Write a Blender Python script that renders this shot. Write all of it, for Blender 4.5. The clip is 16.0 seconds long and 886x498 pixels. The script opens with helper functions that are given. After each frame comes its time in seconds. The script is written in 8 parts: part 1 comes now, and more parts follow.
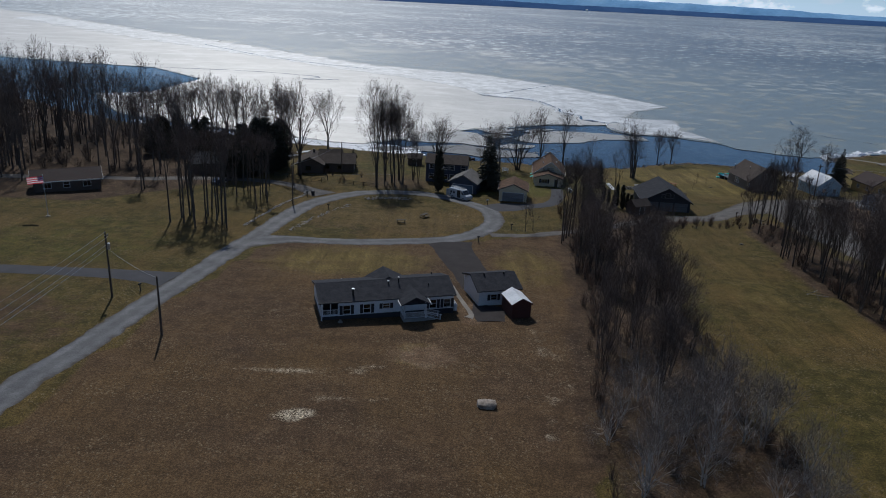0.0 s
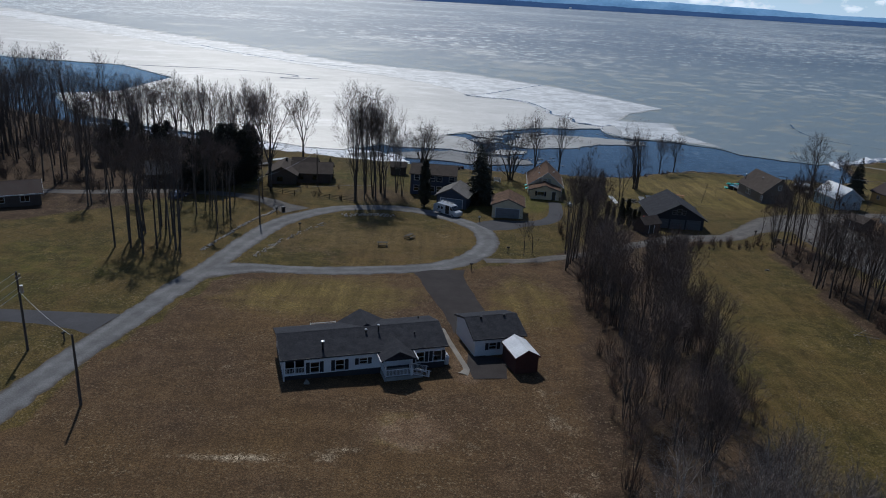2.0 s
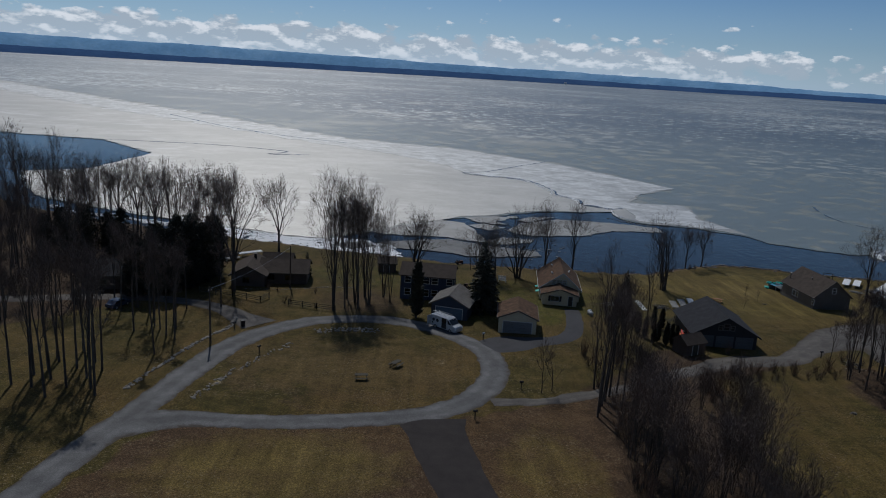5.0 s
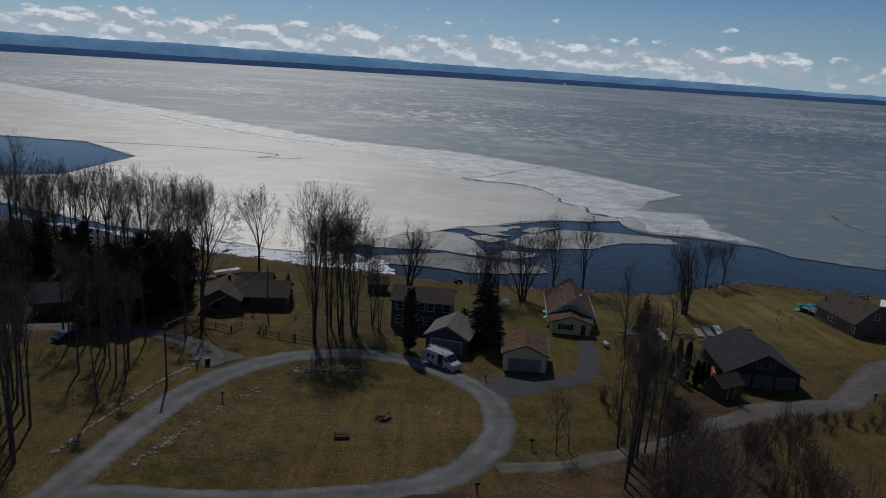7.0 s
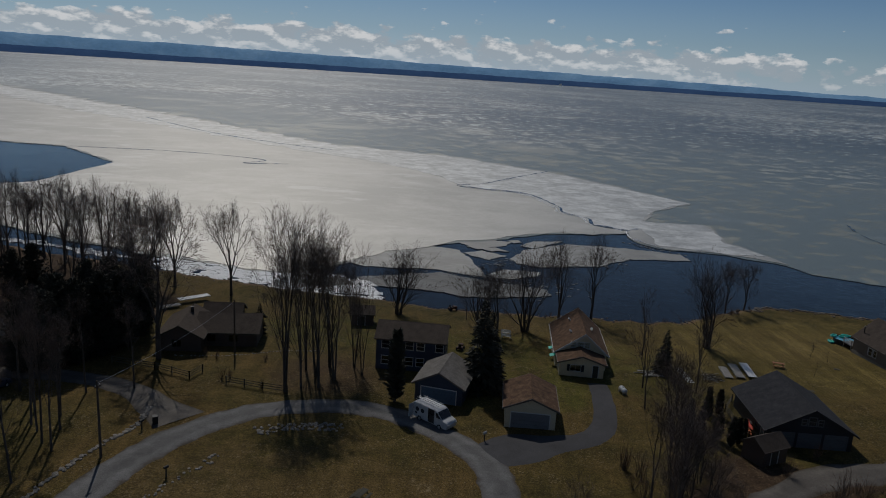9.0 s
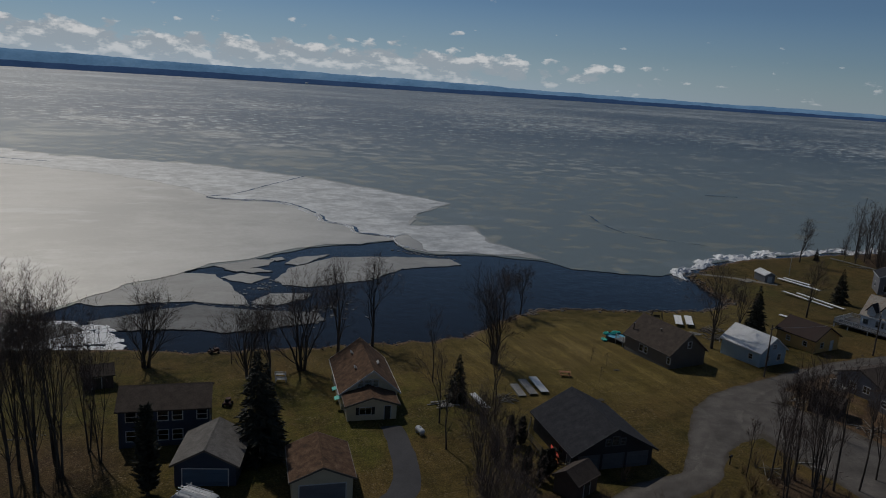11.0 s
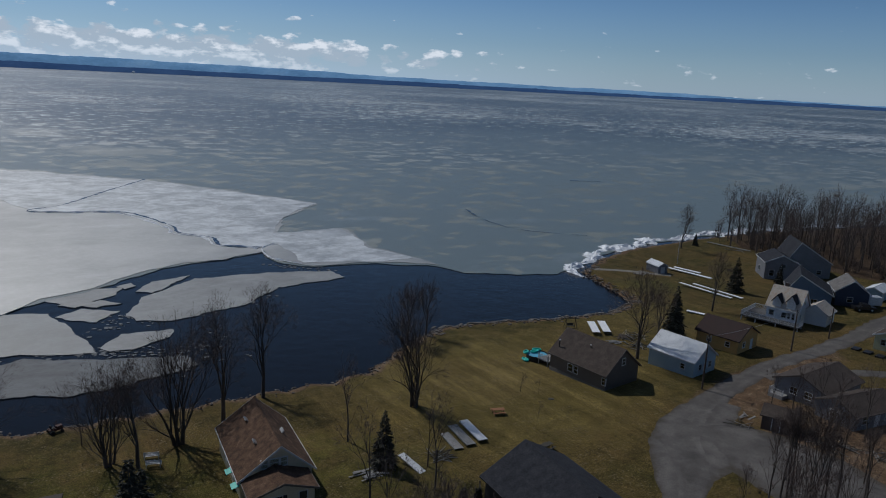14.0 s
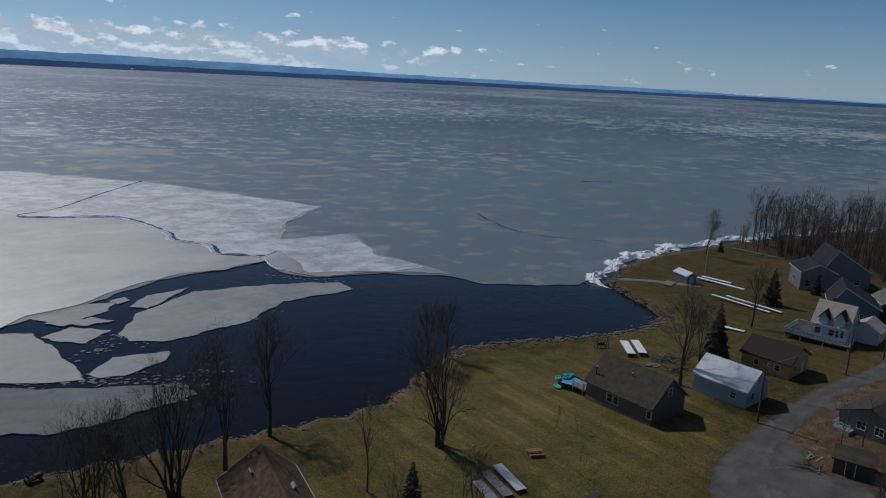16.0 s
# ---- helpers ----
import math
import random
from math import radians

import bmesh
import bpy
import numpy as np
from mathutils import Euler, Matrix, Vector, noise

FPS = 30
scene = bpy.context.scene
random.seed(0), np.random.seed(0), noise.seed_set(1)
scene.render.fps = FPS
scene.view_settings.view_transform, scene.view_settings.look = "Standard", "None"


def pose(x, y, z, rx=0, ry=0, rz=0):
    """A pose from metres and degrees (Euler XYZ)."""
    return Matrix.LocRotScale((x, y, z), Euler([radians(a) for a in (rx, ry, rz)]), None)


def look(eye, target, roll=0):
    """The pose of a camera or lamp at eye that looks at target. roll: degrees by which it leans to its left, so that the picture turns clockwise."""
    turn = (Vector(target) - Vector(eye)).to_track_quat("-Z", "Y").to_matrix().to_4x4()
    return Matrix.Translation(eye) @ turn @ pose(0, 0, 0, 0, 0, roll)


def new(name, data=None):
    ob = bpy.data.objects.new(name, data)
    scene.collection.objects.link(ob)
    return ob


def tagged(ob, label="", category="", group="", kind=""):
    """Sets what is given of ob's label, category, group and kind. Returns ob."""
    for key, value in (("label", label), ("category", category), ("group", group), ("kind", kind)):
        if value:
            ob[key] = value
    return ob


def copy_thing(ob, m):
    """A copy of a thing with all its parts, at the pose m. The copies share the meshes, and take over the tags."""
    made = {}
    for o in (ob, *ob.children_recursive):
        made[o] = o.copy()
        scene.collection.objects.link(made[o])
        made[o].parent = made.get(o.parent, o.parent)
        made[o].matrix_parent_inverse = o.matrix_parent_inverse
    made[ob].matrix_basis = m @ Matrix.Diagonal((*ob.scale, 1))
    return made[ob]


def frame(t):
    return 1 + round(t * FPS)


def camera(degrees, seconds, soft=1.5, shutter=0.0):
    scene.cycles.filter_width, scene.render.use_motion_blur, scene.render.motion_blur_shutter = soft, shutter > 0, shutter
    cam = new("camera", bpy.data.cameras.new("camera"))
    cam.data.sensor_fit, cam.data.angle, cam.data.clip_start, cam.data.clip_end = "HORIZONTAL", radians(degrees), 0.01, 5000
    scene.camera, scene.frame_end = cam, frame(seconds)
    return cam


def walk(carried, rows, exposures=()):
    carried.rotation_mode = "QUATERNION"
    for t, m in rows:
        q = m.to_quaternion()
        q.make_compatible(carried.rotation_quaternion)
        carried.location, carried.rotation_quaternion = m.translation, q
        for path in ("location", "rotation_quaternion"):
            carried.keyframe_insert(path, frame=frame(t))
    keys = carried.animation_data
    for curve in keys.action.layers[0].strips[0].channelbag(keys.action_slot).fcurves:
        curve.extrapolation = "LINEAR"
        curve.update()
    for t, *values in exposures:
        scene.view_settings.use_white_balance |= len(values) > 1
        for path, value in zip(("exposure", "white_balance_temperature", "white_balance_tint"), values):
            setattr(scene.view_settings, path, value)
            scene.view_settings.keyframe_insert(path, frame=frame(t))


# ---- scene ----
cam = camera(62.7, 16.0, soft=1.0)
METRES, EYE, TILT, LEAN, TURN = 133.0, 40.0, -1.8, -0.4, 0.0
ROWS = [
    (0.0, 0.0, 0.0, 0.0, 0.73, -17.45, -2.31),
    (0.5, -0.0018, 0.035, -0.0004, -0.32, -17.46, -2.36),
    (1.0, -0.0047, 0.0699, -0.0014, -0.57, -17.48, -2.43),
    (1.5, -0.0061, 0.1049, -0.0024, -0.53, -17.53, -2.52),
    (2.0, -0.0065, 0.1412, -0.0036, -0.52, -17.57, -2.63),
    (2.5, -0.0066, 0.1775, -0.0034, -0.52, -17.61, -2.69),
    (3.0, -0.006, 0.2153, -0.0027, -0.54, -16.85, -2.79),
    (3.5, -0.0048, 0.2523, -0.0009, -0.59, -13.78, -2.83),
    (4.0, -0.0043, 0.2891, -0.0004, -0.66, -12.18, -2.85),
    (6.5, -0.0012, 0.4524, 0.0029, -0.8, -12.1, -2.95),
    (7.0, 0.0004, 0.4852, 0.0031, -0.8, -12.09, -3.01),
    (7.5, 0.0019, 0.5179, 0.0048, -0.78, -12.11, -3.05),
    (8.0, 0.003, 0.5506, 0.0065, -0.78, -12.1, -3.08),
    (10.5, 0.0091, 0.7006, 0.0192, -5.95, -11.78, -3.04),
    (11.0, 0.0086, 0.73, 0.0203, -20.5, -11.2, -2.57),
    (11.5, 0.0017, 0.7627, 0.0216, -32.26, -11.1, -1.92),
    (12.0, 0.0009, 0.7912, 0.0244, -32.56, -11.3, -1.76),
    (12.5, 0.003, 0.8188, 0.0269, -32.58, -11.48, -1.69),
    (13.0, 0.0063, 0.8464, 0.0284, -32.59, -11.62, -1.6),
    (13.5, 0.0097, 0.8729, 0.0291, -32.62, -11.73, -1.53),
    (14.0, 0.0137, 0.8988, 0.0294, -32.64, -11.83, -1.49),
    (14.5, 0.0186, 0.9242, 0.0301, -32.65, -11.92, -1.43),
    (15.0, 0.0234, 0.9492, 0.0305, -32.66, -11.97, -1.44),
    (15.5, 0.0306, 0.9723, 0.0316, -32.64, -12.03, -1.45),
    (16.0, 0.0394, 0.9927, 0.0325, -32.68, -12.06, -1.45),
]

EXPOSURES = [(0.0, -0.62, 5900, 10), (3.0, -0.5, 5850, 10), (3.5, -0.68, 5900, 10), (4.0, -0.9, 5950, 10), (6.5, -1.2, 6150, 10), (8.0, -1.3, 6400, 10), (10.5, -1.52, 6500, 10), (11.0, -1.48, 6500, 10), (11.5, -1.27, 6400, 10), (12.0, -1.1, 6400, 10), (13.0, -1.0, 6150, 10), (16.0, -1.05, 5850, 10)]
walk(cam, [(t, pose(0, 0, EYE, TILT, LEAN, TURN) @ pose(METRES * x, METRES * y, METRES * z, 90 + pitch, roll, yaw)) for t, x, y, z, yaw, pitch, roll in ROWS], EXPOSURES)

# ---------------------------------------------------------------- world and sun
SUN_AZ, SUN_EL = 14.5, 47.0  # degrees left of the lake axis, degrees above the horizon
LAKE = -9.5


def link(nt, a, b):
    nt.links.new(a, b)


def node(nt, kind):
    return nt.nodes.new(kind)


def ramp(nt, fac, stops, interp="LINEAR"):
    r = nt.nodes.new("ShaderNodeValToRGB")
    r.color_ramp.interpolation = interp
    e = r.color_ramp.elements
    while len(e) < len(stops):
        e.new(0.5)
    for el, (p, c) in zip(e, stops):
        el.position = p
        el.color = (*c, 1) if len(c) == 3 else c
    if fac is not None:
        nt.links.new(fac, r.inputs[0])
    return r.outputs[0]


def mathn(nt, op, a, b=None, clamp=False):
    m = nt.nodes.new("ShaderNodeMath")
    m.operation, m.use_clamp = op, clamp
    for i, v in enumerate((a, b)):
        if v is None:
            continue
        if isinstance(v, (int, float)):
            m.inputs[i].default_value = v
        else:
            nt.links.new(v, m.inputs[i])
    return m.outputs[0]


def mixc(nt, fac, a, b, blend="MIX"):
    m = nt.nodes.new("ShaderNodeMix")
    m.data_type, m.blend_type = "RGBA", blend
    for sock, v in ((m.inputs[0], fac), (m.inputs[6], a), (m.inputs[7], b)):
        if isinstance(v, (int, float)):
            sock.default_value = v
        elif isinstance(v, tuple):
            sock.default_value = (*v, 1)
        else:
            nt.links.new(v, sock)
    return m.outputs[2]


def noise_node(nt, vec, scale, detail=4, rough=0.55, stretch=None, distort=0.0):
    if stretch:
        mp = nt.nodes.new("ShaderNodeMapping")
        mp.inputs["Scale"].default_value = stretch
        nt.links.new(vec, mp.inputs[0])
        vec = mp.outputs[0]
    n = nt.nodes.new("ShaderNodeTexNoise")
    n.inputs["Scale"].default_value, n.inputs["Detail"].default_value = scale, detail
    n.inputs["Roughness"].default_value, n.inputs["Distortion"].default_value = rough, distort
    nt.links.new(vec, n.inputs["Vector"])
    return n.outputs[0]


world = bpy.data.worlds.new("sky")
scene.world = world
world.use_nodes = True
wt = world.node_tree
wt.nodes.clear()
sky = node(wt, "ShaderNodeTexSky")
sky.sky_type, sky.sun_disc = "NISHITA", False
sky.sun_elevation, sky.sun_rotation = radians(SUN_EL), radians(-SUN_AZ)
sky.altitude, sky.air_density, sky.dust_density, sky.ozone_density = 100, 1.0, 0.2, 3.0
way = node(wt, "ShaderNodeTexCoord").outputs["Generated"]
sep = node(wt, "ShaderNodeSeparateXYZ")
link(wt, way, sep.inputs[0])
# cumulus: plane coordinates by azimuth and height above the horizon
az = mathn(wt, "ARCTAN2", sep.outputs[0], sep.outputs[1])
comb = node(wt, "ShaderNodeCombineXYZ")
link(wt, mathn(wt, "MULTIPLY", az, 12.0), comb.inputs[0])
link(wt, mathn(wt, "MULTIPLY", sep.outputs[2], 25.0), comb.inputs[1])
puffs = noise_node(wt, comb.outputs[0], 1.9, 10, 0.6)
field = noise_node(wt, comb.outputs[0], 0.5, 2, 0.5)
band = ramp(wt, sep.outputs[2], [(0.0, (0.85, 0.85, 0.85)), (0.010, (1.36, 1.36, 1.36)), (0.026, (1.5, 1.5, 1.5)), (0.036, (1.2, 1.2, 1.2)), (0.046, (0.62, 0.62, 0.62)), (0.06, (0.27, 0.27, 0.27)), (0.15, (0.12, 0.12, 0.12)), (0.5, (0.4, 0.4, 0.4))])
side = ramp(wt, mathn(wt, "ADD", mathn(wt, "MULTIPLY", az, 0.3), 0.5), [(0.0, (1.0, 1.0, 1.0)), (0.4, (1.08, 1.08, 1.08)), (0.54, (1, 1, 1)), (0.61, (0.95, 0.95, 0.95)), (0.65, (0.5, 0.5, 0.5)), (0.74, (0.22, 0.22, 0.22)), (1.0, (0.3, 0.3, 0.3))])
cell = node(wt, "ShaderNodeTexVoronoi")
cell.feature, cell.voronoi_dimensions = "SMOOTH_F1", "2D"
cell.inputs["Scale"].default_value, cell.inputs["Smoothness"].default_value = 2.6, 0.35
warp = node(wt, "ShaderNodeVectorMath")
warp.operation = "MULTIPLY_ADD"
grit = node(wt, "ShaderNodeTexNoise")
grit.inputs["Scale"].default_value, grit.inputs["Detail"].default_value = 6.0, 6
link(wt, comb.outputs[0], grit.inputs["Vector"])
link(wt, grit.outputs["Color"], warp.inputs[0])
warp.inputs[1].default_value = (0.28, 0.28, 0.0)
link(wt, comb.outputs[0], warp.inputs[2])
link(wt, warp.outputs[0], cell.inputs["Vector"])
heads = mathn(wt, "SUBTRACT", 0.46, cell.outputs["Distance"])
dens = mathn(wt, "ADD", mathn(wt, "MULTIPLY", puffs, 0.75), mathn(wt, "ADD", mathn(wt, "MULTIPLY", heads, 0.32), mathn(wt, "ADD", mathn(wt, "MULTIPLY", field, 0.3), -0.05)))
dens = mathn(wt, "ADD", dens, mathn(wt, "MULTIPLY", mathn(wt, "MULTIPLY", band, side), 0.31))
cover = ramp(wt, dens, [(0.72, (0, 0, 0)), (0.765, (0.6, 0.6, 0.6)), (0.84, (1, 1, 1))])
# underside of the clouds greyer than their tops
off = node(wt, "ShaderNodeVectorMath")
link(wt, comb.outputs[0], off.inputs[0])
off.inputs[1].default_value = (0.03, 0.2, 0)
puffs_up = noise_node(wt, off.outputs[0], 1.9, 10, 0.6)
lit = ramp(wt, mathn(wt, "SUBTRACT", puffs, puffs_up), [(0.0, (10.2, 11.6, 13.0)), (0.05, (14.2, 15.2, 16.1)), (0.12, (20.5, 20.6, 20.8))])
haze = ramp(wt, sep.outputs[2], [(0.0, (0.85, 0.85, 0.85)), (0.02, (0.6, 0.6, 0.6)), (0.05, (0.28, 0.28, 0.28)), (0.11, (0.0, 0.0, 0.0))])
deep = mixc(wt, ramp(wt, sep.outputs[2], [(0.1, (1, 1, 1)), (0.32, (0, 0, 0))]), sky.outputs[0], mixc(wt, 1.0, sky.outputs[0], (0.80, 1.03, 1.34), "MULTIPLY"))
haze = mathn(wt, "MULTIPLY", haze, ramp(wt, mathn(wt, "ADD", mathn(wt, "MULTIPLY", az, 0.3), 0.5), [(0.5, (1, 1, 1)), (0.75, (0.4, 0.4, 0.4))]))
air = mixc(wt, haze, deep, (11.0, 14.6, 18.6))
cover = mathn(wt, "MULTIPLY", cover, ramp(wt, sep.outputs[2], [(0.0, (0.4, 0.4, 0.4)), (0.02, (0.72, 0.72, 0.72)), (0.04, (0.92, 0.92, 0.92))]))
skyc = mixc(wt, cover, air, lit)
bg = node(wt, "ShaderNodeBackground")
bg.inputs[1].default_value = 0.077
link(wt, skyc, bg.inputs[0])
link(wt, bg.outputs[0], node(wt, "ShaderNodeOutputWorld").inputs[0])

sun = new("sun", bpy.data.lights.new("sun", "SUN"))
sun.data.energy, sun.data.angle, sun.data.color = 3.7, radians(0.53), (1.0, 0.95, 0.865)
sa, se = radians(SUN_AZ), radians(SUN_EL)
sun.matrix_world = look((0, 0, 0), (math.sin(sa) * math.cos(se), -math.cos(sa) * math.cos(se), -math.sin(se)))

# ---------------------------------------------------------------- materials


def surf(name, stops, scale=1.0, rough=0.8, metal=0.0, bump=0.0, bscale=20.0, stretch=None, fine=None, lines=None, vary=0.0, spec=0.4, coat=0.0):
    """A procedural surface: colour stops over a coarse noise, a fine grain, relief, and optional courses (axis, spacing, depth)."""
    m = bpy.data.materials.new(name)
    m.use_nodes = True
    nt = m.node_tree
    b = nt.nodes["Principled BSDF"]
    co = node(nt, "ShaderNodeTexCoord").outputs["Object"]
    info = node(nt, "ShaderNodeObjectInfo")
    shift = node(nt, "ShaderNodeVectorMath")
    link(nt, co, shift.inputs[0])
    link(nt, mathn(nt, "MULTIPLY", info.outputs["Random"], 37.0), shift.inputs[1])
    vec = shift.outputs[0]
    n1 = noise_node(nt, vec, scale, 5, 0.6, stretch)
    n = len(stops)
    col = ramp(nt, n1, [(0.3 + 0.4 * i / max(1, n - 1), c) for i, c in enumerate(stops)])
    n2 = noise_node(nt, vec, bscale, 4, 0.65, stretch)
    amount = fine if fine is not None else 0.35
    col = mixc(nt, amount, col, ramp(nt, n2, [(0.3, (0.45, 0.45, 0.45)), (0.7, (1.5, 1.5, 1.5))]), "MULTIPLY")
    if vary:
        lo, hi = 1 - vary, 1 + vary
        col = mixc(nt, 1.0, col, ramp(nt, info.outputs["Random"], [(0, (lo, lo, lo)), (1, (hi, hi, hi))]), "MULTIPLY")
    height = n2
    if lines:
        axis, spacing, depth = lines
        sp = node(nt, "ShaderNodeSeparateXYZ")
        link(nt, co, sp.inputs[0])
        saw = mathn(nt, "FRACT", mathn(nt, "DIVIDE", sp.outputs[axis], spacing))
        edge = ramp(nt, saw, [(0.0, (0.55, 0.55, 0.55)), (0.12, (1, 1, 1)), (1.0, (1, 1, 1))])
        col = mixc(nt, depth, col, edge, "MULTIPLY")
        height = mathn(nt, "ADD", mathn(nt, "MULTIPLY", saw, 2.0), n2)
    link(nt, col, b.inputs["Base Color"])
    r = ramp(nt, n1, [(0.3, (max(0, rough - 0.08),) * 3), (0.7, (min(1, rough + 0.08),) * 3)])
    link(nt, r, b.inputs["Roughness"])
    b.inputs["Metallic"].default_value = metal
    b.inputs["Specular IOR Level"].default_value = spec
    b.inputs["Coat Weight"].default_value = coat
    if bump:
        bp = node(nt, "ShaderNodeBump")
        bp.inputs["Strength"].default_value, bp.inputs["Distance"].default_value = bump, 0.05
        link(nt, height, bp.inputs["Height"])
        link(nt, bp.outputs[0], b.inputs["Normal"])
    return m


def glass_mat(name, tint=(0.75, 0.8, 0.82)):
    m = bpy.data.materials.new(name)
    m.use_nodes = True
    b = m.node_tree.nodes["Principled BSDF"]
    b.inputs["Base Color"].default_value = (*tint, 1)
    b.inputs["Transmission Weight"].default_value, b.inputs["Roughness"].default_value, b.inputs["IOR"].default_value = 1.0, 0.02, 1.45
    return m


def road_mat(name, stops, edge, wheel):
    """Old asphalt or gravel: coarse stains, stone grain, two paler wheel tracks, a crumbling darker edge."""
    m = surf(name, stops, 0.3, 0.88, bump=0.35, bscale=7.0, fine=0.55)
    nt = m.node_tree
    b = nt.nodes["Principled BSDF"]
    base = b.inputs["Base Color"].links[0].from_socket
    co = node(nt, "ShaderNodeTexCoord").outputs["Object"]
    at = node(nt, "ShaderNodeAttribute")
    at.attribute_name = "across"
    u = mathn(nt, "ABSOLUTE", at.outputs["Fac"])
    wob = mathn(nt, "MULTIPLY", mathn(nt, "SUBTRACT", noise_node(nt, co, 0.5, 5, 0.7), 0.5), 0.9)
    u = mathn(nt, "ADD", u, wob)
    track = ramp(nt, u, [(0.2, (0, 0, 0)), (0.42, (1, 1, 1)), (0.6, (1, 1, 1)), (0.78, (0, 0, 0))])
    col = mixc(nt, mathn(nt, "MULTIPLY", track, 0.8), base, mixc(nt, 1.0, base, (wheel, wheel, wheel * 1.01), "MULTIPLY"))
    col = mixc(nt, ramp(nt, u, [(0.8, (0, 0, 0)), (1.02, (1, 1, 1))]), col, edge)
    patch = ramp(nt, noise_node(nt, co, 0.16, 3, 0.5), [(0.56, (0, 0, 0)), (0.6, (1, 1, 1))])
    col = mixc(nt, mathn(nt, "MULTIPLY", patch, 0.35), col, mixc(nt, 1.0, col, (0.6, 0.6, 0.62), "MULTIPLY"))
    link(nt, col, b.inputs["Base Color"])
    return m


ASPHALT = road_mat("asphalt_worn", [(0.075, 0.073, 0.073), (0.112, 0.110, 0.109), (0.155, 0.152, 0.150)], (0.062, 0.05, 0.038), 1.3)
ASPHALT_DARK = surf("asphalt_dark", [(0.052, 0.051, 0.055), (0.082, 0.081, 0.086)], 0.3, 0.92, spec=0.2, bump=0.3, bscale=9.0)
ASPHALT_BROWN = surf("asphalt_brown", [(0.033, 0.028, 0.027), (0.056, 0.049, 0.046)], 0.4, 0.95, spec=0.15, bump=0.3, bscale=9.0)
GRAVEL = road_mat("gravel", [(0.064, 0.056, 0.049), (0.098, 0.087, 0.077), (0.14, 0.126, 0.112)], (0.066, 0.054, 0.04), 1.2)
CONCRETE = surf("concrete", [(0.17, 0.152, 0.128), (0.26, 0.238, 0.205)], 0.6, 0.9, bump=0.2, bscale=12)
SIDING_WHITE = surf("siding_white", [(0.66, 0.68, 0.70), (0.74, 0.75, 0.76)], 0.5, 0.55, bump=0.35, bscale=8, fine=0.12, lines=(2, 0.12, 0.5))
SIDING_CREAM = surf("siding_cream", [(0.62, 0.54, 0.38), (0.70, 0.62, 0.46)], 0.5, 0.6, bump=0.35, bscale=8, fine=0.12, lines=(2, 0.12, 0.5))
SIDING_YELLOW = surf("siding_yellow", [(0.50, 0.49, 0.30), (0.58, 0.56, 0.36)], 0.5, 0.6, bump=0.35, bscale=8, fine=0.12, lines=(2, 0.12, 0.5))
SIDING_OCHRE = surf("siding_ochre", [(0.50, 0.30, 0.10), (0.60, 0.38, 0.15)], 0.5, 0.6, bump=0.35, bscale=8, fine=0.15, lines=(2, 0.14, 0.5))
SIDING_BLUE = surf("siding_blue", [(0.10, 0.15, 0.22), (0.13, 0.19, 0.27)], 0.5, 0.6, bump=0.35, bscale=8, fine=0.15, lines=(2, 0.12, 0.5))
SIDING_PALE_BLUE = surf("siding_pale_blue", [(0.33, 0.45, 0.52), (0.42, 0.53, 0.60)], 0.5, 0.6, bump=0.35, bscale=8, fine=0.15, lines=(2, 0.14, 0.5))
SIDING_NAVY = surf("siding_navy", [(0.045, 0.055, 0.085), (0.06, 0.075, 0.11)], 0.5, 0.6, bump=0.35, bscale=8, fine=0.15, lines=(2, 0.12, 0.5))
SIDING_DARK = surf("siding_dark", [(0.030, 0.032, 0.038), (0.045, 0.047, 0.055)], 0.5, 0.6, bump=0.35, bscale=8, fine=0.15, lines=(2, 0.14, 0.5))
SIDING_GREY = surf("siding_grey", [(0.19, 0.19, 0.205), (0.245, 0.245, 0.26)], 0.5, 0.6, bump=0.35, bscale=8, fine=0.15, lines=(2, 0.12, 0.5))
DOOR_DIM = surf("door_grey_paint", [(0.11, 0.115, 0.125), (0.15, 0.155, 0.165)], 0.5, 0.55, bump=0.3, bscale=8, fine=0.15, lines=(2, 0.5, 0.5))
SHORE_STONE = surf("shore_stone", [(0.07, 0.058, 0.048), (0.13, 0.112, 0.096), (0.24, 0.22, 0.195)], 0.7, 0.9, bump=0.5, bscale=5)
BOULDER = surf("boulder_granite", [(0.14, 0.112, 0.086), (0.27, 0.225, 0.18), (0.42, 0.36, 0.30)], 1.6, 0.9, bump=0.8, bscale=5)
SIDING_TAUPE = surf("siding_taupe", [(0.125, 0.108, 0.094), (0.165, 0.143, 0.124)], 0.5, 0.6, bump=0.35, bscale=8, fine=0.15, lines=(2, 0.14, 0.5))
SIDING_BROWN = surf("siding_brown", [(0.075, 0.055, 0.045), (0.11, 0.08, 0.065)], 0.5, 0.7, bump=0.35, bscale=8, fine=0.25, lines=(2, 0.14, 0.5))
BARN_RED = surf("siding_dark_red", [(0.05, 0.017, 0.014), (0.075, 0.026, 0.02)], 0.7, 0.7, bump=0.4, bscale=9, fine=0.3, lines=(0, 0.2, 0.5))
SHINGLE_CHARCOAL = surf("shingle_charcoal", [(0.020, 0.021, 0.026), (0.032, 0.033, 0.039), (0.046, 0.047, 0.053)], 1.1, 0.95, spec=0.2, bump=0.6, bscale=6, fine=0.6)
SHINGLE_GREY = surf("shingle_grey", [(0.12, 0.112, 0.105), (0.16, 0.15, 0.14), (0.20, 0.188, 0.178)], 1.0, 0.95, spec=0.2, bump=0.6, bscale=6, fine=0.55)
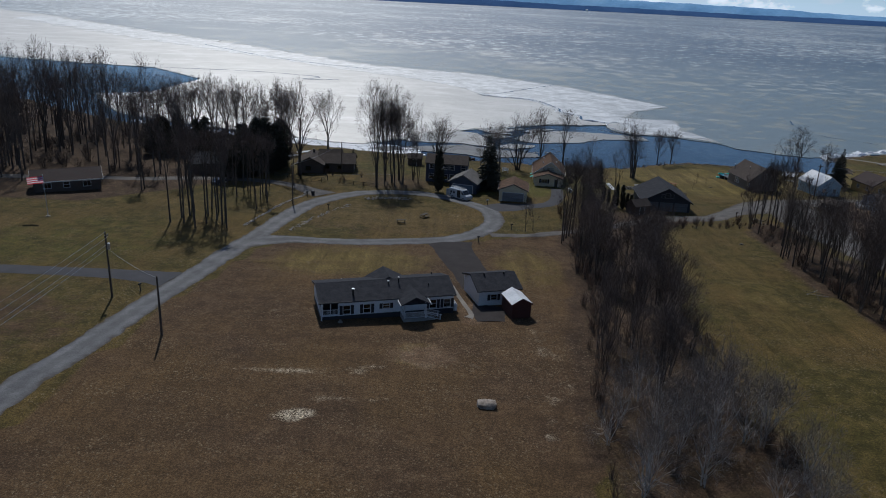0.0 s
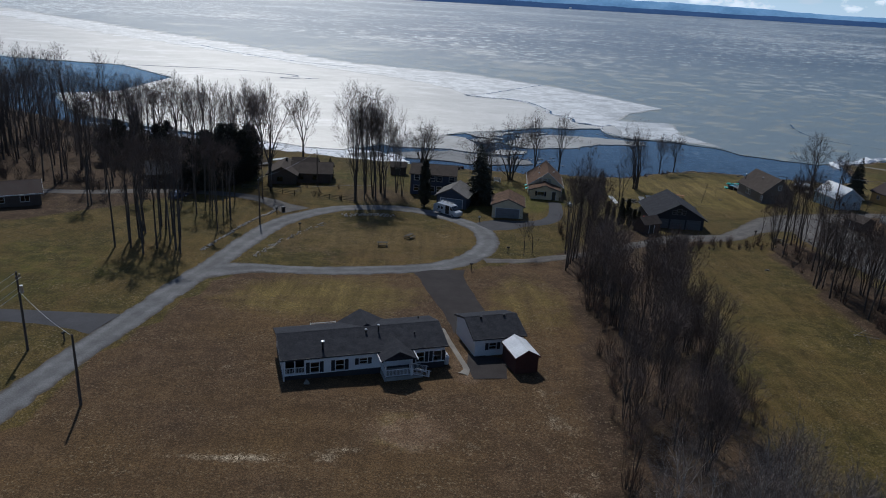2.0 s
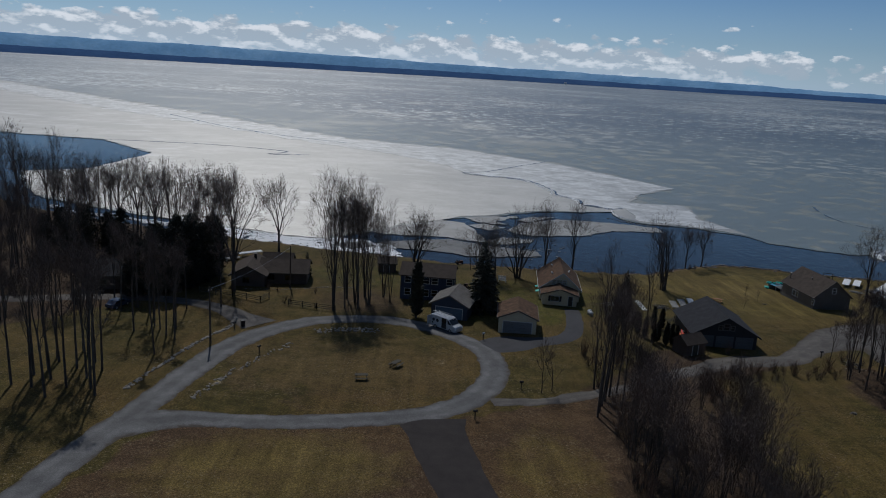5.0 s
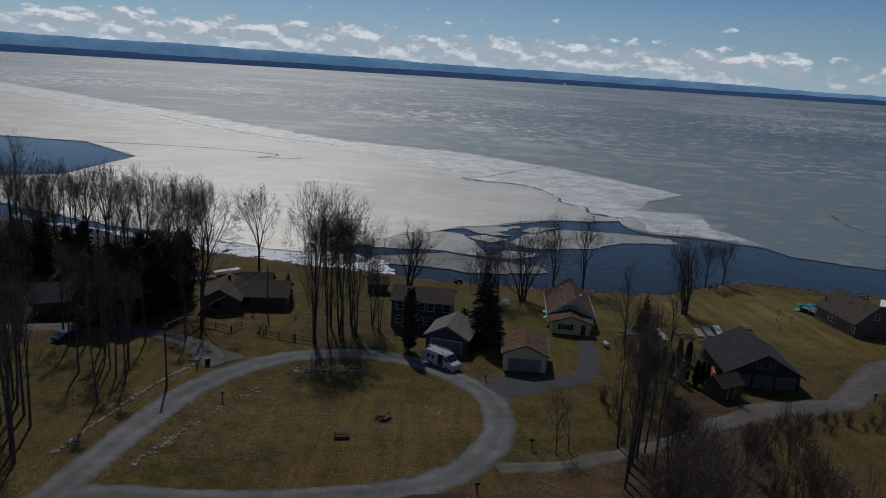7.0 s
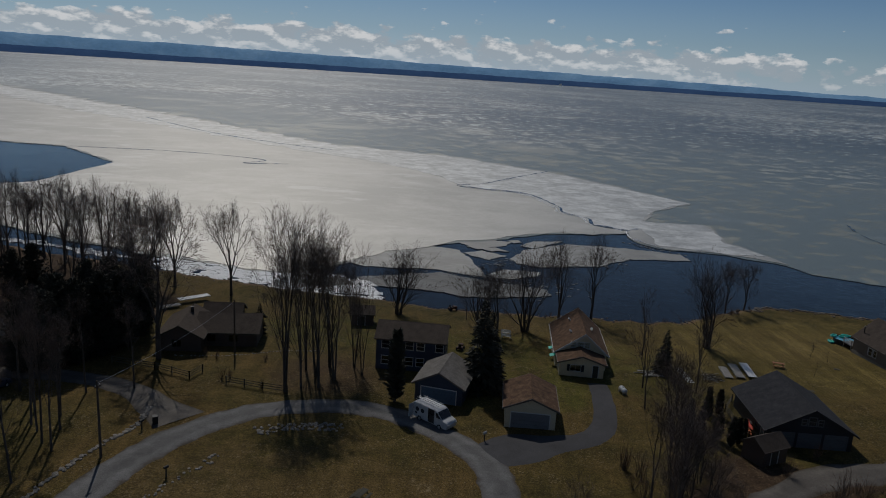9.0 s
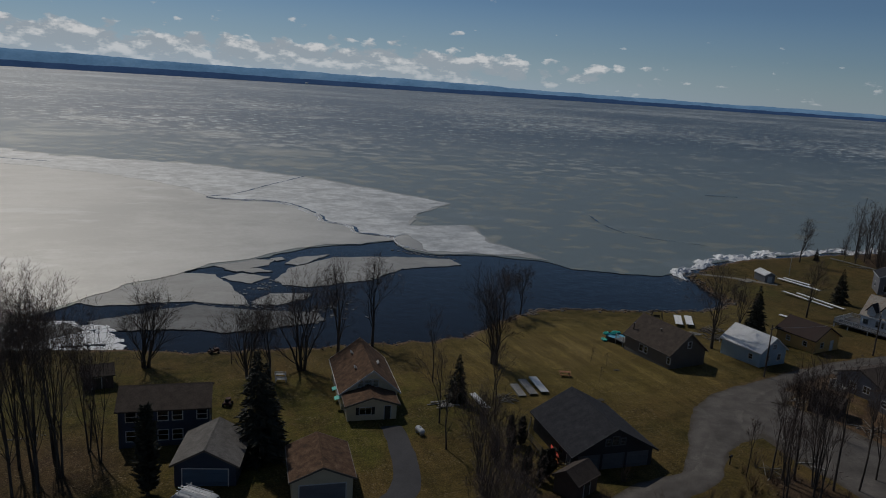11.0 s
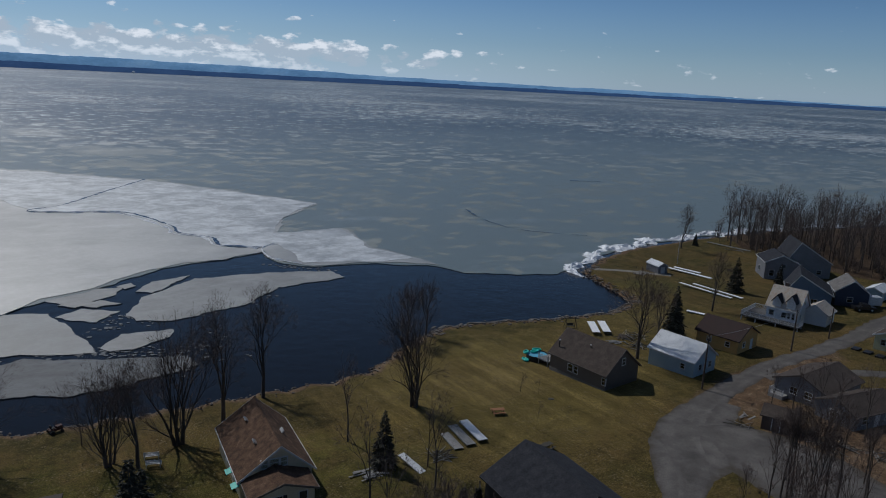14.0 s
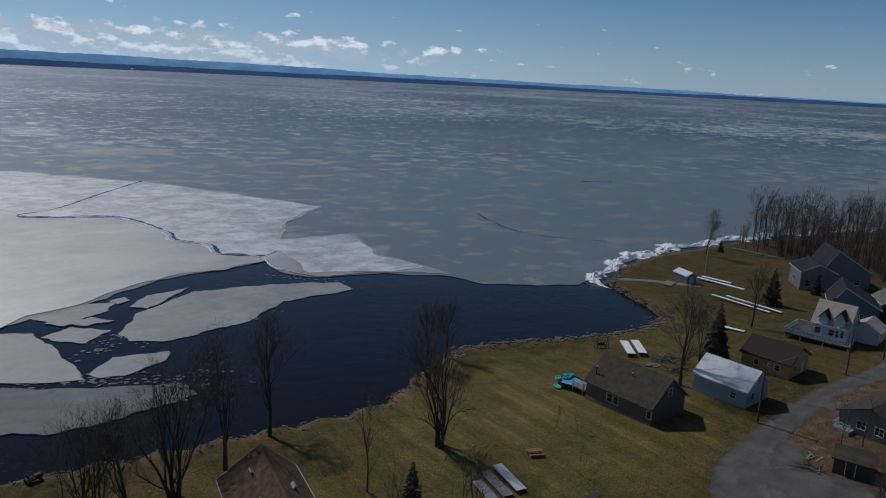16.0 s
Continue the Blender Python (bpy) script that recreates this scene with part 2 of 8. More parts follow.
SHINGLE_RUST = surf("shingle_rust", [(0.052, 0.034, 0.023), (0.105, 0.060, 0.037), (0.165, 0.105, 0.068)], 1.2, 0.95, spec=0.2, bump=0.6, bscale=6, fine=0.6)
SHINGLE_BROWN = surf("shingle_brown", [(0.058, 0.045, 0.037), (0.095, 0.076, 0.064)], 1.0, 0.95, spec=0.2, bump=0.6, bscale=6, fine=0.55)
SHINGLE_DARK_RED = surf("shingle_dark_red", [(0.026, 0.014, 0.012), (0.045, 0.025, 0.021)], 0.9, 0.85, bump=0.6, bscale=6, fine=0.5)
SHINGLE_TAN = surf("shingle_tan", [(0.34, 0.30, 0.25), (0.44, 0.39, 0.33), (0.38, 0.27, 0.2)], 0.9, 0.9, bump=0.6, bscale=6, fine=0.5)
METAL_ROOF = surf("metal_roof_white", [(0.52, 0.54, 0.55), (0.68, 0.69, 0.70), (0.78, 0.79, 0.80)], 0.5, 0.6, metal=0.0, bump=0.3, bscale=5, fine=0.2, lines=(1, 0.35, 0.35))
TRIM = surf("trim_white", [(0.55, 0.55, 0.55), (0.64, 0.64, 0.63)], 1.5, 0.5, fine=0.15)
SHUTTER = surf("shutter_black", [(0.015, 0.016, 0.02), (0.025, 0.026, 0.03)], 1.5, 0.5, lines=(2, 0.08, 0.6), bump=0.3)
DARK_INSIDE = surf("screen_dark", [(0.015, 0.016, 0.018), (0.03, 0.03, 0.032)], 1.0, 0.9)
PANE = glass_mat("window_glass")
STEEL = surf("galvanised_steel", [(0.45, 0.46, 0.47), (0.58, 0.59, 0.6)], 4.0, 0.38, metal=0.8)
BLACK_METAL = surf("black_metal", [(0.02, 0.02, 0.022), (0.035, 0.035, 0.038)], 4.0, 0.5, metal=0.3)
POLE_WOOD = surf("pole_wood", [(0.07, 0.052, 0.04), (0.12, 0.095, 0.075)], 2.0, 0.9, bump=0.5, bscale=14, stretch=(1, 1, 0.15))
PLANK = surf("weathered_plank", [(0.24, 0.23, 0.215), (0.36, 0.345, 0.325)], 1.2, 0.85, bump=0.4, bscale=10, lines=(1, 0.14, 0.6))
RED_WOOD = surf("stained_wood", [(0.26, 0.11, 0.05), (0.36, 0.17, 0.08)], 2.0, 0.75, bump=0.4, bscale=14)
DECK_GREY = surf("deck_stained_grey", [(0.085, 0.083, 0.082), (0.135, 0.13, 0.127)], 1.2, 0.85, bump=0.4, bscale=10, lines=(1, 0.14, 0.6))
DARK_WOOD = surf("dark_wood", [(0.05, 0.045, 0.035), (0.085, 0.075, 0.055)], 2.0, 0.85, bump=0.4, bscale=14)
STONE = surf("field_stone", [(0.14, 0.125, 0.108), (0.22, 0.2, 0.175), (0.31, 0.29, 0.26)], 1.4, 0.9, bump=0.6, bscale=5, vary=0.35)
BARK = surf("bark_dark", [(0.046, 0.036, 0.030), (0.078, 0.064, 0.054), (0.115, 0.097, 0.083)], 1.6, 0.95, bump=0.6, bscale=7, stretch=(1, 1, 0.3), vary=0.25)
TWIG = surf("twig", [(0.09, 0.064, 0.053), (0.14, 0.105, 0.088)], 0.8, 0.9, vary=0.3)
TWIG_GREY = surf("twig_grey", [(0.095, 0.067, 0.054), (0.15, 0.112, 0.093)], 0.8, 0.9, vary=0.25)
TWIG_PALE = surf("twig_pale", [(0.125, 0.10, 0.086), (0.20, 0.168, 0.146)], 0.8, 0.9, vary=0.2)
BARK_PALE = surf("bark_pale", [(0.24, 0.21, 0.185), (0.55, 0.51, 0.47)], 0.8, 0.9, bump=0.5, bscale=7, vary=0.2)
TWIG_RUST = surf("twig_rust", [(0.13, 0.072, 0.048), (0.20, 0.12, 0.082)], 0.8, 0.9, vary=0.25)
NEEDLE = surf("needle_dark", [(0.024, 0.025, 0.017), (0.04, 0.039, 0.026), (0.06, 0.056, 0.038)], 0.6, 0.75, vary=0.3)
RUBBER = surf("rubber", [(0.018, 0.018, 0.018), (0.03, 0.03, 0.03)], 6.0, 0.85)
CAR_WHITE = surf("paint_white", [(0.46, 0.47, 0.48), (0.54, 0.545, 0.55)], 1.0, 0.3, fine=0.1, coat=0.6)
CAR_BLACK = surf("paint_black", [(0.012, 0.013, 0.016), (0.02, 0.021, 0.024)], 1.0, 0.3, fine=0.1, coat=0.6)
CAR_BLUE = surf("paint_dark_blue", [(0.02, 0.035, 0.07), (0.03, 0.045, 0.085)], 1.0, 0.3, fine=0.1, coat=0.6)
KAYAK_RED = surf("plastic_red", [(0.62, 0.06, 0.035), (0.70, 0.09, 0.05)], 1.0, 0.4, fine=0.1)
KAYAK_ORANGE = surf("plastic_orange", [(0.68, 0.17, 0.05), (0.74, 0.22, 0.07)], 1.0, 0.4, fine=0.1)
PLASTIC_TEAL = surf("plastic_teal", [(0.03, 0.42, 0.34), (0.05, 0.52, 0.42)], 1.0, 0.4, fine=0.1)
POOL_BLUE = surf("pool_liner_blue", [(0.10, 0.38, 0.56), (0.16, 0.46, 0.62)], 1.0, 0.35, fine=0.1)
TARP_GREEN = surf("tarp_green", [(0.02, 0.22, 0.15), (0.03, 0.30, 0.2)], 1.5, 0.5, fine=0.2)


def cloth_mat(name, colour):
    """Thin woven cloth that lets light through."""
    m = surf(name, [tuple(0.85 * c for c in colour), colour], 1.0, 0.8)
    nt = m.node_tree
    thin = node(nt, "ShaderNodeBsdfTranslucent")
    thin.inputs[0].default_value = (*colour, 1)
    mx = node(nt, "ShaderNodeMixShader")
    mx.inputs[0].default_value = 0.55
    link(nt, nt.nodes["Principled BSDF"].outputs[0], mx.inputs[1])
    link(nt, thin.outputs[0], mx.inputs[2])
    link(nt, mx.outputs[0], nt.nodes["Material Output"].inputs[0])
    return m


RED_CLOTH = cloth_mat("flag_red", (0.62, 0.07, 0.09))
BLUE_CLOTH = cloth_mat("flag_blue", (0.05, 0.07, 0.26))
WHITE_CLOTH = cloth_mat("flag_white", (0.8, 0.8, 0.8))

# ---------------------------------------------------------------- the lie of the land
SHORE_X = [-4900, -600, -300, -190, -154, -120, -93, -56, -42, -29, -5, 5, 31, 49, 56, 64, 71, 79, 90, 100, 110, 119, 130, 134, 137, 140, 155, 174, 207, 248, 400, 900, 4900]
SHORE_Y = [900, 420, 350, 318, 290, 266, 254, 242, 237, 232, 227, 223.4, 221.9, 221.2, 222.5, 228.8, 233, 236.8, 235, 232, 230, 229, 233, 240, 253, 260, 269, 275, 278, 276, 250, 160, -200]


def smooth(a, b, v):
    k = np.clip((v - a) / (b - a), 0, 1)
    return k * k * (3 - 2 * k)


def shore(x):
    return np.interp(x, SHORE_X, SHORE_Y) + 0.5 * np.sin(x * 0.9) + 0.35 * np.sin(x * 2.3 + 1)


def wave(x, y):
    return 0.12 * np.sin(x * 0.11 + 1.3) * np.cos(y * 0.09 + 0.4) + 0.05 * np.sin(x * 0.31 + y * 0.27)


def ground(x, y):
    x, y = np.asarray(x, float), np.asarray(y, float)
    plane = np.maximum(-0.0345 * np.clip(y, -160, 400), LAKE + 0.9)
    s = smooth(-6.0, 3.0, shore(x) - y)
    return (LAKE - 3.0) * (1 - s) + (plane + wave(x, y)) * s


def gz(x, y):
    return float(ground(x, y))


def mesh_object(name, verts, faces, mat, parent=None, smooth_faces=False):
    me = bpy.data.meshes.new(name)
    me.from_pydata([tuple(map(float, v)) for v in verts], [], [tuple(map(int, f)) for f in faces])
    me.materials.append(mat)
    if smooth_faces:
        me.polygons.foreach_set("use_smooth", [True] * len(me.polygons))
    me.update()
    ob = new(name, me)
    if parent is not None:
        ob.parent = parent
    return ob


def part(name, bm, mat, parent, label=""):
    """Link a bmesh as one mesh object under a thing or a part."""
    me = bpy.data.meshes.new(name)
    bmesh.ops.recalc_face_normals(bm, faces=bm.faces)
    bm.to_mesh(me)
    bm.free()
    me.materials.append(mat)
    ob = new(name, me)
    if parent is not None:
        ob.parent = parent
    return tagged(ob, label)


def box(bm, x0, y0, z0, x1, y1, z1, m=None):
    vs = [bm.verts.new(p) for p in ((x0, y0, z0), (x1, y0, z0), (x1, y1, z0), (x0, y1, z0), (x0, y0, z1), (x1, y0, z1), (x1, y1, z1), (x0, y1, z1))]
    for f in ((3, 2, 1, 0), (4, 5, 6, 7), (0, 1, 5, 4), (1, 2, 6, 5), (2, 3, 7, 6), (3, 0, 4, 7)):
        bm.faces.new([vs[i] for i in f])
    if m is not None:
        for v in vs:
            v.co = m @ v.co
    return bm


def prism(bm, profile, a, b, axis="x"):
    """Extrude a closed profile of (u, z) from a to b along the axis."""
    rings = []
    for s in (a, b):
        rings.append([bm.verts.new((s, u, z) if axis == "x" else (u, s, z)) for u, z in profile])
    n = len(profile)
    bm.faces.new(rings[0])
    bm.faces.new(rings[1][::-1])
    for i in range(n):
        bm.faces.new((rings[0][i], rings[0][(i + 1) % n], rings[1][(i + 1) % n], rings[1][i]))
    return bm


def tube(bm, pts, radii, sides=8, caps=True):
    pts = [Vector(p) for p in pts]
    rings = []
    for i, p in enumerate(pts):
        d = (pts[min(i + 1, len(pts) - 1)] - pts[max(i - 1, 0)]).normalized()
        u = d.cross(Vector((0.13, 0.91, 0.4))).normalized()
        v = d.cross(u)
        r = radii[i] if isinstance(radii, (list, tuple)) else radii
        rings.append([bm.verts.new(p + r * (math.cos(2 * math.pi * k / sides) * u + math.sin(2 * math.pi * k / sides) * v)) for k in range(sides)])
    for a, b in zip(rings, rings[1:]):
        for k in range(sides):
            bm.faces.new((a[k], a[(k + 1) % sides], b[(k + 1) % sides], b[k]))
    if caps:
        bm.faces.new(rings[0][::-1])
        bm.faces.new(rings[-1])
    return bm


def spline(pts, step=2.0, closed=False):
    """Points every step metres along a Catmull-Rom curve."""
    P = [np.array(p, float) for p in pts]
    n = len(P)
    out = []
    for i in range(n if closed else n - 1):
        if closed:
            a, b, c, d = P[(i - 1) % n], P[i], P[(i + 1) % n], P[(i + 2) % n]
        else:
            a, b, c, d = P[max(i - 1, 0)], P[i], P[i + 1], P[min(i + 2, n - 1)]
        k = max(2, int(np.linalg.norm(c - b) / step))
        for t in np.arange(k) / k:
            out.append(0.5 * (2 * b + (c - a) * t + (2 * a - 5 * b + 4 * c - d) * t * t + (3 * b - a - 3 * c + d) * t ** 3))
    if not closed:
        out.append(P[-1])
    return out


def inside(px, py, poly):
    """Even-odd test for arrays of points."""
    res = np.zeros(np.shape(px), bool)
    n = len(poly)
    for i in range(n):
        (x1, y1), (x2, y2) = poly[i][:2], poly[(i + 1) % n][:2]
        if y1 == y2:
            continue
        cond = ((y1 > py) != (y2 > py)) & (px < (x2 - x1) * (py - y1) / (y2 - y1) + x1)
        res ^= cond
    return res


# the ground: one sheet from behind the camera to beyond the far shore
def steps(lo, hi, a, b, d, growth=1.22):
    mid = list(np.arange(a, b + d / 2, d))
    left, right, s = [a], [b], d
    while left[-1] > lo:
        s *= growth
        left.append(left[-1] - s)
    s = d
    while right[-1] < hi:
        s *= growth
        right.append(right[-1] + s)
    return np.array(left[:0:-1] + mid + right[1:])


gx, gy = steps(-4900, 4900, -130, 260, 2.0), steps(-3000, 4880, 20, 290, 2.0)
GX, GY = np.meshgrid(gx, gy)
GZ = ground(GX, GY)
nx, ny = len(gx), len(gy)
gv = np.stack([GX.ravel(), GY.ravel(), GZ.ravel()], 1)
idx = np.arange(nx * ny).reshape(ny, nx)
gf = np.stack([idx[:-1, :-1].ravel(), idx[:-1, 1:].ravel(), idx[1:, 1:].ravel(), idx[1:, :-1].ravel()], 1)

GROUND = bpy.data.materials.new("meadow_grass")
GROUND.use_nodes = True
nt = GROUND.node_tree
bsdf = nt.nodes["Principled BSDF"]
co = node(nt, "ShaderNodeTexCoord").outputs["Object"]


def attr(name):
    a = node(nt, "ShaderNodeAttribute")
    a.attribute_name = name
    return a.outputs["Fac"]


big = noise_node(nt, co, 0.05, 5, 0.6)
mid = noise_node(nt, co, 0.45, 5, 0.65)
mow = noise_node(nt, co, 0.5, 4, 0.6, (1.0, 0.12, 1.0))
grain = noise_node(nt, co, 5.5, 4, 0.75)
tuft = noise_node(nt, co, 15.0, 3, 0.7)
green = ramp(nt, mid, [(0.3, (0.034, 0.033, 0.010)), (0.5, (0.061, 0.052, 0.016)), (0.7, (0.104, 0.080, 0.029))])
green = mixc(nt, ramp(nt, big, [(0.42, (0, 0, 0)), (0.62, (1, 1, 1))]), green, ramp(nt, mow, [(0.3, (0.056, 0.044, 0.014)), (0.7, (0.118, 0.083, 0.033))]))
dry = ramp(nt, mid, [(0.25, (0.049, 0.033, 0.021)), (0.5, (0.070, 0.047, 0.030)), (0.75, (0.100, 0.070, 0.045))])
dry = mixc(nt, ramp(nt, big, [(0.4, (0, 0, 0)), (0.65, (0.8, 0.8, 0.8))]), dry, (0.094, 0.062, 0.030))
litter = ramp(nt, mid, [(0.3, (0.034, 0.023, 0.016)), (0.7, (0.075, 0.052, 0.037))])
earth = ramp(nt, mid, [(0.3, (0.066, 0.043, 0.028)), (0.5, (0.11, 0.075, 0.05)), (0.7, (0.165, 0.125, 0.092))])
wob = mathn(nt, "MULTIPLY", mathn(nt, "SUBTRACT", noise_node(nt, co, 0.28, 4, 0.7), 0.5), 1.1)


def mask(name, lo=0.35, hi=0.65):
    return ramp(nt, mathn(nt, "ADD", attr(name), wob), [(lo, (0, 0, 0)), (hi, (1, 1, 1))])


spots = noise_node(nt, co, 1.3, 4, 0.7)
straw = ramp(nt, mow, [(0.3, (0.078, 0.064, 0.019)), (0.55, (0.14, 0.113, 0.038)), (0.75, (0.215, 0.172, 0.066))])
lush = ramp(nt, mid, [(0.3, (0.045, 0.052, 0.010)), (0.7, (0.09, 0.095, 0.020))])
col = mixc(nt, mask("dry"), green, dry)
col = mixc(nt, mathn(nt, "MULTIPLY", mask("straw", 0.3, 0.8), 0.75), col, straw)
col = mixc(nt, mathn(nt, "MULTIPLY", mask("lush", 0.3, 0.8), 0.8), col, lush)
col = mixc(nt, mask("litter", 0.2, 1.0), col, litter)
col = mixc(nt, mask("earth"), col, earth)
flecks = mathn(nt, "MULTIPLY", mask("pale", 0.45, 0.75), ramp(nt, mathn(nt, "ADD", mathn(nt, "MULTIPLY", grain, 0.6), mathn(nt, "MULTIPLY", mow, 0.4)), [(0.46, (0, 0, 0)), (0.6, (1, 1, 1))]))
col = mixc(nt, flecks, col, (0.46, 0.43, 0.37))
col = mixc(nt, 0.38, col, ramp(nt, spots, [(0.3, (0.55, 0.53, 0.5)), (0.5, (1, 1, 1)), (0.7, (1.5, 1.45, 1.4))]), "MULTIPLY")
col = mixc(nt, 0.85, col, ramp(nt, grain, [(0.36, (0.45, 0.44, 0.42)), (0.5, (0.97, 0.97, 0.97)), (0.64, (1.75, 1.72, 1.68))]), "MULTIPLY")
col = mixc(nt, 0.7, col, ramp(nt, tuft, [(0.36, (0.5, 0.5, 0.5)), (0.64, (1.6, 1.6, 1.6))]), "MULTIPLY")
# bleached tufts scattered thinly through the grass
bleach = mathn(nt, "MULTIPLY", ramp(nt, noise_node(nt, co, 3.6, 4, 0.65), [(0.57, (0, 0, 0)), (0.65, (1, 1, 1))]), ramp(nt, noise_node(nt, co, 0.16, 4, 0.65, (0.7, 1.6, 1)), [(0.40, (0.06, 0.06, 0.06)), (0.62, (0.8, 0.8, 0.8))]))
bands = noise_node(nt, co, 0.22, 5, 0.65, (0.35, 1.0, 1.0), 0.6)
rows_y = noise_node(nt, co, 1.1, 3, 0.6, (1.0, 0.07, 1.0))
col = mixc(nt, 0.45, col, ramp(nt, bands, [(0.34, (0.74, 0.74, 0.74)), (0.5, (1, 1, 1)), (0.66, (1.3, 1.3, 1.3))]), "MULTIPLY")
col = mixc(nt, mathn(nt, "MULTIPLY", ramp(nt, big, [(0.42, (0, 0, 0)), (0.6, (1, 1, 1))]), 0.45), col, ramp(nt, rows_y, [(0.36, (0.76, 0.76, 0.76)), (0.64, (1.28, 1.28, 1.28))]), "MULTIPLY")
col = mixc(nt, bleach, col, (0.24, 0.205, 0.15))
col = mixc(nt, 1.0, col, (1.06, 0.98, 0.84), "MULTIPLY")
link(nt, col, bsdf.inputs["Base Color"])
bsdf.inputs["Roughness"].default_value, bsdf.inputs["Specular IOR Level"].default_value = 0.95, 0.15
bp = node(nt, "ShaderNodeBump")
bp.inputs["Strength"].default_value, bp.inputs["Distance"].default_value = 0.45, 0.08
link(nt, mathn(nt, "ADD", grain, mathn(nt, "MULTIPLY", tuft, 0.6)), bp.inputs["Height"])
link(nt, bp.outputs[0], bsdf.inputs["Normal"])

ground_ob = mesh_object("ground", gv, gf, GROUND, smooth_faces=True)
tagged(ground_ob, "mown early spring grass, brown and olive, sloping to the lake", "ground", kind="structure")


def blob(x, y, rx, ry, turn=0.0, soft=0.5):
    c, s = math.cos(radians(turn)), math.sin(radians(turn))
    u, v = ((GX - x) * c + (GY - y) * s) / rx, (-(GX - x) * s + (GY - y) * c) / ry
    return smooth(1 + soft, 1 - soft, np.sqrt(u * u + v * v))


# plan of the ground cover
field_front = [(-31, 127), (-20, 127.5), (-2, 129), (24, 141), (26, 120), (20, 84), (15, 50), (15, -60), (-60, -60), (-42, 60), (-38, 97)]
dry_m = inside(GX, GY, field_front).astype(float)
dry_m = np.maximum(dry_m, 0.55 * blob(-66, 84, 22, 18))
dry_m = np.maximum(dry_m, 0.6 * blob(72, 208, 16, 12)) + 0.35 * blob(38, 150, 14, 10)
hedge_plan = [(24, 144), (22, 118), (19, 98), (17, 82), (15, 62), (19, 48), (27, 45), (34, 49), (37, 60), (35, 80), (37, 99), (41, 121), (45, 150), (60, 157), (40, 163)]
wood_plan = [(70, 160), (66, 150), (64, 128), (64, 112), (67, 90), (74, 84), (80, 92), (80, 120), (77, 140), (76, 158)]
west_wood = [(-60, 168), (-76, 150), (-130, 150), (-300, 160), (-300, 330), (-190, 316), (-120, 262), (-70, 244), (-46, 220), (-44, 190), (-50, 178)]
east_wood = [(212, 262), (206, 230), (206, 205), (420, 180), (420, 240), (248, 272), (222, 276)]
litter_m = np.maximum.reduce([inside(GX, GY, p).astype(float) for p in (hedge_plan, wood_plan, west_wood, east_wood)])
litter_m = np.maximum(litter_m, 0.75 * blob(-12, 183, 9, 9))
earth_m = np.maximum.reduce([0.9 * blob(4.8, 97, 2.2, 5), 0.75 * blob(-1.5, 82, 5, 4), 0.9 * blob(110, 184, 26, 6, 8), 0.8 * blob(93, 160, 9, 16), 0.8 * blob(110, 164, 22, 9), 0.6 * blob(100, 176, 9, 6), 0.55 * blob(-18, 96, 1.2, 7, 16)])
shore_d = shore(GX) - GY
earth_m = np.maximum(earth_m, smooth(5.0, 1.5, shore_d) * (shore_d > -12))
pale_m = np.maximum.reduce([0.6 * blob(-17, 76.6, 11, 1.2, 4), 1.05 * blob(-14.8, 66.4, 2.7, 1.4, 3), 0.9 * blob(-17.9, 69.2, 2.2, 1.0, 4), 0.7 * blob(-8, 77.2, 4, 1.2, 6), 0.5 * blob(-9, 70, 8, 1.6, 5), 0.36 * blob(4, 79, 6, 3), 0.4 * blob(15, 96, 3.5, 16, -6), 0.5 * blob(-23, 94, 1.2, 1.2), 0.38 * blob(12, 68, 5, 8),
                            0.6 * blob(-28, 141, 0.8, 7, -20), 0.45 * blob(2, 153, 3, 3), 0.4 * blob(8, 100, 3, 16), 0.42 * blob(14, 82, 4, 16), 0.34 * blob(4, 88, 10, 4), 0.4 * blob(-36.5, 111, 0.8, 12, -8)])
straw_m = np.maximum.reduce([0.75 * blob(-16, 118, 15, 9, 6), 0.6 * blob(15, 119, 7, 12), 0.9 * blob(72, 205, 34, 22, 8, 0.7), 1.2 * blob(-2.2, 82, 2.8, 3.6), 0.55 * blob(120, 222, 26, 16), 0.6 * blob(40, 130, 6, 20), 0.5 * blob(30, 205, 16, 10), 0.45 * blob(-12, 150, 20, 14), 0.4 * blob(52, 110, 5, 30, -6)])
lush_m = np.maximum.reduce([0.55 * blob(18, 192, 30, 17), 0.45 * blob(-6, 204, 26, 12), 0.45 * blob(-66, 122, 22, 16), 0.8 * blob(23, 182, 4, 9), 0.6 * blob(8, 200, 9, 8), 0.5 * blob(10, 176, 3, 5), 0.5 * blob(140, 240, 14, 10), 0.5 * blob(-30, 208, 14, 5)])
dry_m = np.maximum(dry_m, 0.5 * blob(-12, 148, 22, 16))
for key, arr in (("dry", dry_m), ("litter", litter_m), ("earth", earth_m), ("pale", pale_m), ("straw", straw_m), ("lush", lush_m)):
    a = ground_ob.data.attributes.new(key, "FLOAT", "POINT")
    a.data.foreach_set("value", np.clip(arr, 0, 1).ravel().astype(np.float32))

# ---------------------------------------------------------------- roads, drives and paths


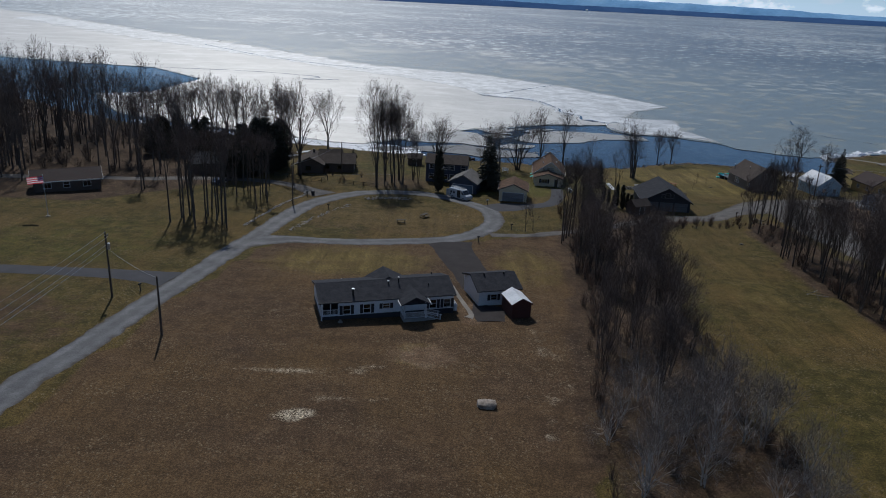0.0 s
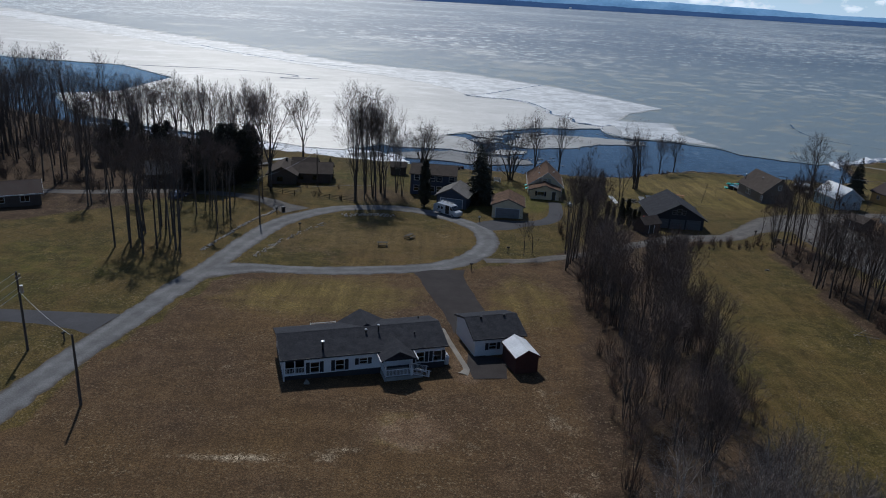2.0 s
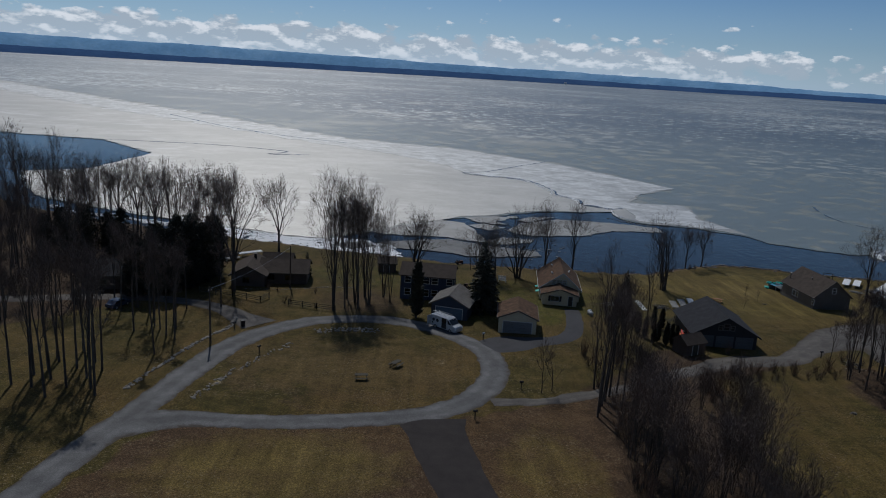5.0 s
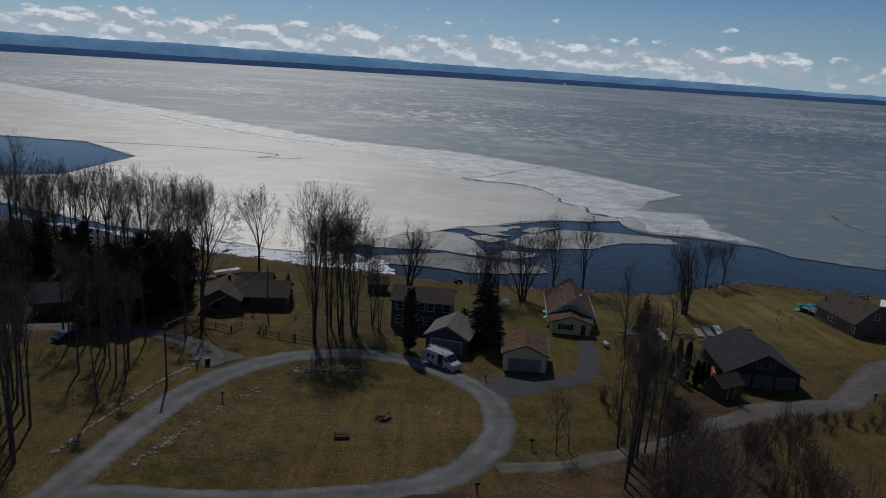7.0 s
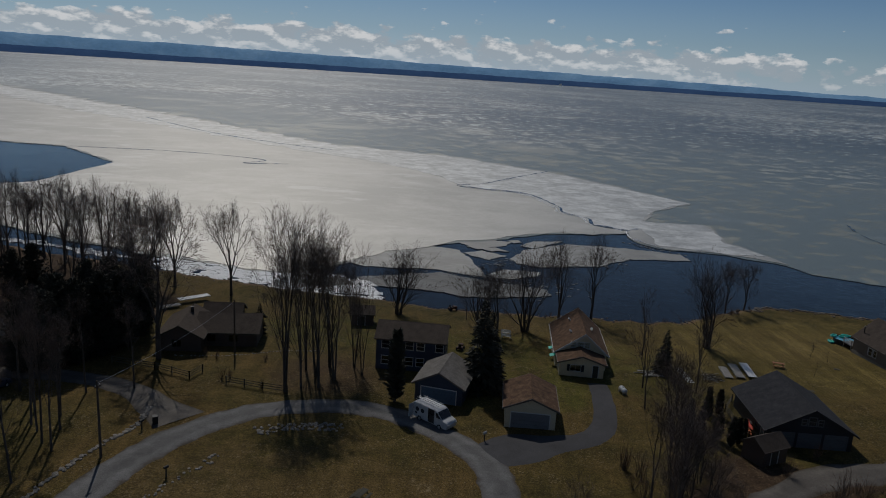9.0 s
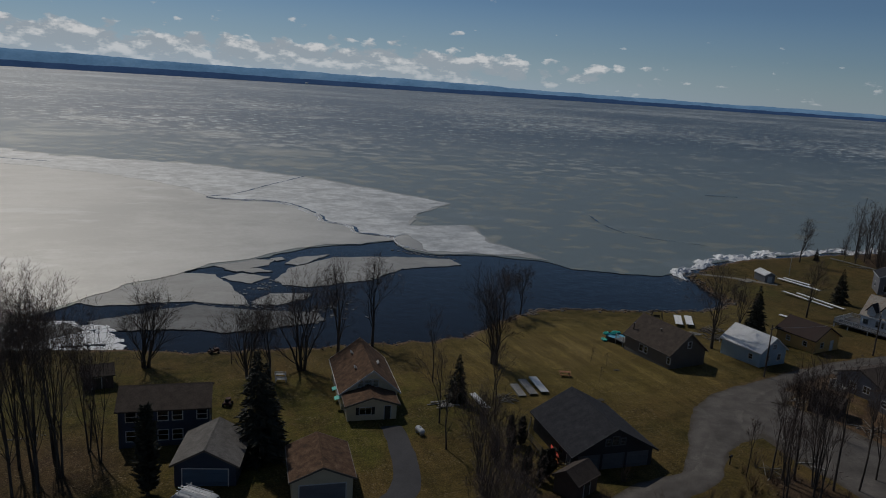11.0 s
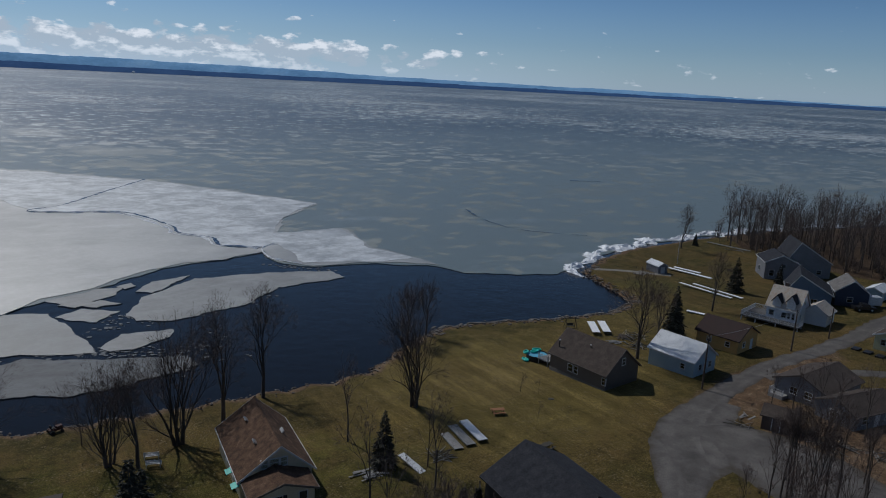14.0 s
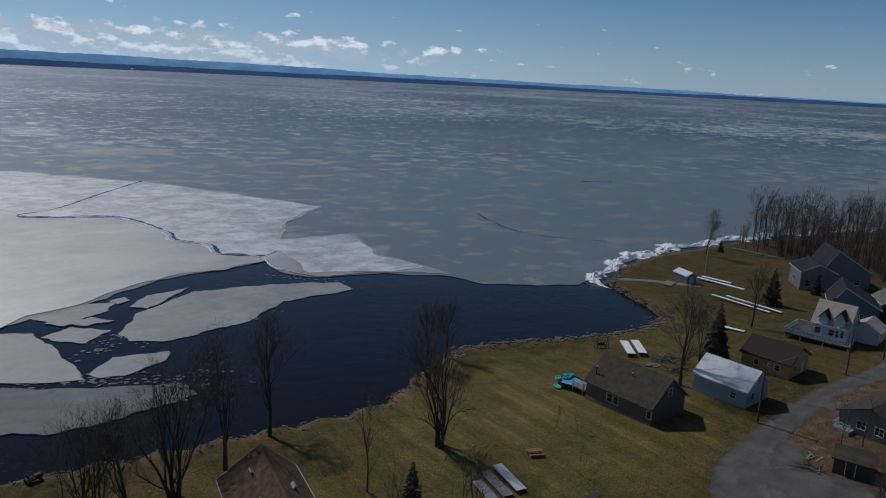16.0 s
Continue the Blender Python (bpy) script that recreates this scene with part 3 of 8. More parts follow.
def ribbon(name, centre, width, mat, label, lift=0.05, rough_edge=0.12, closed=False, step=1.5):
    """A paved strip laid on the ground along a centre line of (x, y) or (x, y, width)."""
    C = spline(centre, step, closed)
    rng = np.random.default_rng(len(C))
    verts, faces, n, m = [], [], len(C), 7
    for i, p in enumerate(C):
        if closed:
            d = C[(i + 1) % n][:2] - C[i - 1][:2]
        else:
            d = C[min(i + 1, n - 1)][:2] - C[max(i - 1, 0)][:2]
        d = d / np.linalg.norm(d)
        s = np.array([-d[1], d[0]])
        w = (p[2] if len(p) > 2 else width) / 2
        for k in range(m):
            u = (k / (m - 1) * 2 - 1) * w
            if k in (0, m - 1):
                u += rng.uniform(-1, 1) * rough_edge
            q = p[:2] + s * u
            crown = 0.05 * (1 - (u / w) ** 2) if 0 < k < m - 1 else -lift * 0.9
            verts.append((q[0], q[1], gz(*q) + lift + crown))
    for i in range(n if closed else n - 1):
        j = (i + 1) % n
        for k in range(m - 1):
            faces.append((i * m + k, j * m + k, j * m + k + 1, i * m + k + 1))
    ob = mesh_object(name, verts, faces, mat, smooth_faces=True)
    at = ob.data.attributes.new("across", "FLOAT", "POINT")
    at.data.foreach_set("value", np.tile(np.linspace(-1, 1, m), n).astype(np.float32))
    return tagged(ob, label, "road", kind="structure")


ribbon("road", [(-51.4, -60, 4.3), (-48.9, 20, 4.3), (-45.7, 66, 4.3), (-44.3, 74.6, 4.3), (-43.3, 80, 4.3), (-41.9, 91.3, 4.3), (-40.3, 99.5, 4.3), (-38.7, 109, 4.3), (-37.4, 117, 4.4), (-36.2, 124, 4.5), (-34.9, 131, 4.3), (-34.0, 136.5, 4.4), (-33.0, 143, 4.6), (-31.7, 149.5, 4.8), (-29.6, 156, 4.9), (-26.6, 161.8, 4.8), (-22.5, 166.6, 4.6), (-17.2, 170.2, 4.5), (-11.0, 172.0, 4.4), (-4.5, 171.6, 4.3), (0.8, 168.9, 4.3), (6.0, 164.2, 4.3), (9.6, 159, 4.4), (10.9, 154, 4.5), (10.7, 147.7, 4.4), (8.5, 141.2, 4.4), (4.9, 136.1, 4.4), (-0.7, 132.4, 4.4), (-11, 129.9, 4.1), (-21, 129.0, 4.0), (-28.7, 128.8, 4.6), (-33, 127.6, 6.4), (-36.2, 126.4, 7.4)], 4.4, ASPHALT, "worn grey asphalt lane looping round a grass island", rough_edge=0.22, step=1.0)
ribbon("drive_home", [(1.5, 131.5, 9.0), (2.2, 127, 7.2), (3.6, 120.5, 6.8), (5.4, 113.5, 6.2), (6.8, 107.5, 6.6)], 5, ASPHALT_BROWN, "dark brownish asphalt drive to the white garage", lift=0.035)
ribbon("drive_west", [(-41.5, 104.5, 7), (-46, 105.4, 5), (-52, 106, 4.0), (-60, 106, 3.8), (-72, 105, 3.8), (-110, 100, 3.8)], 4, ASPHALT_DARK, "asphalt side drive joining the lane", lift=0.035)
ribbon("drive_north_west", [(-28, 165.5, 7), (-32.5, 169.5, 5), (-37, 173.8, 4.2), (-45, 177.3, 4), (-58, 178, 4), (-80, 172, 4), (-120, 168, 4)], 4, GRAVEL, "grey gravel drive into the trees", lift=0.035)
ribbon("drive_east", [(10.6, 160.2, 6), (14.8, 162.6, 7.6), (19.4, 164.0, 4.4), (23.8, 165.6, 3.6), (26.8, 170.0, 3.4), (28.3, 176.5, 3.1), (29.2, 184.5, 3.0)], 4, ASPHALT_DARK, "dark asphalt drive curving to the tan house", lift=0.035)
ribbon("lane", [(9.6, 137.6, 3.0), (13, 138.4, 2.5), (17.7, 139.5, 2.3), (24.8, 142.7, 2.2), (30.8, 146.1, 2.3), (38, 150.6, 3), (48, 157, 4.5), (56, 160, 5.5), (62.6, 161.6, 4.2), (69.2, 167.3, 4.2), (76, 172.5, 6.5), (82, 178.5, 8), (92, 183, 5.4), (104, 186.4, 4.0), (118, 189, 3.8), (134, 189.6, 4.2), (150, 191, 4.2), (172, 194, 4.5), (230, 196, 5)], 4, GRAVEL, "grey gravel lane behind the shore houses", lift=0.035, rough_edge=0.35)
ribbon("gravel_apron", [(61, 160.6, 4.5), (66, 165.6, 3.6), (72, 170.6, 7), (79.5, 174.5, 12), (87, 179.5, 9), (96, 183, 6.5)], 10, GRAVEL, "wide gravel turning area", lift=0.02, rough_edge=0.2)
ribbon("gravel_yard", [(85, 180, 6), (86, 173, 13), (86, 165, 16), (85, 157, 14.5), (84, 148, 12), (84, 138, 8), (86, 120, 6), (88, 95, 5)], 9, GRAVEL, "broad gravel drive running past the trees", lift=0.028, rough_edge=0.3)
ribbon("track", [(112, 186, 3), (128, 180, 3), (142, 166, 3), (158, 148, 3), (180, 125, 3)], 3, GRAVEL, "gravel track past the yellow house", lift=0.03, rough_edge=0.3)
ribbon("garage_pad", [(7.6, 93.9, 4.0), (7.3, 97, 4.8), (8.0, 100.0, 5.8)], 4, ASPHALT_BROWN, "dark paved pad behind the garage", lift=0.03, rough_edge=0.05)
ribbon("garden_path", [(2.0, 108, 0.7), (2.9, 104, 0.7), (4.2, 98.8, 0.7), (4.8, 96.2, 0.8), (4.3, 94.8, 1.3)], 1, CONCRETE, "pale concrete path beside the white home", lift=0.04, rough_edge=0.02)
ribbon("boat_ramp", [(143, 259, 2), (150, 254, 2.2), (158, 245, 2.5)], 2, CONCRETE, "pale concrete slip to the water", lift=0.04, rough_edge=0.1)

# ---------------------------------------------------------------- lake: water, ice, far shore


def lake_mat(name, dark, pale, rough, patch, streak, bump, spec=0.5, lo=0.42, hi=0.62, calm=None, flecks=0.0, holes=0.0, dashes=False, ior=2.8):
    m = bpy.data.materials.new(name)
    m.use_nodes = True
    t = m.node_tree
    b = t.nodes["Principled BSDF"]
    c = node(t, "ShaderNodeTexCoord").outputs["Object"]
    n1 = noise_node(t, c, patch, 7, 0.72, (0.75, 0.8, 1) if dashes else (0.8, 0.9, 1), 0.2)
    n2 = noise_node(t, c, streak, 6, 0.65, (0.5, 1, 1), 0.4)
    n3 = noise_node(t, c, 0.9, 4, 0.65)
    n0 = noise_node(t, c, 0.0022, 3, 0.5)
    f = mathn(t, "ADD", mathn(t, "MULTIPLY", n1, 0.8), mathn(t, "MULTIPLY", n2, 0.2))
    f = mathn(t, "ADD", f, mathn(t, "MULTIPLY", mathn(t, "SUBTRACT", n0, 0.5), 0.2))
    if dashes:
        base = ramp(t, noise_node(t, c, 0.011, 5, 0.6, (0.8, 1, 1)), [(0.36, dark), (0.66, tuple(2.3 * v for v in dark))])
        drift = mathn(t, "MULTIPLY", mathn(t, "SUBTRACT", n0, 0.5), 0.3)
        wide = noise_node(t, c, patch * 0.25, 5, 0.64, (0.6, 0.8, 1))
        m1 = ramp(t, mathn(t, "ADD", n1, drift), [(lo, (0, 0, 0)), (hi, (1, 1, 1))])
        m2 = ramp(t, mathn(t, "ADD", wide, drift), [(lo + 0.0, (0, 0, 0)), (hi + 0.03, (1, 1, 1))])
        crust = mathn(t, "MAXIMUM", m1, mathn(t, "MULTIPLY", m2, 0.45))
        cl = mixc(t, crust, base, pale)
    else:
        cl = ramp(t, f, [(lo, dark), (hi, pale)])
    if calm:
        s3 = node(t, "ShaderNodeSeparateXYZ")
        link(t, c, s3.inputs[0])
        reach = mathn(t, "ADD", mathn(t, "ADD", s3.outputs[1], mathn(t, "MULTIPLY", s3.outputs[0], 0.45)), mathn(t, "MULTIPLY", mathn(t, "SUBTRACT", n0, 0.5), 700.0))
        far = ramp(t, mathn(t, "DIVIDE", reach, 1000.0), [(0.56, (0.04, 0.04, 0.04)), (0.92, (1, 1, 1))])
        cl = mixc(t, far, calm, cl)
    if flecks:
        n4 = noise_node(t, c, 0.045, 5, 0.6, (0.55, 1, 1))
        cl = mixc(t, mathn(t, "MULTIPLY", ramp(t, n4, [(0.6, (0, 0, 0)), (0.66, (1, 1, 1))]), flecks), cl, (0.42, 0.45, 0.47))
    if holes:
        n5 = noise_node(t, c, 0.22, 4, 0.55)
        cl = mixc(t, mathn(t, "MULTIPLY", ramp(t, n5, [(0.32, (1, 1, 1)), (0.40, (0, 0, 0))]), holes), cl, (0.05, 0.06, 0.07))
    cl = mixc(t, 0.3, cl, ramp(t, n3, [(0.3, (0.7, 0.7, 0.7)), (0.7, (1.25, 1.25, 1.25))]), "MULTIPLY")
    link(t, cl, b.inputs["Base Color"])
    gloss = ramp(t, crust, [(0.0, (rough - 0.1,) * 3), (1.0, (rough + 0.1,) * 3)]) if dashes else ramp(t, f, [(lo, (rough,) * 3), (hi, (min(1, rough + 0.1),) * 3)])
    link(t, gloss, b.inputs["Roughness"])
    b.inputs["Specular IOR Level"].default_value, b.inputs["IOR"].default_value = spec, ior
    b.inputs["Specular Tint"].default_value = (1.0, 0.96, 0.9, 1)
    q = node(t, "ShaderNodeBump")
    q.inputs["Strength"].default_value, q.inputs["Distance"].default_value = bump, 0.1
    link(t, mathn(t, "ADD", n3, n2), q.inputs["Height"])
    link(t, q.outputs[0], b.inputs["Normal"])
    return m


ICE_GREY = lake_mat("ice_grey_wet", (0.020, 0.026, 0.023), (0.54, 0.585, 0.575), 0.45, 0.1, 0.12, 0.3, lo=0.55, hi=0.577, calm=(0.140, 0.163, 0.138), flecks=0.15, dashes=True, ior=2.5)
ICE_PALE = lake_mat("ice_pale", (0.14, 0.150, 0.152), (0.28, 0.296, 0.300), 0.48, 0.035, 0.12, 0.25, lo=0.42, hi=0.60, flecks=0.45, ior=3.2)
ICE_WHITE = lake_mat("ice_white", (0.23, 0.255, 0.27), (0.58, 0.61, 0.63), 0.5, 0.16, 0.4, 0.3, lo=0.42, hi=0.60, flecks=0.6)
ICE_FLOE = lake_mat("ice_floe", (0.115, 0.124, 0.128), (0.235, 0.248, 0.252), 0.6, 0.12, 0.5, 0.4, spec=0.3, lo=0.40, hi=0.62, holes=0.25)
ICE_ROTTEN = lake_mat("ice_rotten", (0.065, 0.07, 0.075), (0.18, 0.19, 0.195), 0.68, 0.12, 0.5, 0.4, spec=0.12, lo=0.38, hi=0.64, holes=0.85)
SNOW = surf("snow_crust", [(0.80, 0.81, 0.82), (0.90, 0.90, 0.90)], 0.7, 0.8, bump=0.6, bscale=3, fine=0.2)

WATER = bpy.data.materials.new("lake_water")
WATER.use_nodes = True
t = WATER.node_tree
b = t.nodes["Principled BSDF"]
c = node(t, "ShaderNodeTexCoord").outputs["Object"]
b.inputs["Base Color"].default_value = (0.006, 0.007, 0.010, 1)
b.inputs["Roughness"].default_value, b.inputs["IOR"].default_value, b.inputs["Specular IOR Level"].default_value = 0.06, 1.33, 0.3
b.inputs["Specular Tint"].default_value = (0.86, 0.72, 0.64, 1)
q = node(t, "ShaderNodeBump")
q.inputs["Strength"].default_value, q.inputs["Distance"].default_value = 0.45, 0.08
link(t, mathn(t, "ADD", noise_node(t, c, 2.0, 4, 0.65), mathn(t, "MULTIPLY", noise_node(t, c, 0.35, 2, 0.5), 2.0)), q.inputs["Height"])
link(t, q.outputs[0], b.inputs["Normal"])

mesh_object("water", [(-4900, -400, LAKE), (4900, -400, LAKE), (4900, 4870, LAKE), (-4900, 4870, LAKE)], [(0, 1, 2, 3)], WATER)
tagged(bpy.data.objects["water"], "dark blue open lake water along the shore", "water", kind="structure")


def jag(pts, step, amp, seed, closed=True):
    """Roughen an outline: points every step metres, pushed about by noise."""
    rng = np.random.default_rng(seed)
    out = []
    n = len(pts)
    for i in range(n if closed else n - 1):
        a, b = np.array(pts[i], float), np.array(pts[(i + 1) % n], float)
        L = np.linalg.norm(b - a)
        k = max(1, int(L / step)) if L < 900 else 1
        nrm = np.array([-(b - a)[1], (b - a)[0]]) / max(L, 1e-6)
        for j in range(k):
            p = a + (b - a) * j / k
            if L < 900:
                p = p + nrm * (amp * (1 + max(0.0, min(9.0, (p[1] - 430) / 35))) * (rng.uniform(-1, 1) + 0.9 * math.sin(j * 0.7 + i)))
            out.append(p)
    if not closed:
        out.append(np.array(pts[-1], float))
    return out


from mathutils import geometry


def sheet(name, outline, z0, z1, mat, label, category, kind=""):
    """A flat slab with an upright broken edge."""
    flat = [Vector((float(p[0]), float(p[1]))) for p in outline]
    vo, _, fo, *_ = geometry.delaunay_2d_cdt(flat, [], [list(range(len(flat)))], 1, 1e-4)
    n = len(flat)
    verts = [(p.x, p.y, z1) for p in vo] + [(p.x, p.y, z1) for p in flat] + [(p.x, p.y, z0) for p in flat]
    o = len(vo)
    faces = [tuple(f) for f in fo] + [(o + i, o + n + i, o + n + (i + 1) % n, o + (i + 1) % n) for i in range(n)]
    ob = mesh_object(name, verts, faces, mat)
    return tagged(ob, label, category, kind=kind)


# grey sheet over the whole lake, its near edge along the open water
grey_edge = [(-4890, 1500), (-700, 560), (-300, 470), (-230, 455), (-178, 448), (-136, 404), (-140, 346), (-160, 330), (-130, 285), (-95, 268), (-66, 256), (-52, 252), (-40, 247), (-28, 246), (-10, 268), (12, 287), (22, 292), (31, 299), (42, 306), (56, 308), (68, 312.5), (67, 303), (72, 294), (94, 288.5), (106, 280.5), (109, 272), (121, 265), (132, 261), (142, 264.5), (158, 273), (176, 278), (207, 281), (250, 279), (400, 254), (900, 165), (4890, -190)]
near = jag(grey_edge, 2.5, 0.5, 3, closed=False)
sheet("ice_sheet", near + [np.array((4890, 4840)), np.array((-4890, 4840))], LAKE - 0.2, LAKE + 0.14, ICE_GREY, "wet grey lake ice with wind-blown pale streaks", "ice", "structure")
# the paler tongue that lies over it
tongue = [(-1500, 1700), (-528, 991), (-296, 767), (-154, 629), (-56, 529), (14, 505), (55, 467), (72, 449), (90, 421), (114, 381), (92, 358), (80, 334), (103, 335), (99.5, 306), (105, 290), (107, 281.5), (94, 289.5), (72, 295), (68, 304), (69, 313.5), (56, 309), (42, 307), (31, 300), (22, 293), (12, 288), (-10, 269), (-28, 247), (-40, 248), (-52, 253), (-66, 257), (-95, 269), (-130, 286), (-159, 331), (-139, 346), (-135, 404), (-178, 449), (-230, 456), (-700, 620)]
sheet("ice_tongue", jag(tongue, 3.0, 0.7, 5), LAKE + 0.1, LAKE + 0.24, ICE_PALE, "smooth pale ice pushed towards the shore", "ice", "structure")
# whiter fringe between the crack and the outer edge of the tongue
fringe = [(-530, 985), (-297, 762), (-155, 626), (-56, 526), (14, 502), (54, 465), (71, 447), (89, 420), (112.5, 381), (91, 358), (79, 335), (102, 334), (98.5, 306), (104, 291), (94, 290.5), (74, 297), (75, 320), (69.5, 318), (60, 323), (60, 335), (53, 344.5), (53, 356), (43, 384), (20, 390), (16, 396), (8, 420), (-20, 455), (-70, 490), (-150, 560), (-300, 690), (-520, 900)]
sheet("ice_fringe", jag(fringe, 3.0, 0.6, 6), LAKE + 0.2, LAKE + 0.30, ICE_WHITE, "whiter snow-crusted band of ice", "ice", "structure")

FLOES = [
    [(12, 287), (19, 293), (28, 292), (26, 286), (19, 282), (14, 284)],
    [(13, 275), (18, 278.5), (24.5, 274.5), (19.5, 268.7), (14.3, 272.6)],
    [(-24, 262), (-8, 281), (7, 280), (12, 278), (15.3, 264.6), (17.3, 252), (10.4, 254), (6, 256.7), (-12, 256)],
    [(25.3, 270.7), (30.4, 282), (44.4, 292.5), (62, 291.5), (77.4, 287), (78, 280), (60, 278), (49, 268.5), (33, 264), (26.6, 266.8)],
    [(18, 254), (22.6, 259.7), (31.8, 259), (30.3, 254.6), (23, 251), (19.3, 251.6)],
    [(-14, 246), (6, 254), (13, 250.3), (21.5, 247.3), (31, 244), (31.4, 239), (20.4, 236), (11.7, 235), (5.2, 238), (-8, 240)],
    [(30, 287), (34.7, 293.4), (44, 296), (42, 293.5), (33, 284.5)],
    [(17, 281), (22, 283), (26, 279.5), (21, 278.5)], [(27, 292.5), (30, 294), (31, 291.5), (28.5, 290)],
    [(14, 283), (17, 284.5), (21, 281), (17, 279.8)], [(-26, 240), (-18, 246), (-14, 241), (-20, 236)],
]
for i, pts in enumerate(FLOES):
    sheet("ice_floe", jag(pts, 1.2, 0.28, 20 + i), LAKE - 0.15 - 0.005 * i, LAKE + 0.12 + 0.008 * i, ICE_ROTTEN if i in (5, 10) else ICE_FLOE, "flat grey ice floe adrift in open water", "ice floe")["group"] = "floes by the shore"

# brash: small pieces of ice in the leads between the floes
rng = np.random.default_rng(18)
v, f = [], []
for k in range(320):
    ax, ay, bx, by, sp = [(26, 264, 58, 272, 1.2), (-4, 255, 24, 250, 1.6), (20, 251, 30, 246, 1.5), (8, 256, 19, 252, 1.0), (18, 262, 27, 272, 1.4), (66, 299, 78, 287, 1.0), (28, 240, 38, 250, 3.0)][k % 7]
    u = rng.uniform(0, 1)
    x, y, r, n, a0 = ax + (bx - ax) * u + rng.normal() * sp, ay + (by - ay) * u + rng.normal() * sp, rng.uniform(0.1, 0.4), rng.integers(4, 7), rng.uniform(0, 6)
    base, z = len(v), LAKE + rng.uniform(0.02, 0.1)
    for lev in (z, LAKE - 0.1):
        v += [(x + 1.4 * r * math.cos(a0 + 6.283 * q / n), y + r * math.sin(a0 + 6.283 * q / n), lev) for q in range(n)]
    f.append(tuple(range(base, base + n)))
    f += [(base + q, base + n + q, base + n + (q + 1) % n, base + (q + 1) % n) for q in range(n)]
tagged(mesh_object("brash_ice", v, f, ICE_ROTTEN), "small broken pieces of grey ice between floes", "ice", kind="stuff")

# broken plates of ice pushed along the western shore
rng = np.random.default_rng(8)
v, f = [], []
for k in range(520):
    x = rng.uniform(-62, -8)
    y = shore(x) + rng.uniform(1.0, 17)
    r, a0, n = rng.uniform(0.35, 1.8), rng.uniform(0, 6.3), rng.integers(4, 7)
    tilt, z = rng.uniform(-0.05, 0.05), LAKE + rng.uniform(0.03, 0.14)
    base = len(v)
    for s in range(n):
        an = a0 + 6.283 * s / n + rng.uniform(-0.25, 0.25)
        v.append((x + 1.35 * r * math.cos(an), y + r * math.sin(an), z + tilt * math.cos(an)))
    for s in range(n):
        q2 = v[base + s]
        v.append((q2[0], q2[1], LAKE - 0.1))
    f.append(tuple(range(base, base + n)))
    for s in range(n):
        f.append((base + s, base + n + s, base + n + (s + 1) % n, base + (s + 1) % n))
tagged(mesh_object("ice_rubble", v, f, SNOW), "broken white ice plates along the shore", "ice", kind="stuff")

# white ridge of piled ice along the eastern point, and a crack with raised lips in the pale ice


def ridge(name, line, width, height, seed, mat, label, dz=0.0):
    rng = np.random.default_rng(seed)
    C = spline(line, 1.0)
    v, f, m = [], [], 9
    for i, p in enumerate(C):
        d = C[min(i + 1, len(C) - 1)] - C[max(i - 1, 0)]
        d = d[:2] / np.linalg.norm(d[:2])
        s = np.array([-d[1], d[0]])
        swell = 0.62 + 0.45 * math.sin(i * 0.37 + seed) + 0.3 * math.sin(i * 0.91 + 2 * seed)
        w = (p[2] if len(p) > 2 else width) * max(0.42, swell) * rng.uniform(0.6, 1.3)
        sway = 0.35 * width * math.sin(i * 0.23 + seed * 1.7) * (0.6 if width > 2 else 0)
        for k in range(m):
            u = k / (m - 1) * 2 - 1
            h = height * min(1.2, 0.3 + swell) * (1 - u * u) * rng.uniform(0.1, 1.3)
            qq = p[:2] + s * (u * w / 2 + sway) + rng.uniform(-0.25, 0.25, 2) * min(1.0, width / 3)
            v.append((qq[0], qq[1], LAKE + dz + h - 0.05))
    for i in range(len(C) - 1):
        for k in range(m - 1):
            f.append((i * m + k, (i + 1) * m + k, (i + 1) * m + k + 1, i * m + k + 1))
    return tagged(mesh_object(name, v, f, mat), label, "ice", kind="structure")


ridge("ice_ridge", [(136.5, 256, 2), (140.5, 263.5, 4.5), (150, 270, 6), (160, 274.8, 7), (174, 278.8, 8), (190, 281, 7), (207, 282, 6), (230, 281.5, 6), (250, 280, 5), (300, 272, 3)], 6.5, 0.9, 11, SNOW, "bright white ridge of shore ice", 0.1)
ridge("ice_ridge_west", [(-118, 270, 3), (-100, 262, 4), (-80, 256, 4), (-62, 250, 3)], 3, 0.5, 12, SNOW, "white shore ice below the western trees", 0.1)
ridge("pressure_ridge", [(68, 316.5), (64, 321), (58.3, 325), (58, 335), (51, 344.5), (51, 354), (42, 381), (30, 386), (17, 393)], 0.9, 0.35, 13, SNOW, "thin pressure ridge across the pale ice", 0.28)
ridge("pressure_ridge_east", [(74, 320.5), (69, 316), (68, 305), (73, 296)], 0.8, 0.3, 14, SNOW, "thin raised lip of broken ice", 0.25)
CRACK = surf("crack_water", [(0.02, 0.032, 0.055), (0.035, 0.05, 0.075)], 0.5, 0.25)


def crack(line, width, seed):
    rng = np.random.default_rng(seed)
    C = spline(line, 2.0)
    v, f = [], []
    for i, p in enumerate(C):
        d = C[min(i + 1, len(C) - 1)] - C[max(i - 1, 0)]
        s = np.array([-d[1], d[0]]) / np.linalg.norm(d)
        w = width * rng.uniform(0.3, 1.3)
        for u in (-0.5, 0.5):
            qq = p + s * (u * w) + rng.uniform(-0.3, 0.3, 2)
            v.append((qq[0], qq[1], LAKE + 0.305))
        if i:
            f.append((2 * i - 2, 2 * i - 1, 2 * i + 1, 2 * i))
    return tagged(mesh_object("ice_crack", v, f, CRACK), "dark crack of open water in the ice", "ice", kind="structure")


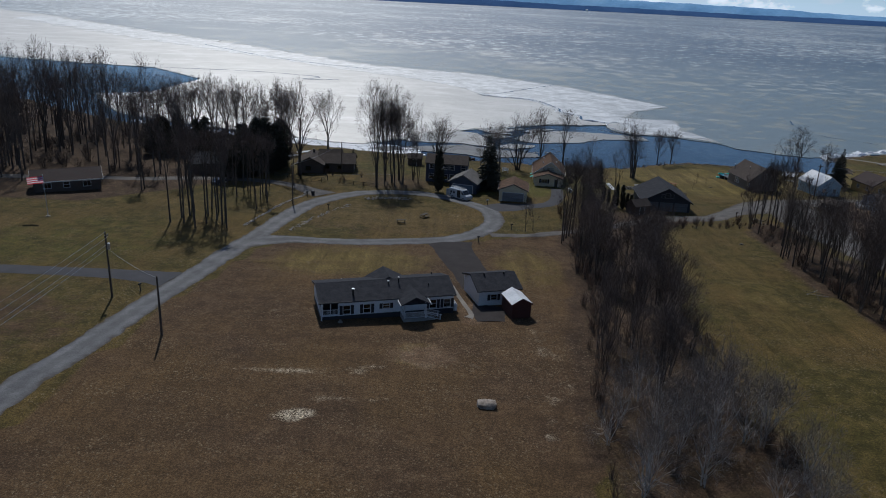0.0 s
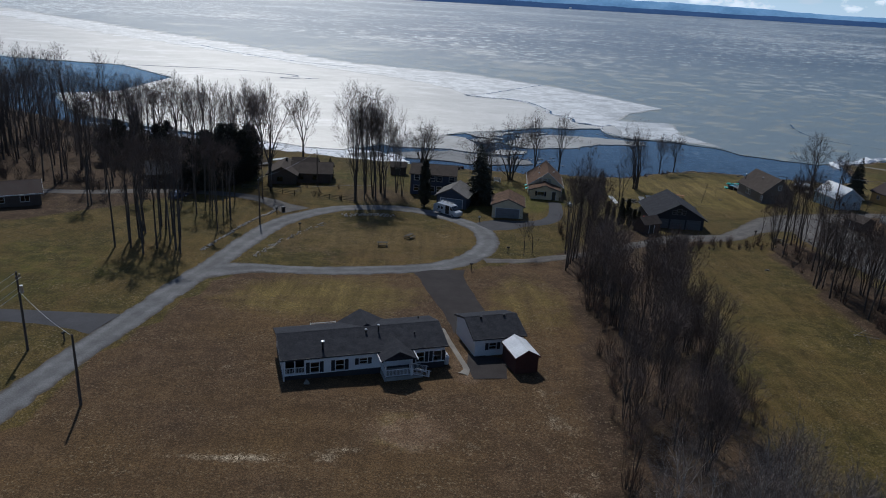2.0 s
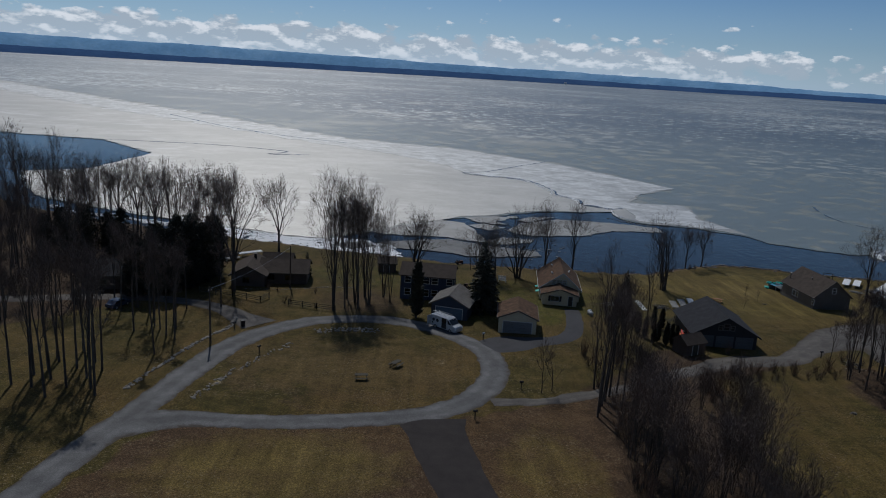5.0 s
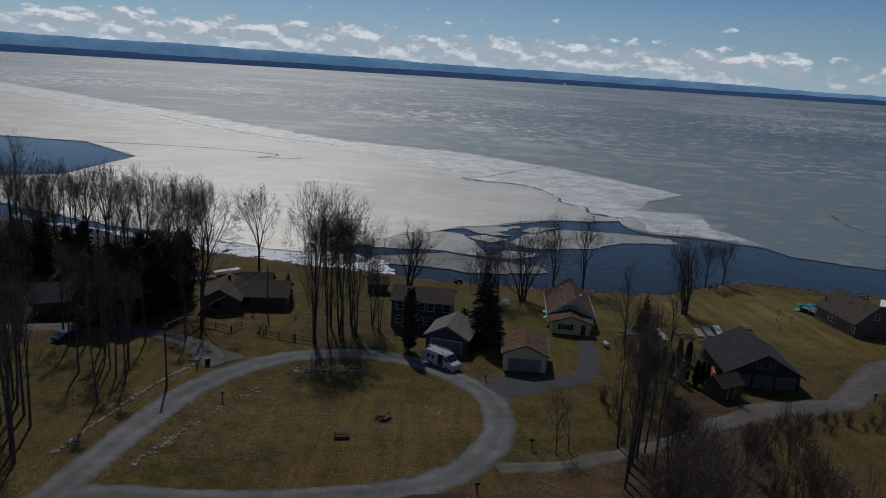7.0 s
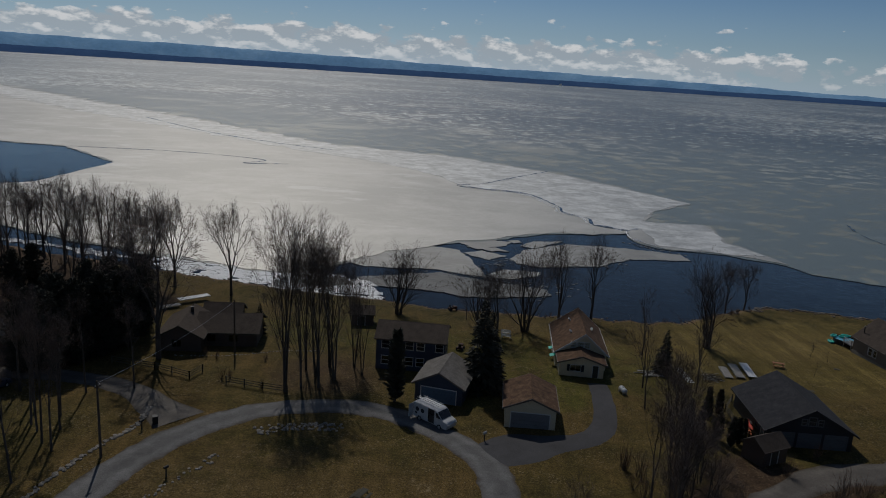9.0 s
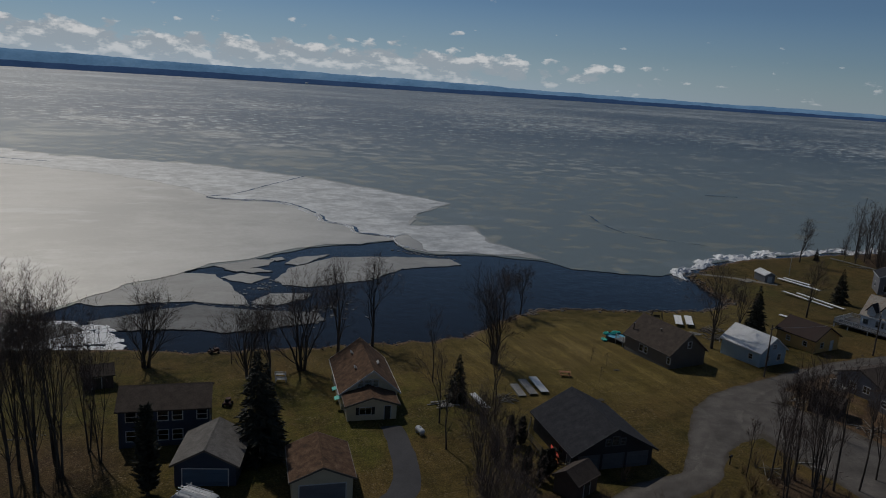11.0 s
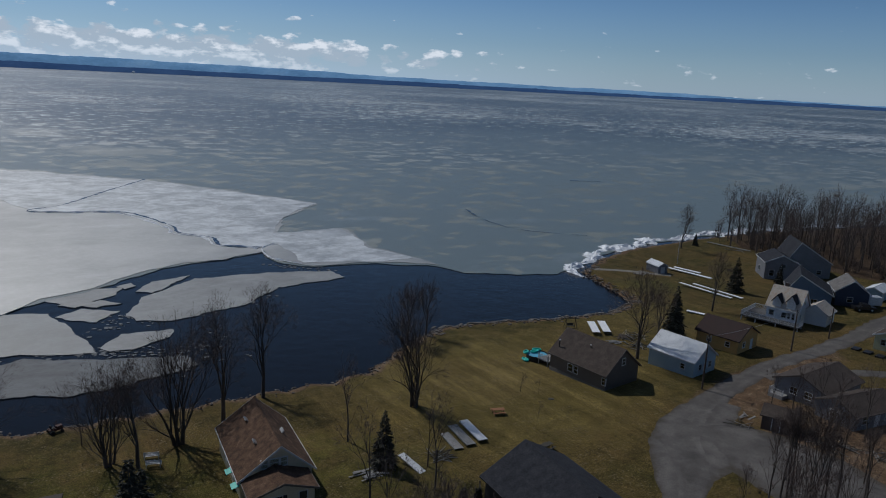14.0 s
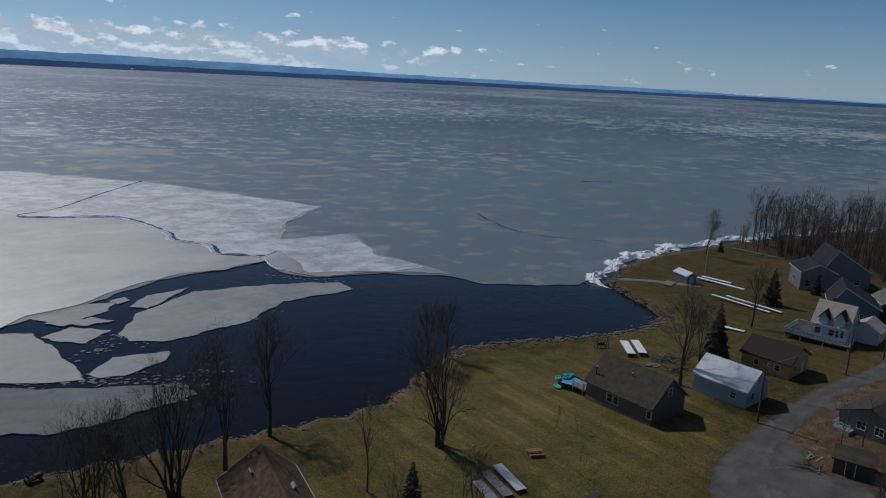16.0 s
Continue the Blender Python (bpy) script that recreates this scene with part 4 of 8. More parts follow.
crack([(69.5, 318), (60, 323), (60, 335), (53, 344.5), (53, 356), (43, 384), (20, 390), (16, 396), (27, 403), (45, 430), (65, 459)], 1.1, 1)
crack([(-52, 500), (-90, 520), (-140, 560), (-210, 640)], 1.4, 2)
crack([(-64, 430), (-84, 425), (-78, 440), (-120, 452), (-176, 449)], 1.5, 3)
crack([(270, 408), (279, 404), (286, 402)], 1.6, 4)
crack([(164, 352), (158, 330), (160, 312), (176, 296)], 0.5, 5)

# far shore: a dark wooded strip and two lines of hills behind it


def hills(name, radius, base, tops, mat, label, seed, bumps):
    """A wall of land on an arc about the clip's place; tops: (azimuth to the left, height)."""
    rng = np.random.default_rng(seed)
    azs = np.arange(-100, 75.01, 0.25)
    tx, th = [a for a, _ in tops], [h for _, h in tops]
    ph = rng.uniform(0, 6.28, 8)
    v, f, rows = [], [], 6
    for i, a in enumerate(azs):
        h = np.interp(a, tx, th)
        h += bumps * sum(math.sin(a * fr + p) / (k + 1.5) for k, (fr, p) in enumerate(zip((0.21, 0.47, 0.9, 1.9, 4.1, 8.3, 15, 28), ph)))
        for r in range(rows):
            k = r / (rows - 1)
            rad = radius + 130 * k
            v.append((60 - rad * math.sin(radians(a)), 100 + rad * math.cos(radians(a)), base + h * math.sin(k * math.pi / 2)))
    for i in range(len(azs) - 1):
        for r in range(rows - 1):
            f.append((i * rows + r, i * rows + r + 1, (i + 1) * rows + r + 1, (i + 1) * rows + r))
    return tagged(mesh_object(name, v, f, mat, smooth_faces=True), label, "hills", kind="structure")




def haze_glow_mat(name, stops, glow):
    """Distant land: blue airlight is put into the base colour and repeated as a glow."""
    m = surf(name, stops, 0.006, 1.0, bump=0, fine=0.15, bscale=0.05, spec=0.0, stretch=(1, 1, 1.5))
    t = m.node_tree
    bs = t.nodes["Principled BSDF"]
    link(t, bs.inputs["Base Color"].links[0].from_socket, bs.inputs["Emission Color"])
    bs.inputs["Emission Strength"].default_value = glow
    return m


# haze put into these colours; the glow stands for light scattered by the air
FAR_WOOD_HAZED = haze_glow_mat("far_woodland_hazed", [(0.018, 0.038, 0.085), (0.026, 0.05, 0.105)], 1.6)
FAR_HILL_HAZED = haze_glow_mat("far_hills", [(0.055, 0.112, 0.19), (0.072, 0.138, 0.225), (0.095, 0.165, 0.25)], 1.95)
hills("far_shore", 4520, LAKE, [(-100, 14), (-64, 16), (-40, 20), (-10, 30), (30, 36), (75, 36)], FAR_WOOD_HAZED, "wooded far shore of the lake with blue haze in its colour", 2, 3.0)
hills("far_hills", 4680, LAKE, [(-100, 14), (-64, 22), (-48, 34), (-32, 48), (-14, 70), (2, 86), (18, 100), (32, 108), (75, 100)], FAR_HILL_HAZED, "hills beyond the lake with blue haze painted into their colour", 5, 4.0)

far_hall = mesh_object("far_building", [(x, y, z) for z in (LAKE, LAKE + 8) for x, y in ((765, 4437), (779, 4434), (781, 4442), (767, 4445))] + [(766, 4441, LAKE + 11), (780, 4438, LAKE + 11)], [(0, 1, 5, 4), (1, 2, 6, 9, 5), (2, 3, 7, 6), (3, 0, 4, 8, 7), (4, 5, 9, 8), (6, 7, 8, 9)], SNOW)
tagged(far_hall, "tiny white building on the far shore", "building")

# ---------------------------------------------------------------- houses
WALL_T = 0.16


def empty(name, x, y, rot, label, category, group="", z=None):
    ob = new(name)
    ob.empty_display_size = 0.5
    ob.matrix_basis = pose(x, y, gz(x, y) if z is None else z, 0, 0, rot)
    return tagged(ob, label, category, group)


def side_frame(side, w, d):
    """The matrix that lays a wall panel (u along, y out, z up) on one side of a w by d plan."""
    if side == "s":
        return pose(-w / 2, -d / 2, 0, 0, 0, 0), w
    if side == "n":
        return pose(w / 2, d / 2, 0, 0, 0, 180), w
    if side == "e":
        return pose(w / 2, -d / 2, 0, 0, 0, 90), d
    return pose(-w / 2, d / 2, 0, 0, 0, -90), d


def window(parent, m, u, z, w, h, trim, grid=(1, 1)):
    bm = bmesh.new()
    t = 0.09
    for a in ((u - t, -0.05, z - t, u + w + t, 0.1, z), (u - t, -0.05, z + h, u + w + t, 0.1, z + h + t), (u - t, -0.05, z, u, 0.1, z + h), (u + w, -0.05, z, u + w + t, 0.1, z + h)):
        box(bm, *a, m)
    for i in range(1, grid[0] + 1):
        x = u + w * i / (grid[0] + 1)
        box(bm, x - 0.03, 0.0, z, x + 0.03, 0.08, z + h, m)
    for i in range(1, grid[1] + 1):
        zz = z + h * i / (grid[1] + 1)
        box(bm, u, 0.002, zz - 0.03, u + w, 0.078, zz + 0.03, m)
    ob = part("window", bm, trim, parent, "white framed window")
    bm = bmesh.new()
    box(bm, u, 0.035, z, u + w, 0.05, z + h, m)
    part("pane", bm, PANE, ob, "dark window glass")
    return ob


def garage_door(parent, m, u, w, h, mat, trim):
    bm = bmesh.new()
    t = 0.12
    for a in ((u - t, -0.04, 0, u, 0.1, h + t), (u + w, -0.04, 0, u + w + t, 0.1, h + t), (u, -0.04, h, u + w, 0.1, h + t)):
        box(bm, *a, m)
    ob = part("garage_door", bm, trim, parent, "sectional overhead garage door")
    for i in range(4):
        bm = bmesh.new()
        box(bm, u, 0.03, h * i / 4 + 0.02, u + w, 0.08, h * (i + 1) / 4 - 0.01, m)
        cols = max(2, int(w / 0.7))
        for c in range(cols):
            a = u + w * c / cols + 0.08
            box(bm, a, 0.012, h * i / 4 + 0.1, a + w / cols - 0.16, 0.03, h * (i + 1) / 4 - 0.09, m)
        part("door_panel", bm, mat, ob)
    return ob


def door(parent, m, u, w, h, mat, z=0.15):
    bm = bmesh.new()
    t = 0.1
    for a in ((u - t, -0.04, z, u, 0.1, z + h + t), (u + w, -0.04, z, u + w + t, 0.1, z + h + t), (u, -0.04, z + h, u + w, 0.1, z + h + t)):
        box(bm, *a, m)
    ob = part("door", bm, TRIM, parent, "entrance door in a white frame")
    bm = bmesh.new()
    box(bm, u, 0.03, z, u + w, 0.08, z + h, m)
    for zz in (0.25, 1.15):
        box(bm, u + 0.15, 0.015, z + zz, u + w - 0.15, 0.03, z + zz + 0.7, m)
    part("leaf", bm, mat, ob)
    bm = bmesh.new()
    box(bm, u + w - 0.12, -0.03, z + 1.0, u + w - 0.06, 0.03, z + 1.06, m)
    part("knob", bm, STEEL, ob, "metal knob")
    return ob


def wall_panel(parent, m, L, h, holes, mat, ends, top=None):
    """A wall with its openings cut through; top: the gable's profile above h as a list of (u, z)."""
    bm = bmesh.new()
    us = sorted({ends, L - ends} | {e for o in holes for e in (o[0], o[0] + o[2])})
    zs = sorted({-0.6, h} | {e for o in holes for e in (o[1], o[1] + o[3])})
    for u0, u1 in zip(us, us[1:]):
        for z0, z1 in zip(zs, zs[1:]):
            cu, cz = (u0 + u1) / 2, (z0 + z1) / 2
            if any(o[0] < cu < o[0] + o[2] and o[1] < cz < o[1] + o[3] for o in holes):
                continue
            box(bm, u0, 0, z0, u1, WALL_T, z1, m)
    bmesh.ops.remove_doubles(bm, verts=bm.verts, dist=0.0005)
    ob = part("wall", bm, mat, parent)
    if top:
        bm = bmesh.new()
        rings = [[bm.verts.new(m @ Vector((u, yy, z))) for u, z in top] for yy in (0, WALL_T)]
        bm.faces.new(rings[0])
        bm.faces.new(rings[1][::-1])
        for i in range(len(top)):
            j = (i + 1) % len(top)
            bm.faces.new((rings[0][i], rings[1][i], rings[1][j], rings[0][j]))
        part("gable", bm, mat, parent)
    return ob


def roof(parent, w, d, eave, ridge_h, axis, mat, over, trim, peak=0.0, z_up=0.0):
    """A pitched roof of two slabs with fascia and bargeboards; peak: shift of the ridge across the span."""
    span, run = (d, w) if axis == "x" else (w, d)
    t = 0.17
    sl, sr = (ridge_h - eave) / (span / 2 + peak), (ridge_h - eave) / (span / 2 - peak)
    lo_l, lo_r = eave - over * sl, eave - over * sr
    a = span / 2 + over
    prof = [(-a, lo_l), (peak, ridge_h), (a, lo_r), (a, lo_r + t), (peak, ridge_h + t), (-a, lo_l + t)]
    e = run / 2 + over
    bm = bmesh.new()
    prism(bm, prof, -e, e, axis)
    ob = part("roof", bm, mat, parent)
    for s in (-1, 1):
        bm = bmesh.new()
        pr = [(-a - 0.03, lo_l - 0.08), (peak, ridge_h - 0.08), (a + 0.03, lo_r - 0.08), (a + 0.03, lo_r + t + 0.012), (peak, ridge_h + t + 0.012), (-a - 0.03, lo_l + t + 0.012)]
        prism(bm, pr, s * e, s * (e + 0.035), axis)
        part("bargeboard", bm, trim, ob)
    for s, lo in ((-1, lo_l), (1, lo_r)):
        bm = bmesh.new()
        pr = [(s * a, lo - 0.03), (s * (a + 0.07), lo - 0.03), (s * (a + 0.07), lo + t - 0.02), (s * a, lo + t - 0.02)]
        prism(bm, pr, -e, e, axis)
        part("gutter", bm, trim, ob)
    bm = bmesh.new()
    pr = [(peak - 0.18, ridge_h + t - 0.18 * sl + 0.006), (peak, ridge_h + t + 0.03), (peak + 0.18, ridge_h + t - 0.18 * sr + 0.006), (peak, ridge_h + t - 0.02)]
    prism(bm, pr, -e, e, axis)
    part("ridge_cap", bm, mat, ob)
    return ob


def block(parent, w, d, eave, ridge_h, axis, wall_mat, roof_mat, openings, over=0.4, trim=None, peak=0.0, door_mat=None, trim_win=None):
    """Walls with real openings and a pitched roof round a w by d plan.
    openings: (side, kind, u, z, width, height); kinds: win, shut, sash, door, garage, open."""
    trim = trim or TRIM
    trim_win = trim_win or TRIM
    for side in "snew":
        m, L = side_frame(side, w, d)
        mine = [o for o in openings if o[0] == side]
        holes = [(o[2], o[3], o[4], o[5]) for o in mine if o[1] != "blind"]
        is_gable = (side in "ew") == (axis == "x")
        top = None
        if is_gable:
            pk = L / 2 + (peak if side in "sw" else -peak) * (1 if axis == "y" else -1) * (1 if side in "sn" else 1)
            top = [(0.0, eave), (L, eave), (pk, ridge_h - 0.01)]
        low = [h for h in holes if h[1] + h[3] <= eave]
        wall_panel(parent, m, L, eave, low, wall_mat, 0.0 if side in "sn" else WALL_T, top)
        for o in mine:
            kind, u, z, ww, hh = o[1:6]
            if kind in ("win", "shut", "sash", "blind"):
                mm = m if z + hh <= eave else m @ pose(0, -0.06, 0)
                window(parent, mm, u, z, ww, hh, trim_win, (1, 1) if kind == "sash" else (0, 1) if ww < 1.3 else (1, 0))
            if kind == "shut":
                for uu in (u - 0.52, u + ww + 0.1):
                    bm = bmesh.new()
                    box(bm, uu, -0.05, z - 0.05, uu + 0.42, 0.0, z + hh + 0.05, m)
                    part("shutter", bm, SHUTTER, parent, "black louvred shutter")
            if kind == "door":
                door(parent, m, u, ww, hh, door_mat or TRIM, z)
            if kind == "garage":
                garage_door(parent, m, u, ww, hh, door_mat or TRIM, trim_win)
    return roof(parent, w, d, eave, ridge_h, axis, roof_mat, over, trim, peak)


def vent(parent, x, y, z, h, r, cap=True):
    bm = bmesh.new()
    tube(bm, [(x, y, z - 0.2), (x, y, z + h)], r, 10)
    ob = part("roof_vent", bm, BLACK_METAL, parent, "dark metal flue")
    if cap:
        bm = bmesh.new()
        tube(bm, [(x, y, z + h + 0.04), (x, y, z + h + 0.14), (x, y, z + h + 0.2)], [r * 1.8, r * 1.7, 0.02], 10)
        part("flue_cap", bm, STEEL, ob, "shiny flue cap")


def railing(parent, pts, h=0.95, mat=None, gap=0.16):
    """White rail with posts and balusters along local points (x, y, z)."""
    mat = mat or TRIM
    bm = bmesh.new()
    for a, b in zip(pts, pts[1:]):
        a, b = Vector(a), Vector(b)
        L = (b - a).length
        ang = math.atan2(b.y - a.y, b.x - a.x)
        slope = (b.z - a.z) / max(L, 0.01)
        n = max(1, int(L / 1.8))
        for i in range(n + 1):
            p = a.lerp(b, i / n)
            box(bm, p.x - 0.06, p.y - 0.06, p.z, p.x + 0.06, p.y + 0.06, p.z + h + 0.08)
        for zz in (0.12, h - 0.06):
            mm = Matrix.Translation(a) @ Matrix.Rotation(ang, 4, "Z") @ Matrix.Rotation(-math.asin(slope), 4, "Y")
            box(bm, 0, -0.035, zz, L, 0.035, zz + 0.07, mm)
        k = int(L / gap)
        for i in range(1, k):
            p = a.lerp(b, i / k)
            box(bm, p.x - 0.018, p.y - 0.018, p.z + 0.12, p.x + 0.018, p.y + 0.018, p.z + h - 0.03)
    return part("railing", bm, mat, parent, "white railing")


# ---- the white home in the brown field
home = empty("house", -8.14, 97.68, 16.6, "long white manufactured home with charcoal shingles and black shutters", "house")
HW, HD = 19.0, 7.9
opens = [("s", "open", 0.3, 1.0, 2.1, 1.75), ("s", "shut", 3.1, 1.05, 0.95, 1.25), ("s", "shut", 5.95, 1.05, 0.95, 1.25), ("s", "shut", 8.7, 1.55, 0.9, 0.7), ("s", "shut", 15.5, 1.05, 0.95, 1.25), ("s", "shut", 17.6, 1.05, 0.95, 1.25),
         ("w", "open", 5.6, 1.0, 2.6, 1.75), ("e", "win", 2.5, 1.2, 0.8, 1.0), ("n", "sash", 4, 1.1, 1.4, 1.2), ("n", "sash", 14, 1.1, 1.4, 1.2)]
home_roof = block(home, HW, HD, 3.0, 4.15, "x", SIDING_WHITE, SHINGLE_CHARCOAL, opens, over=0.3, trim=SIDING_DARK)
bm = bmesh.new()
box(bm, -HW / 2 + 0.2, -HD / 2 + 0.2, 0.55, -HW / 2 + 2.6, -HD / 2 + 3.0, 0.62)
box(bm, -HW / 2 + 2.6, -HD / 2 + 0.2, 0.6, -HW / 2 + 2.7, -HD / 2 + 3.0, 3.0)
box(bm, -HW / 2 + 0.2, -HD / 2 + 3.0, 0.6, -HW / 2 + 2.7, -HD / 2 + 3.1, 3.0)
part("porch_lining", bm, DARK_INSIDE, home, "dark screened corner porch")
railing(home, [(-HW / 2 + 0.08, -HD / 2 + 2.9, 0.95), (-HW / 2 + 0.08, -HD / 2 + 0.05, 0.95), (-HW / 2 + 2.4, -HD / 2 + 0.05, 0.95)], 0.85)
bm = bmesh.new()
for x in (-HW / 2 + 1.35,):
    box(bm, x - 0.06, -HD / 2 - 0.02, 1.0, x + 0.06, -HD / 2 + 0.1, 2.75)
part("porch_post", bm, TRIM, home)
# front porch with its small gable and the steps to the side
PX0, PX1, PY = 1.7, 5.0, -HD / 2 - 2.2
bm = bmesh.new()
box(bm, PX0, PY, -0.3, PX1, -HD / 2 - 0.01, 0.6)
part("porch_deck", bm, PLANK, home, "grey boarded front porch")
for x in (PX0 + 0.12, PX1 - 0.12):
    bm = bmesh.new()
    box(bm, x - 0.08, PY + 0.05, 0.6, x + 0.08, PY + 0.21, 2.75)
    part("porch_post", bm, TRIM, home)
railing(home, [(PX0 + 0.1, -HD / 2, 0.6), (PX0 + 0.1, PY + 0.1, 0.6), (PX1 - 0.1, PY + 0.1, 0.6)])
railing(home, [(PX1, PY + 0.1, 0.6), (PX1 + 2.0, PY + 0.1, 0.0)], 0.9)
railing(home, [(PX1, PY + 1.3, 0.6), (PX1 + 2.0, PY + 1.3, 0.0)], 0.9)
bm = bmesh.new()
for i in range(4):
    box(bm, PX1 + 0.45 * i, PY + 0.15, -0.3, PX1 + 0.45 * (i + 1), PY + 1.25, 0.45 - 0.15 * i)
part("porch_steps", bm, PLANK, home, "grey wooden steps")
bm = bmesh.new()
pc = (PX0 + PX1) / 2
prism(bm, [(PX0 - 0.45, 2.68), (pc, 3.75), (PX1 + 0.45, 2.68), (PX1 + 0.45, 2.84), (pc, 3.92), (PX0 - 0.45, 2.84)], PY - 0.25, -0.6, "y")
pr = part("porch_roof", bm, SHINGLE_CHARCOAL, home)
bm = bmesh.new()
prism(bm, [(PX0 - 0.05, 2.72), (PX1 + 0.05, 2.72), (pc, 3.7)], PY + 0.02, PY + 0.14, "y")
part("porch_gable", bm, SHINGLE_CHARCOAL, pr, "dark shingled gable face")
for s in (-1, 1):
    bm = bmesh.new()
    x = pc + s * ((PX1 - PX0) / 2 + 0.47)
    box(bm, min(x, x + 0.1 * s), PY - 0.3, 2.66, max(x, x + 0.1 * s), -HD / 2 + 0.4, 2.9)
    part("porch_gutter", bm, TRIM, pr, "white gutter")
# rear gable and rear deck rail
bm = bmesh.new()
prism(bm, [(-2.4, 2.7), (0.9, 4.5), (4.2, 2.7)], 0.4, HD / 2 + 0.9, "y")
part("rear_gable", bm, SHINGLE_CHARCOAL, home)
bm = bmesh.new()
box(bm, -5.0, HD / 2 + 0.01, -0.3, -1.6, HD / 2 + 4.0, 0.6)
part("rear_deck", bm, PLANK, home)
railing(home, [(-4.9, HD / 2 + 0.1, 0.6), (-4.9, HD / 2 + 3.9, 0.6), (-1.7, HD / 2 + 3.9, 0.6), (-1.7, HD / 2 + 0.1, 0.6)])
vent(home, -4.9, -3.1, 3.4, 0.95, 0.13)
vent(home, 0.5, -1.0, 4.0, 0.35, 0.09)
vent(home, 2.0, -1.0, 4.0, 0.8, 0.09)
vent(home, 6.2, -2.0, 4.0, 0.12, 0.09, False)
vent(home, 7.8, 2.2, 4.0, 0.12, 0.09, False)
bm = bmesh.new()
for a4 in ((-HW / 2 - 0.03, -HD / 2 - 0.03, HW / 2 + 0.03, -HD / 2 - 0.004), (-HW / 2 - 0.03, HD / 2 + 0.004, HW / 2 + 0.03, HD / 2 + 0.03), (-HW / 2 - 0.03, -HD / 2 - 0.004, -HW / 2 - 0.004, HD / 2 + 0.004), (HW / 2 + 0.004, -HD / 2 - 0.004, HW / 2 + 0.03, HD / 2 + 0.004)):
    box(bm, a4[0], a4[1], -0.5, a4[2], a4[3], 0.86)
part("skirting", bm, SIDING_DARK, home, "dark skirting round the base")

# ---- its garage and the red shed
gar = empty("garage", 8.0, 104.2, 16.5, "white garage with charcoal shingles and two roof vents", "garage")
block(gar, 6.5, 7.2, 2.6, 3.8, "x", SIDING_WHITE, SHINGLE_CHARCOAL, [("s", "shut", 1.9, 1.0, 0.95, 0.85), ("n", "garage", 1.2, 0.0, 5.0, 2.2)], over=0.3, trim=SIDING_DARK)
vent(gar, -1.5, -0.5, 3.75, 0.4, 0.15, False)
vent(gar, 1.7, -0.4, 3.75, 0.4, 0.15, False)

shed = empty("shed", 11.35, 97.9, 16.5, "dark red wooden shed with a bright metal roof", "shed")
block(shed, 2.9, 4.2, 2.2, 3.0, "y", BARN_RED, METAL_ROOF, [("e", "win", 1.6, 1.2, 0.6, 0.5)], over=0.15, trim=BARN_RED, trim_win=BARN_RED)

# ---- by the loop
wg = empty("garage", 16.8, 171.8, -6, "cream double garage with a rust shingle roof", "garage")
block(wg, 6.6, 7.6, 2.9, 4.3, "y", SIDING_CREAM, SHINGLE_RUST, [("s", "garage", 0.8, 0.0, 5.0, 2.2)], over=0.35, door_mat=SIDING_GREY, trim=SIDING_TAUPE)

bg_ = empty("garage", 5.5, 178.6, -15.5, "navy gabled garage with a grey shingle roof", "garage")
block(bg_, 6.8, 7.4, 2.8, 4.6, "y", SIDING_NAVY, SHINGLE_GREY, [("s", "garage", 0.9, 0.0, 5.0, 2.2)], over=0.4, door_mat=SIDING_BLUE, trim=SIDING_TAUPE)

dark_house = empty("house", 0.6, 189.8, -6, "two-storey dark navy house with a brown shingle roof", "house")
wins = []
for u in (0.9, 4.6, 6.3, 9.2):
    wins += [("s", "win", u, 0.9, 1.15, 1.3), ("s", "win", u, 3.5, 1.15, 1.2)]
wins += [("e", "win", 3, 3.4, 0.9, 1.1), ("e", "win", 3, 0.9, 0.9, 1.1), ("n", "sash", 3, 3.4, 1.4, 1.2), ("n", "sash", 7, 0.8, 1.8, 1.9)]
block(dark_house, 10.6, 7.2, 5.0, 6.6, "x", SIDING_NAVY, SHINGLE_BROWN, wins, over=0.3, trim=SHINGLE_BROWN)

tan = empty("house", 28.5, 197.6, -6, "cream storey-and-a-half house with a rust shingle roof", "house")
block(tan, 8.1, 13.0, 3.0, 6.2, "y", SIDING_CREAM, SHINGLE_RUST, [("s", "blind", 2.3, 3.8, 0.7, 0.95), ("s", "blind", 3.3, 3.8, 0.95, 0.95), ("s", "blind", 4.5, 3.8, 0.7, 0.95), ("w", "win", 4, 1, 1.2, 1.2), ("w", "win", 8, 1, 1.2, 1.2), ("e", "win", 4, 1, 1.2, 1.2), ("e", "win", 9, 1, 1.2, 1.2), ("n", "sash", 2, 0.8, 3.4, 1.6)], over=0.4, peak=0.4)
front = empty("front_room", 27.35, 189.1, -6, "cream front room with a low rust gable", "house")
block(front, 6.9, 3.8, 2.4, 3.5, "y", SIDING_CREAM, SHINGLE_RUST, [("s", "shut", 1.7, 1.0, 1.6, 1.0), ("s", "door", 5.2, 0.1, 0.85, 2.0), ("w", "win", 1.3, 1.0, 1.0, 1.0)], over=0.4, door_mat=DARK_WOOD, trim=SIDING_TAUPE)
for yy in (-5.6, -2.3):
    bm = bmesh.new()
    box(bm, -0.9, -0.6, 0, 0, 0.6, 0.06, pose(-4.08, yy, 2.0, 0, -18, 0))
    part("awning", bm, PLASTIC_TEAL, tan, "pale green window awning")
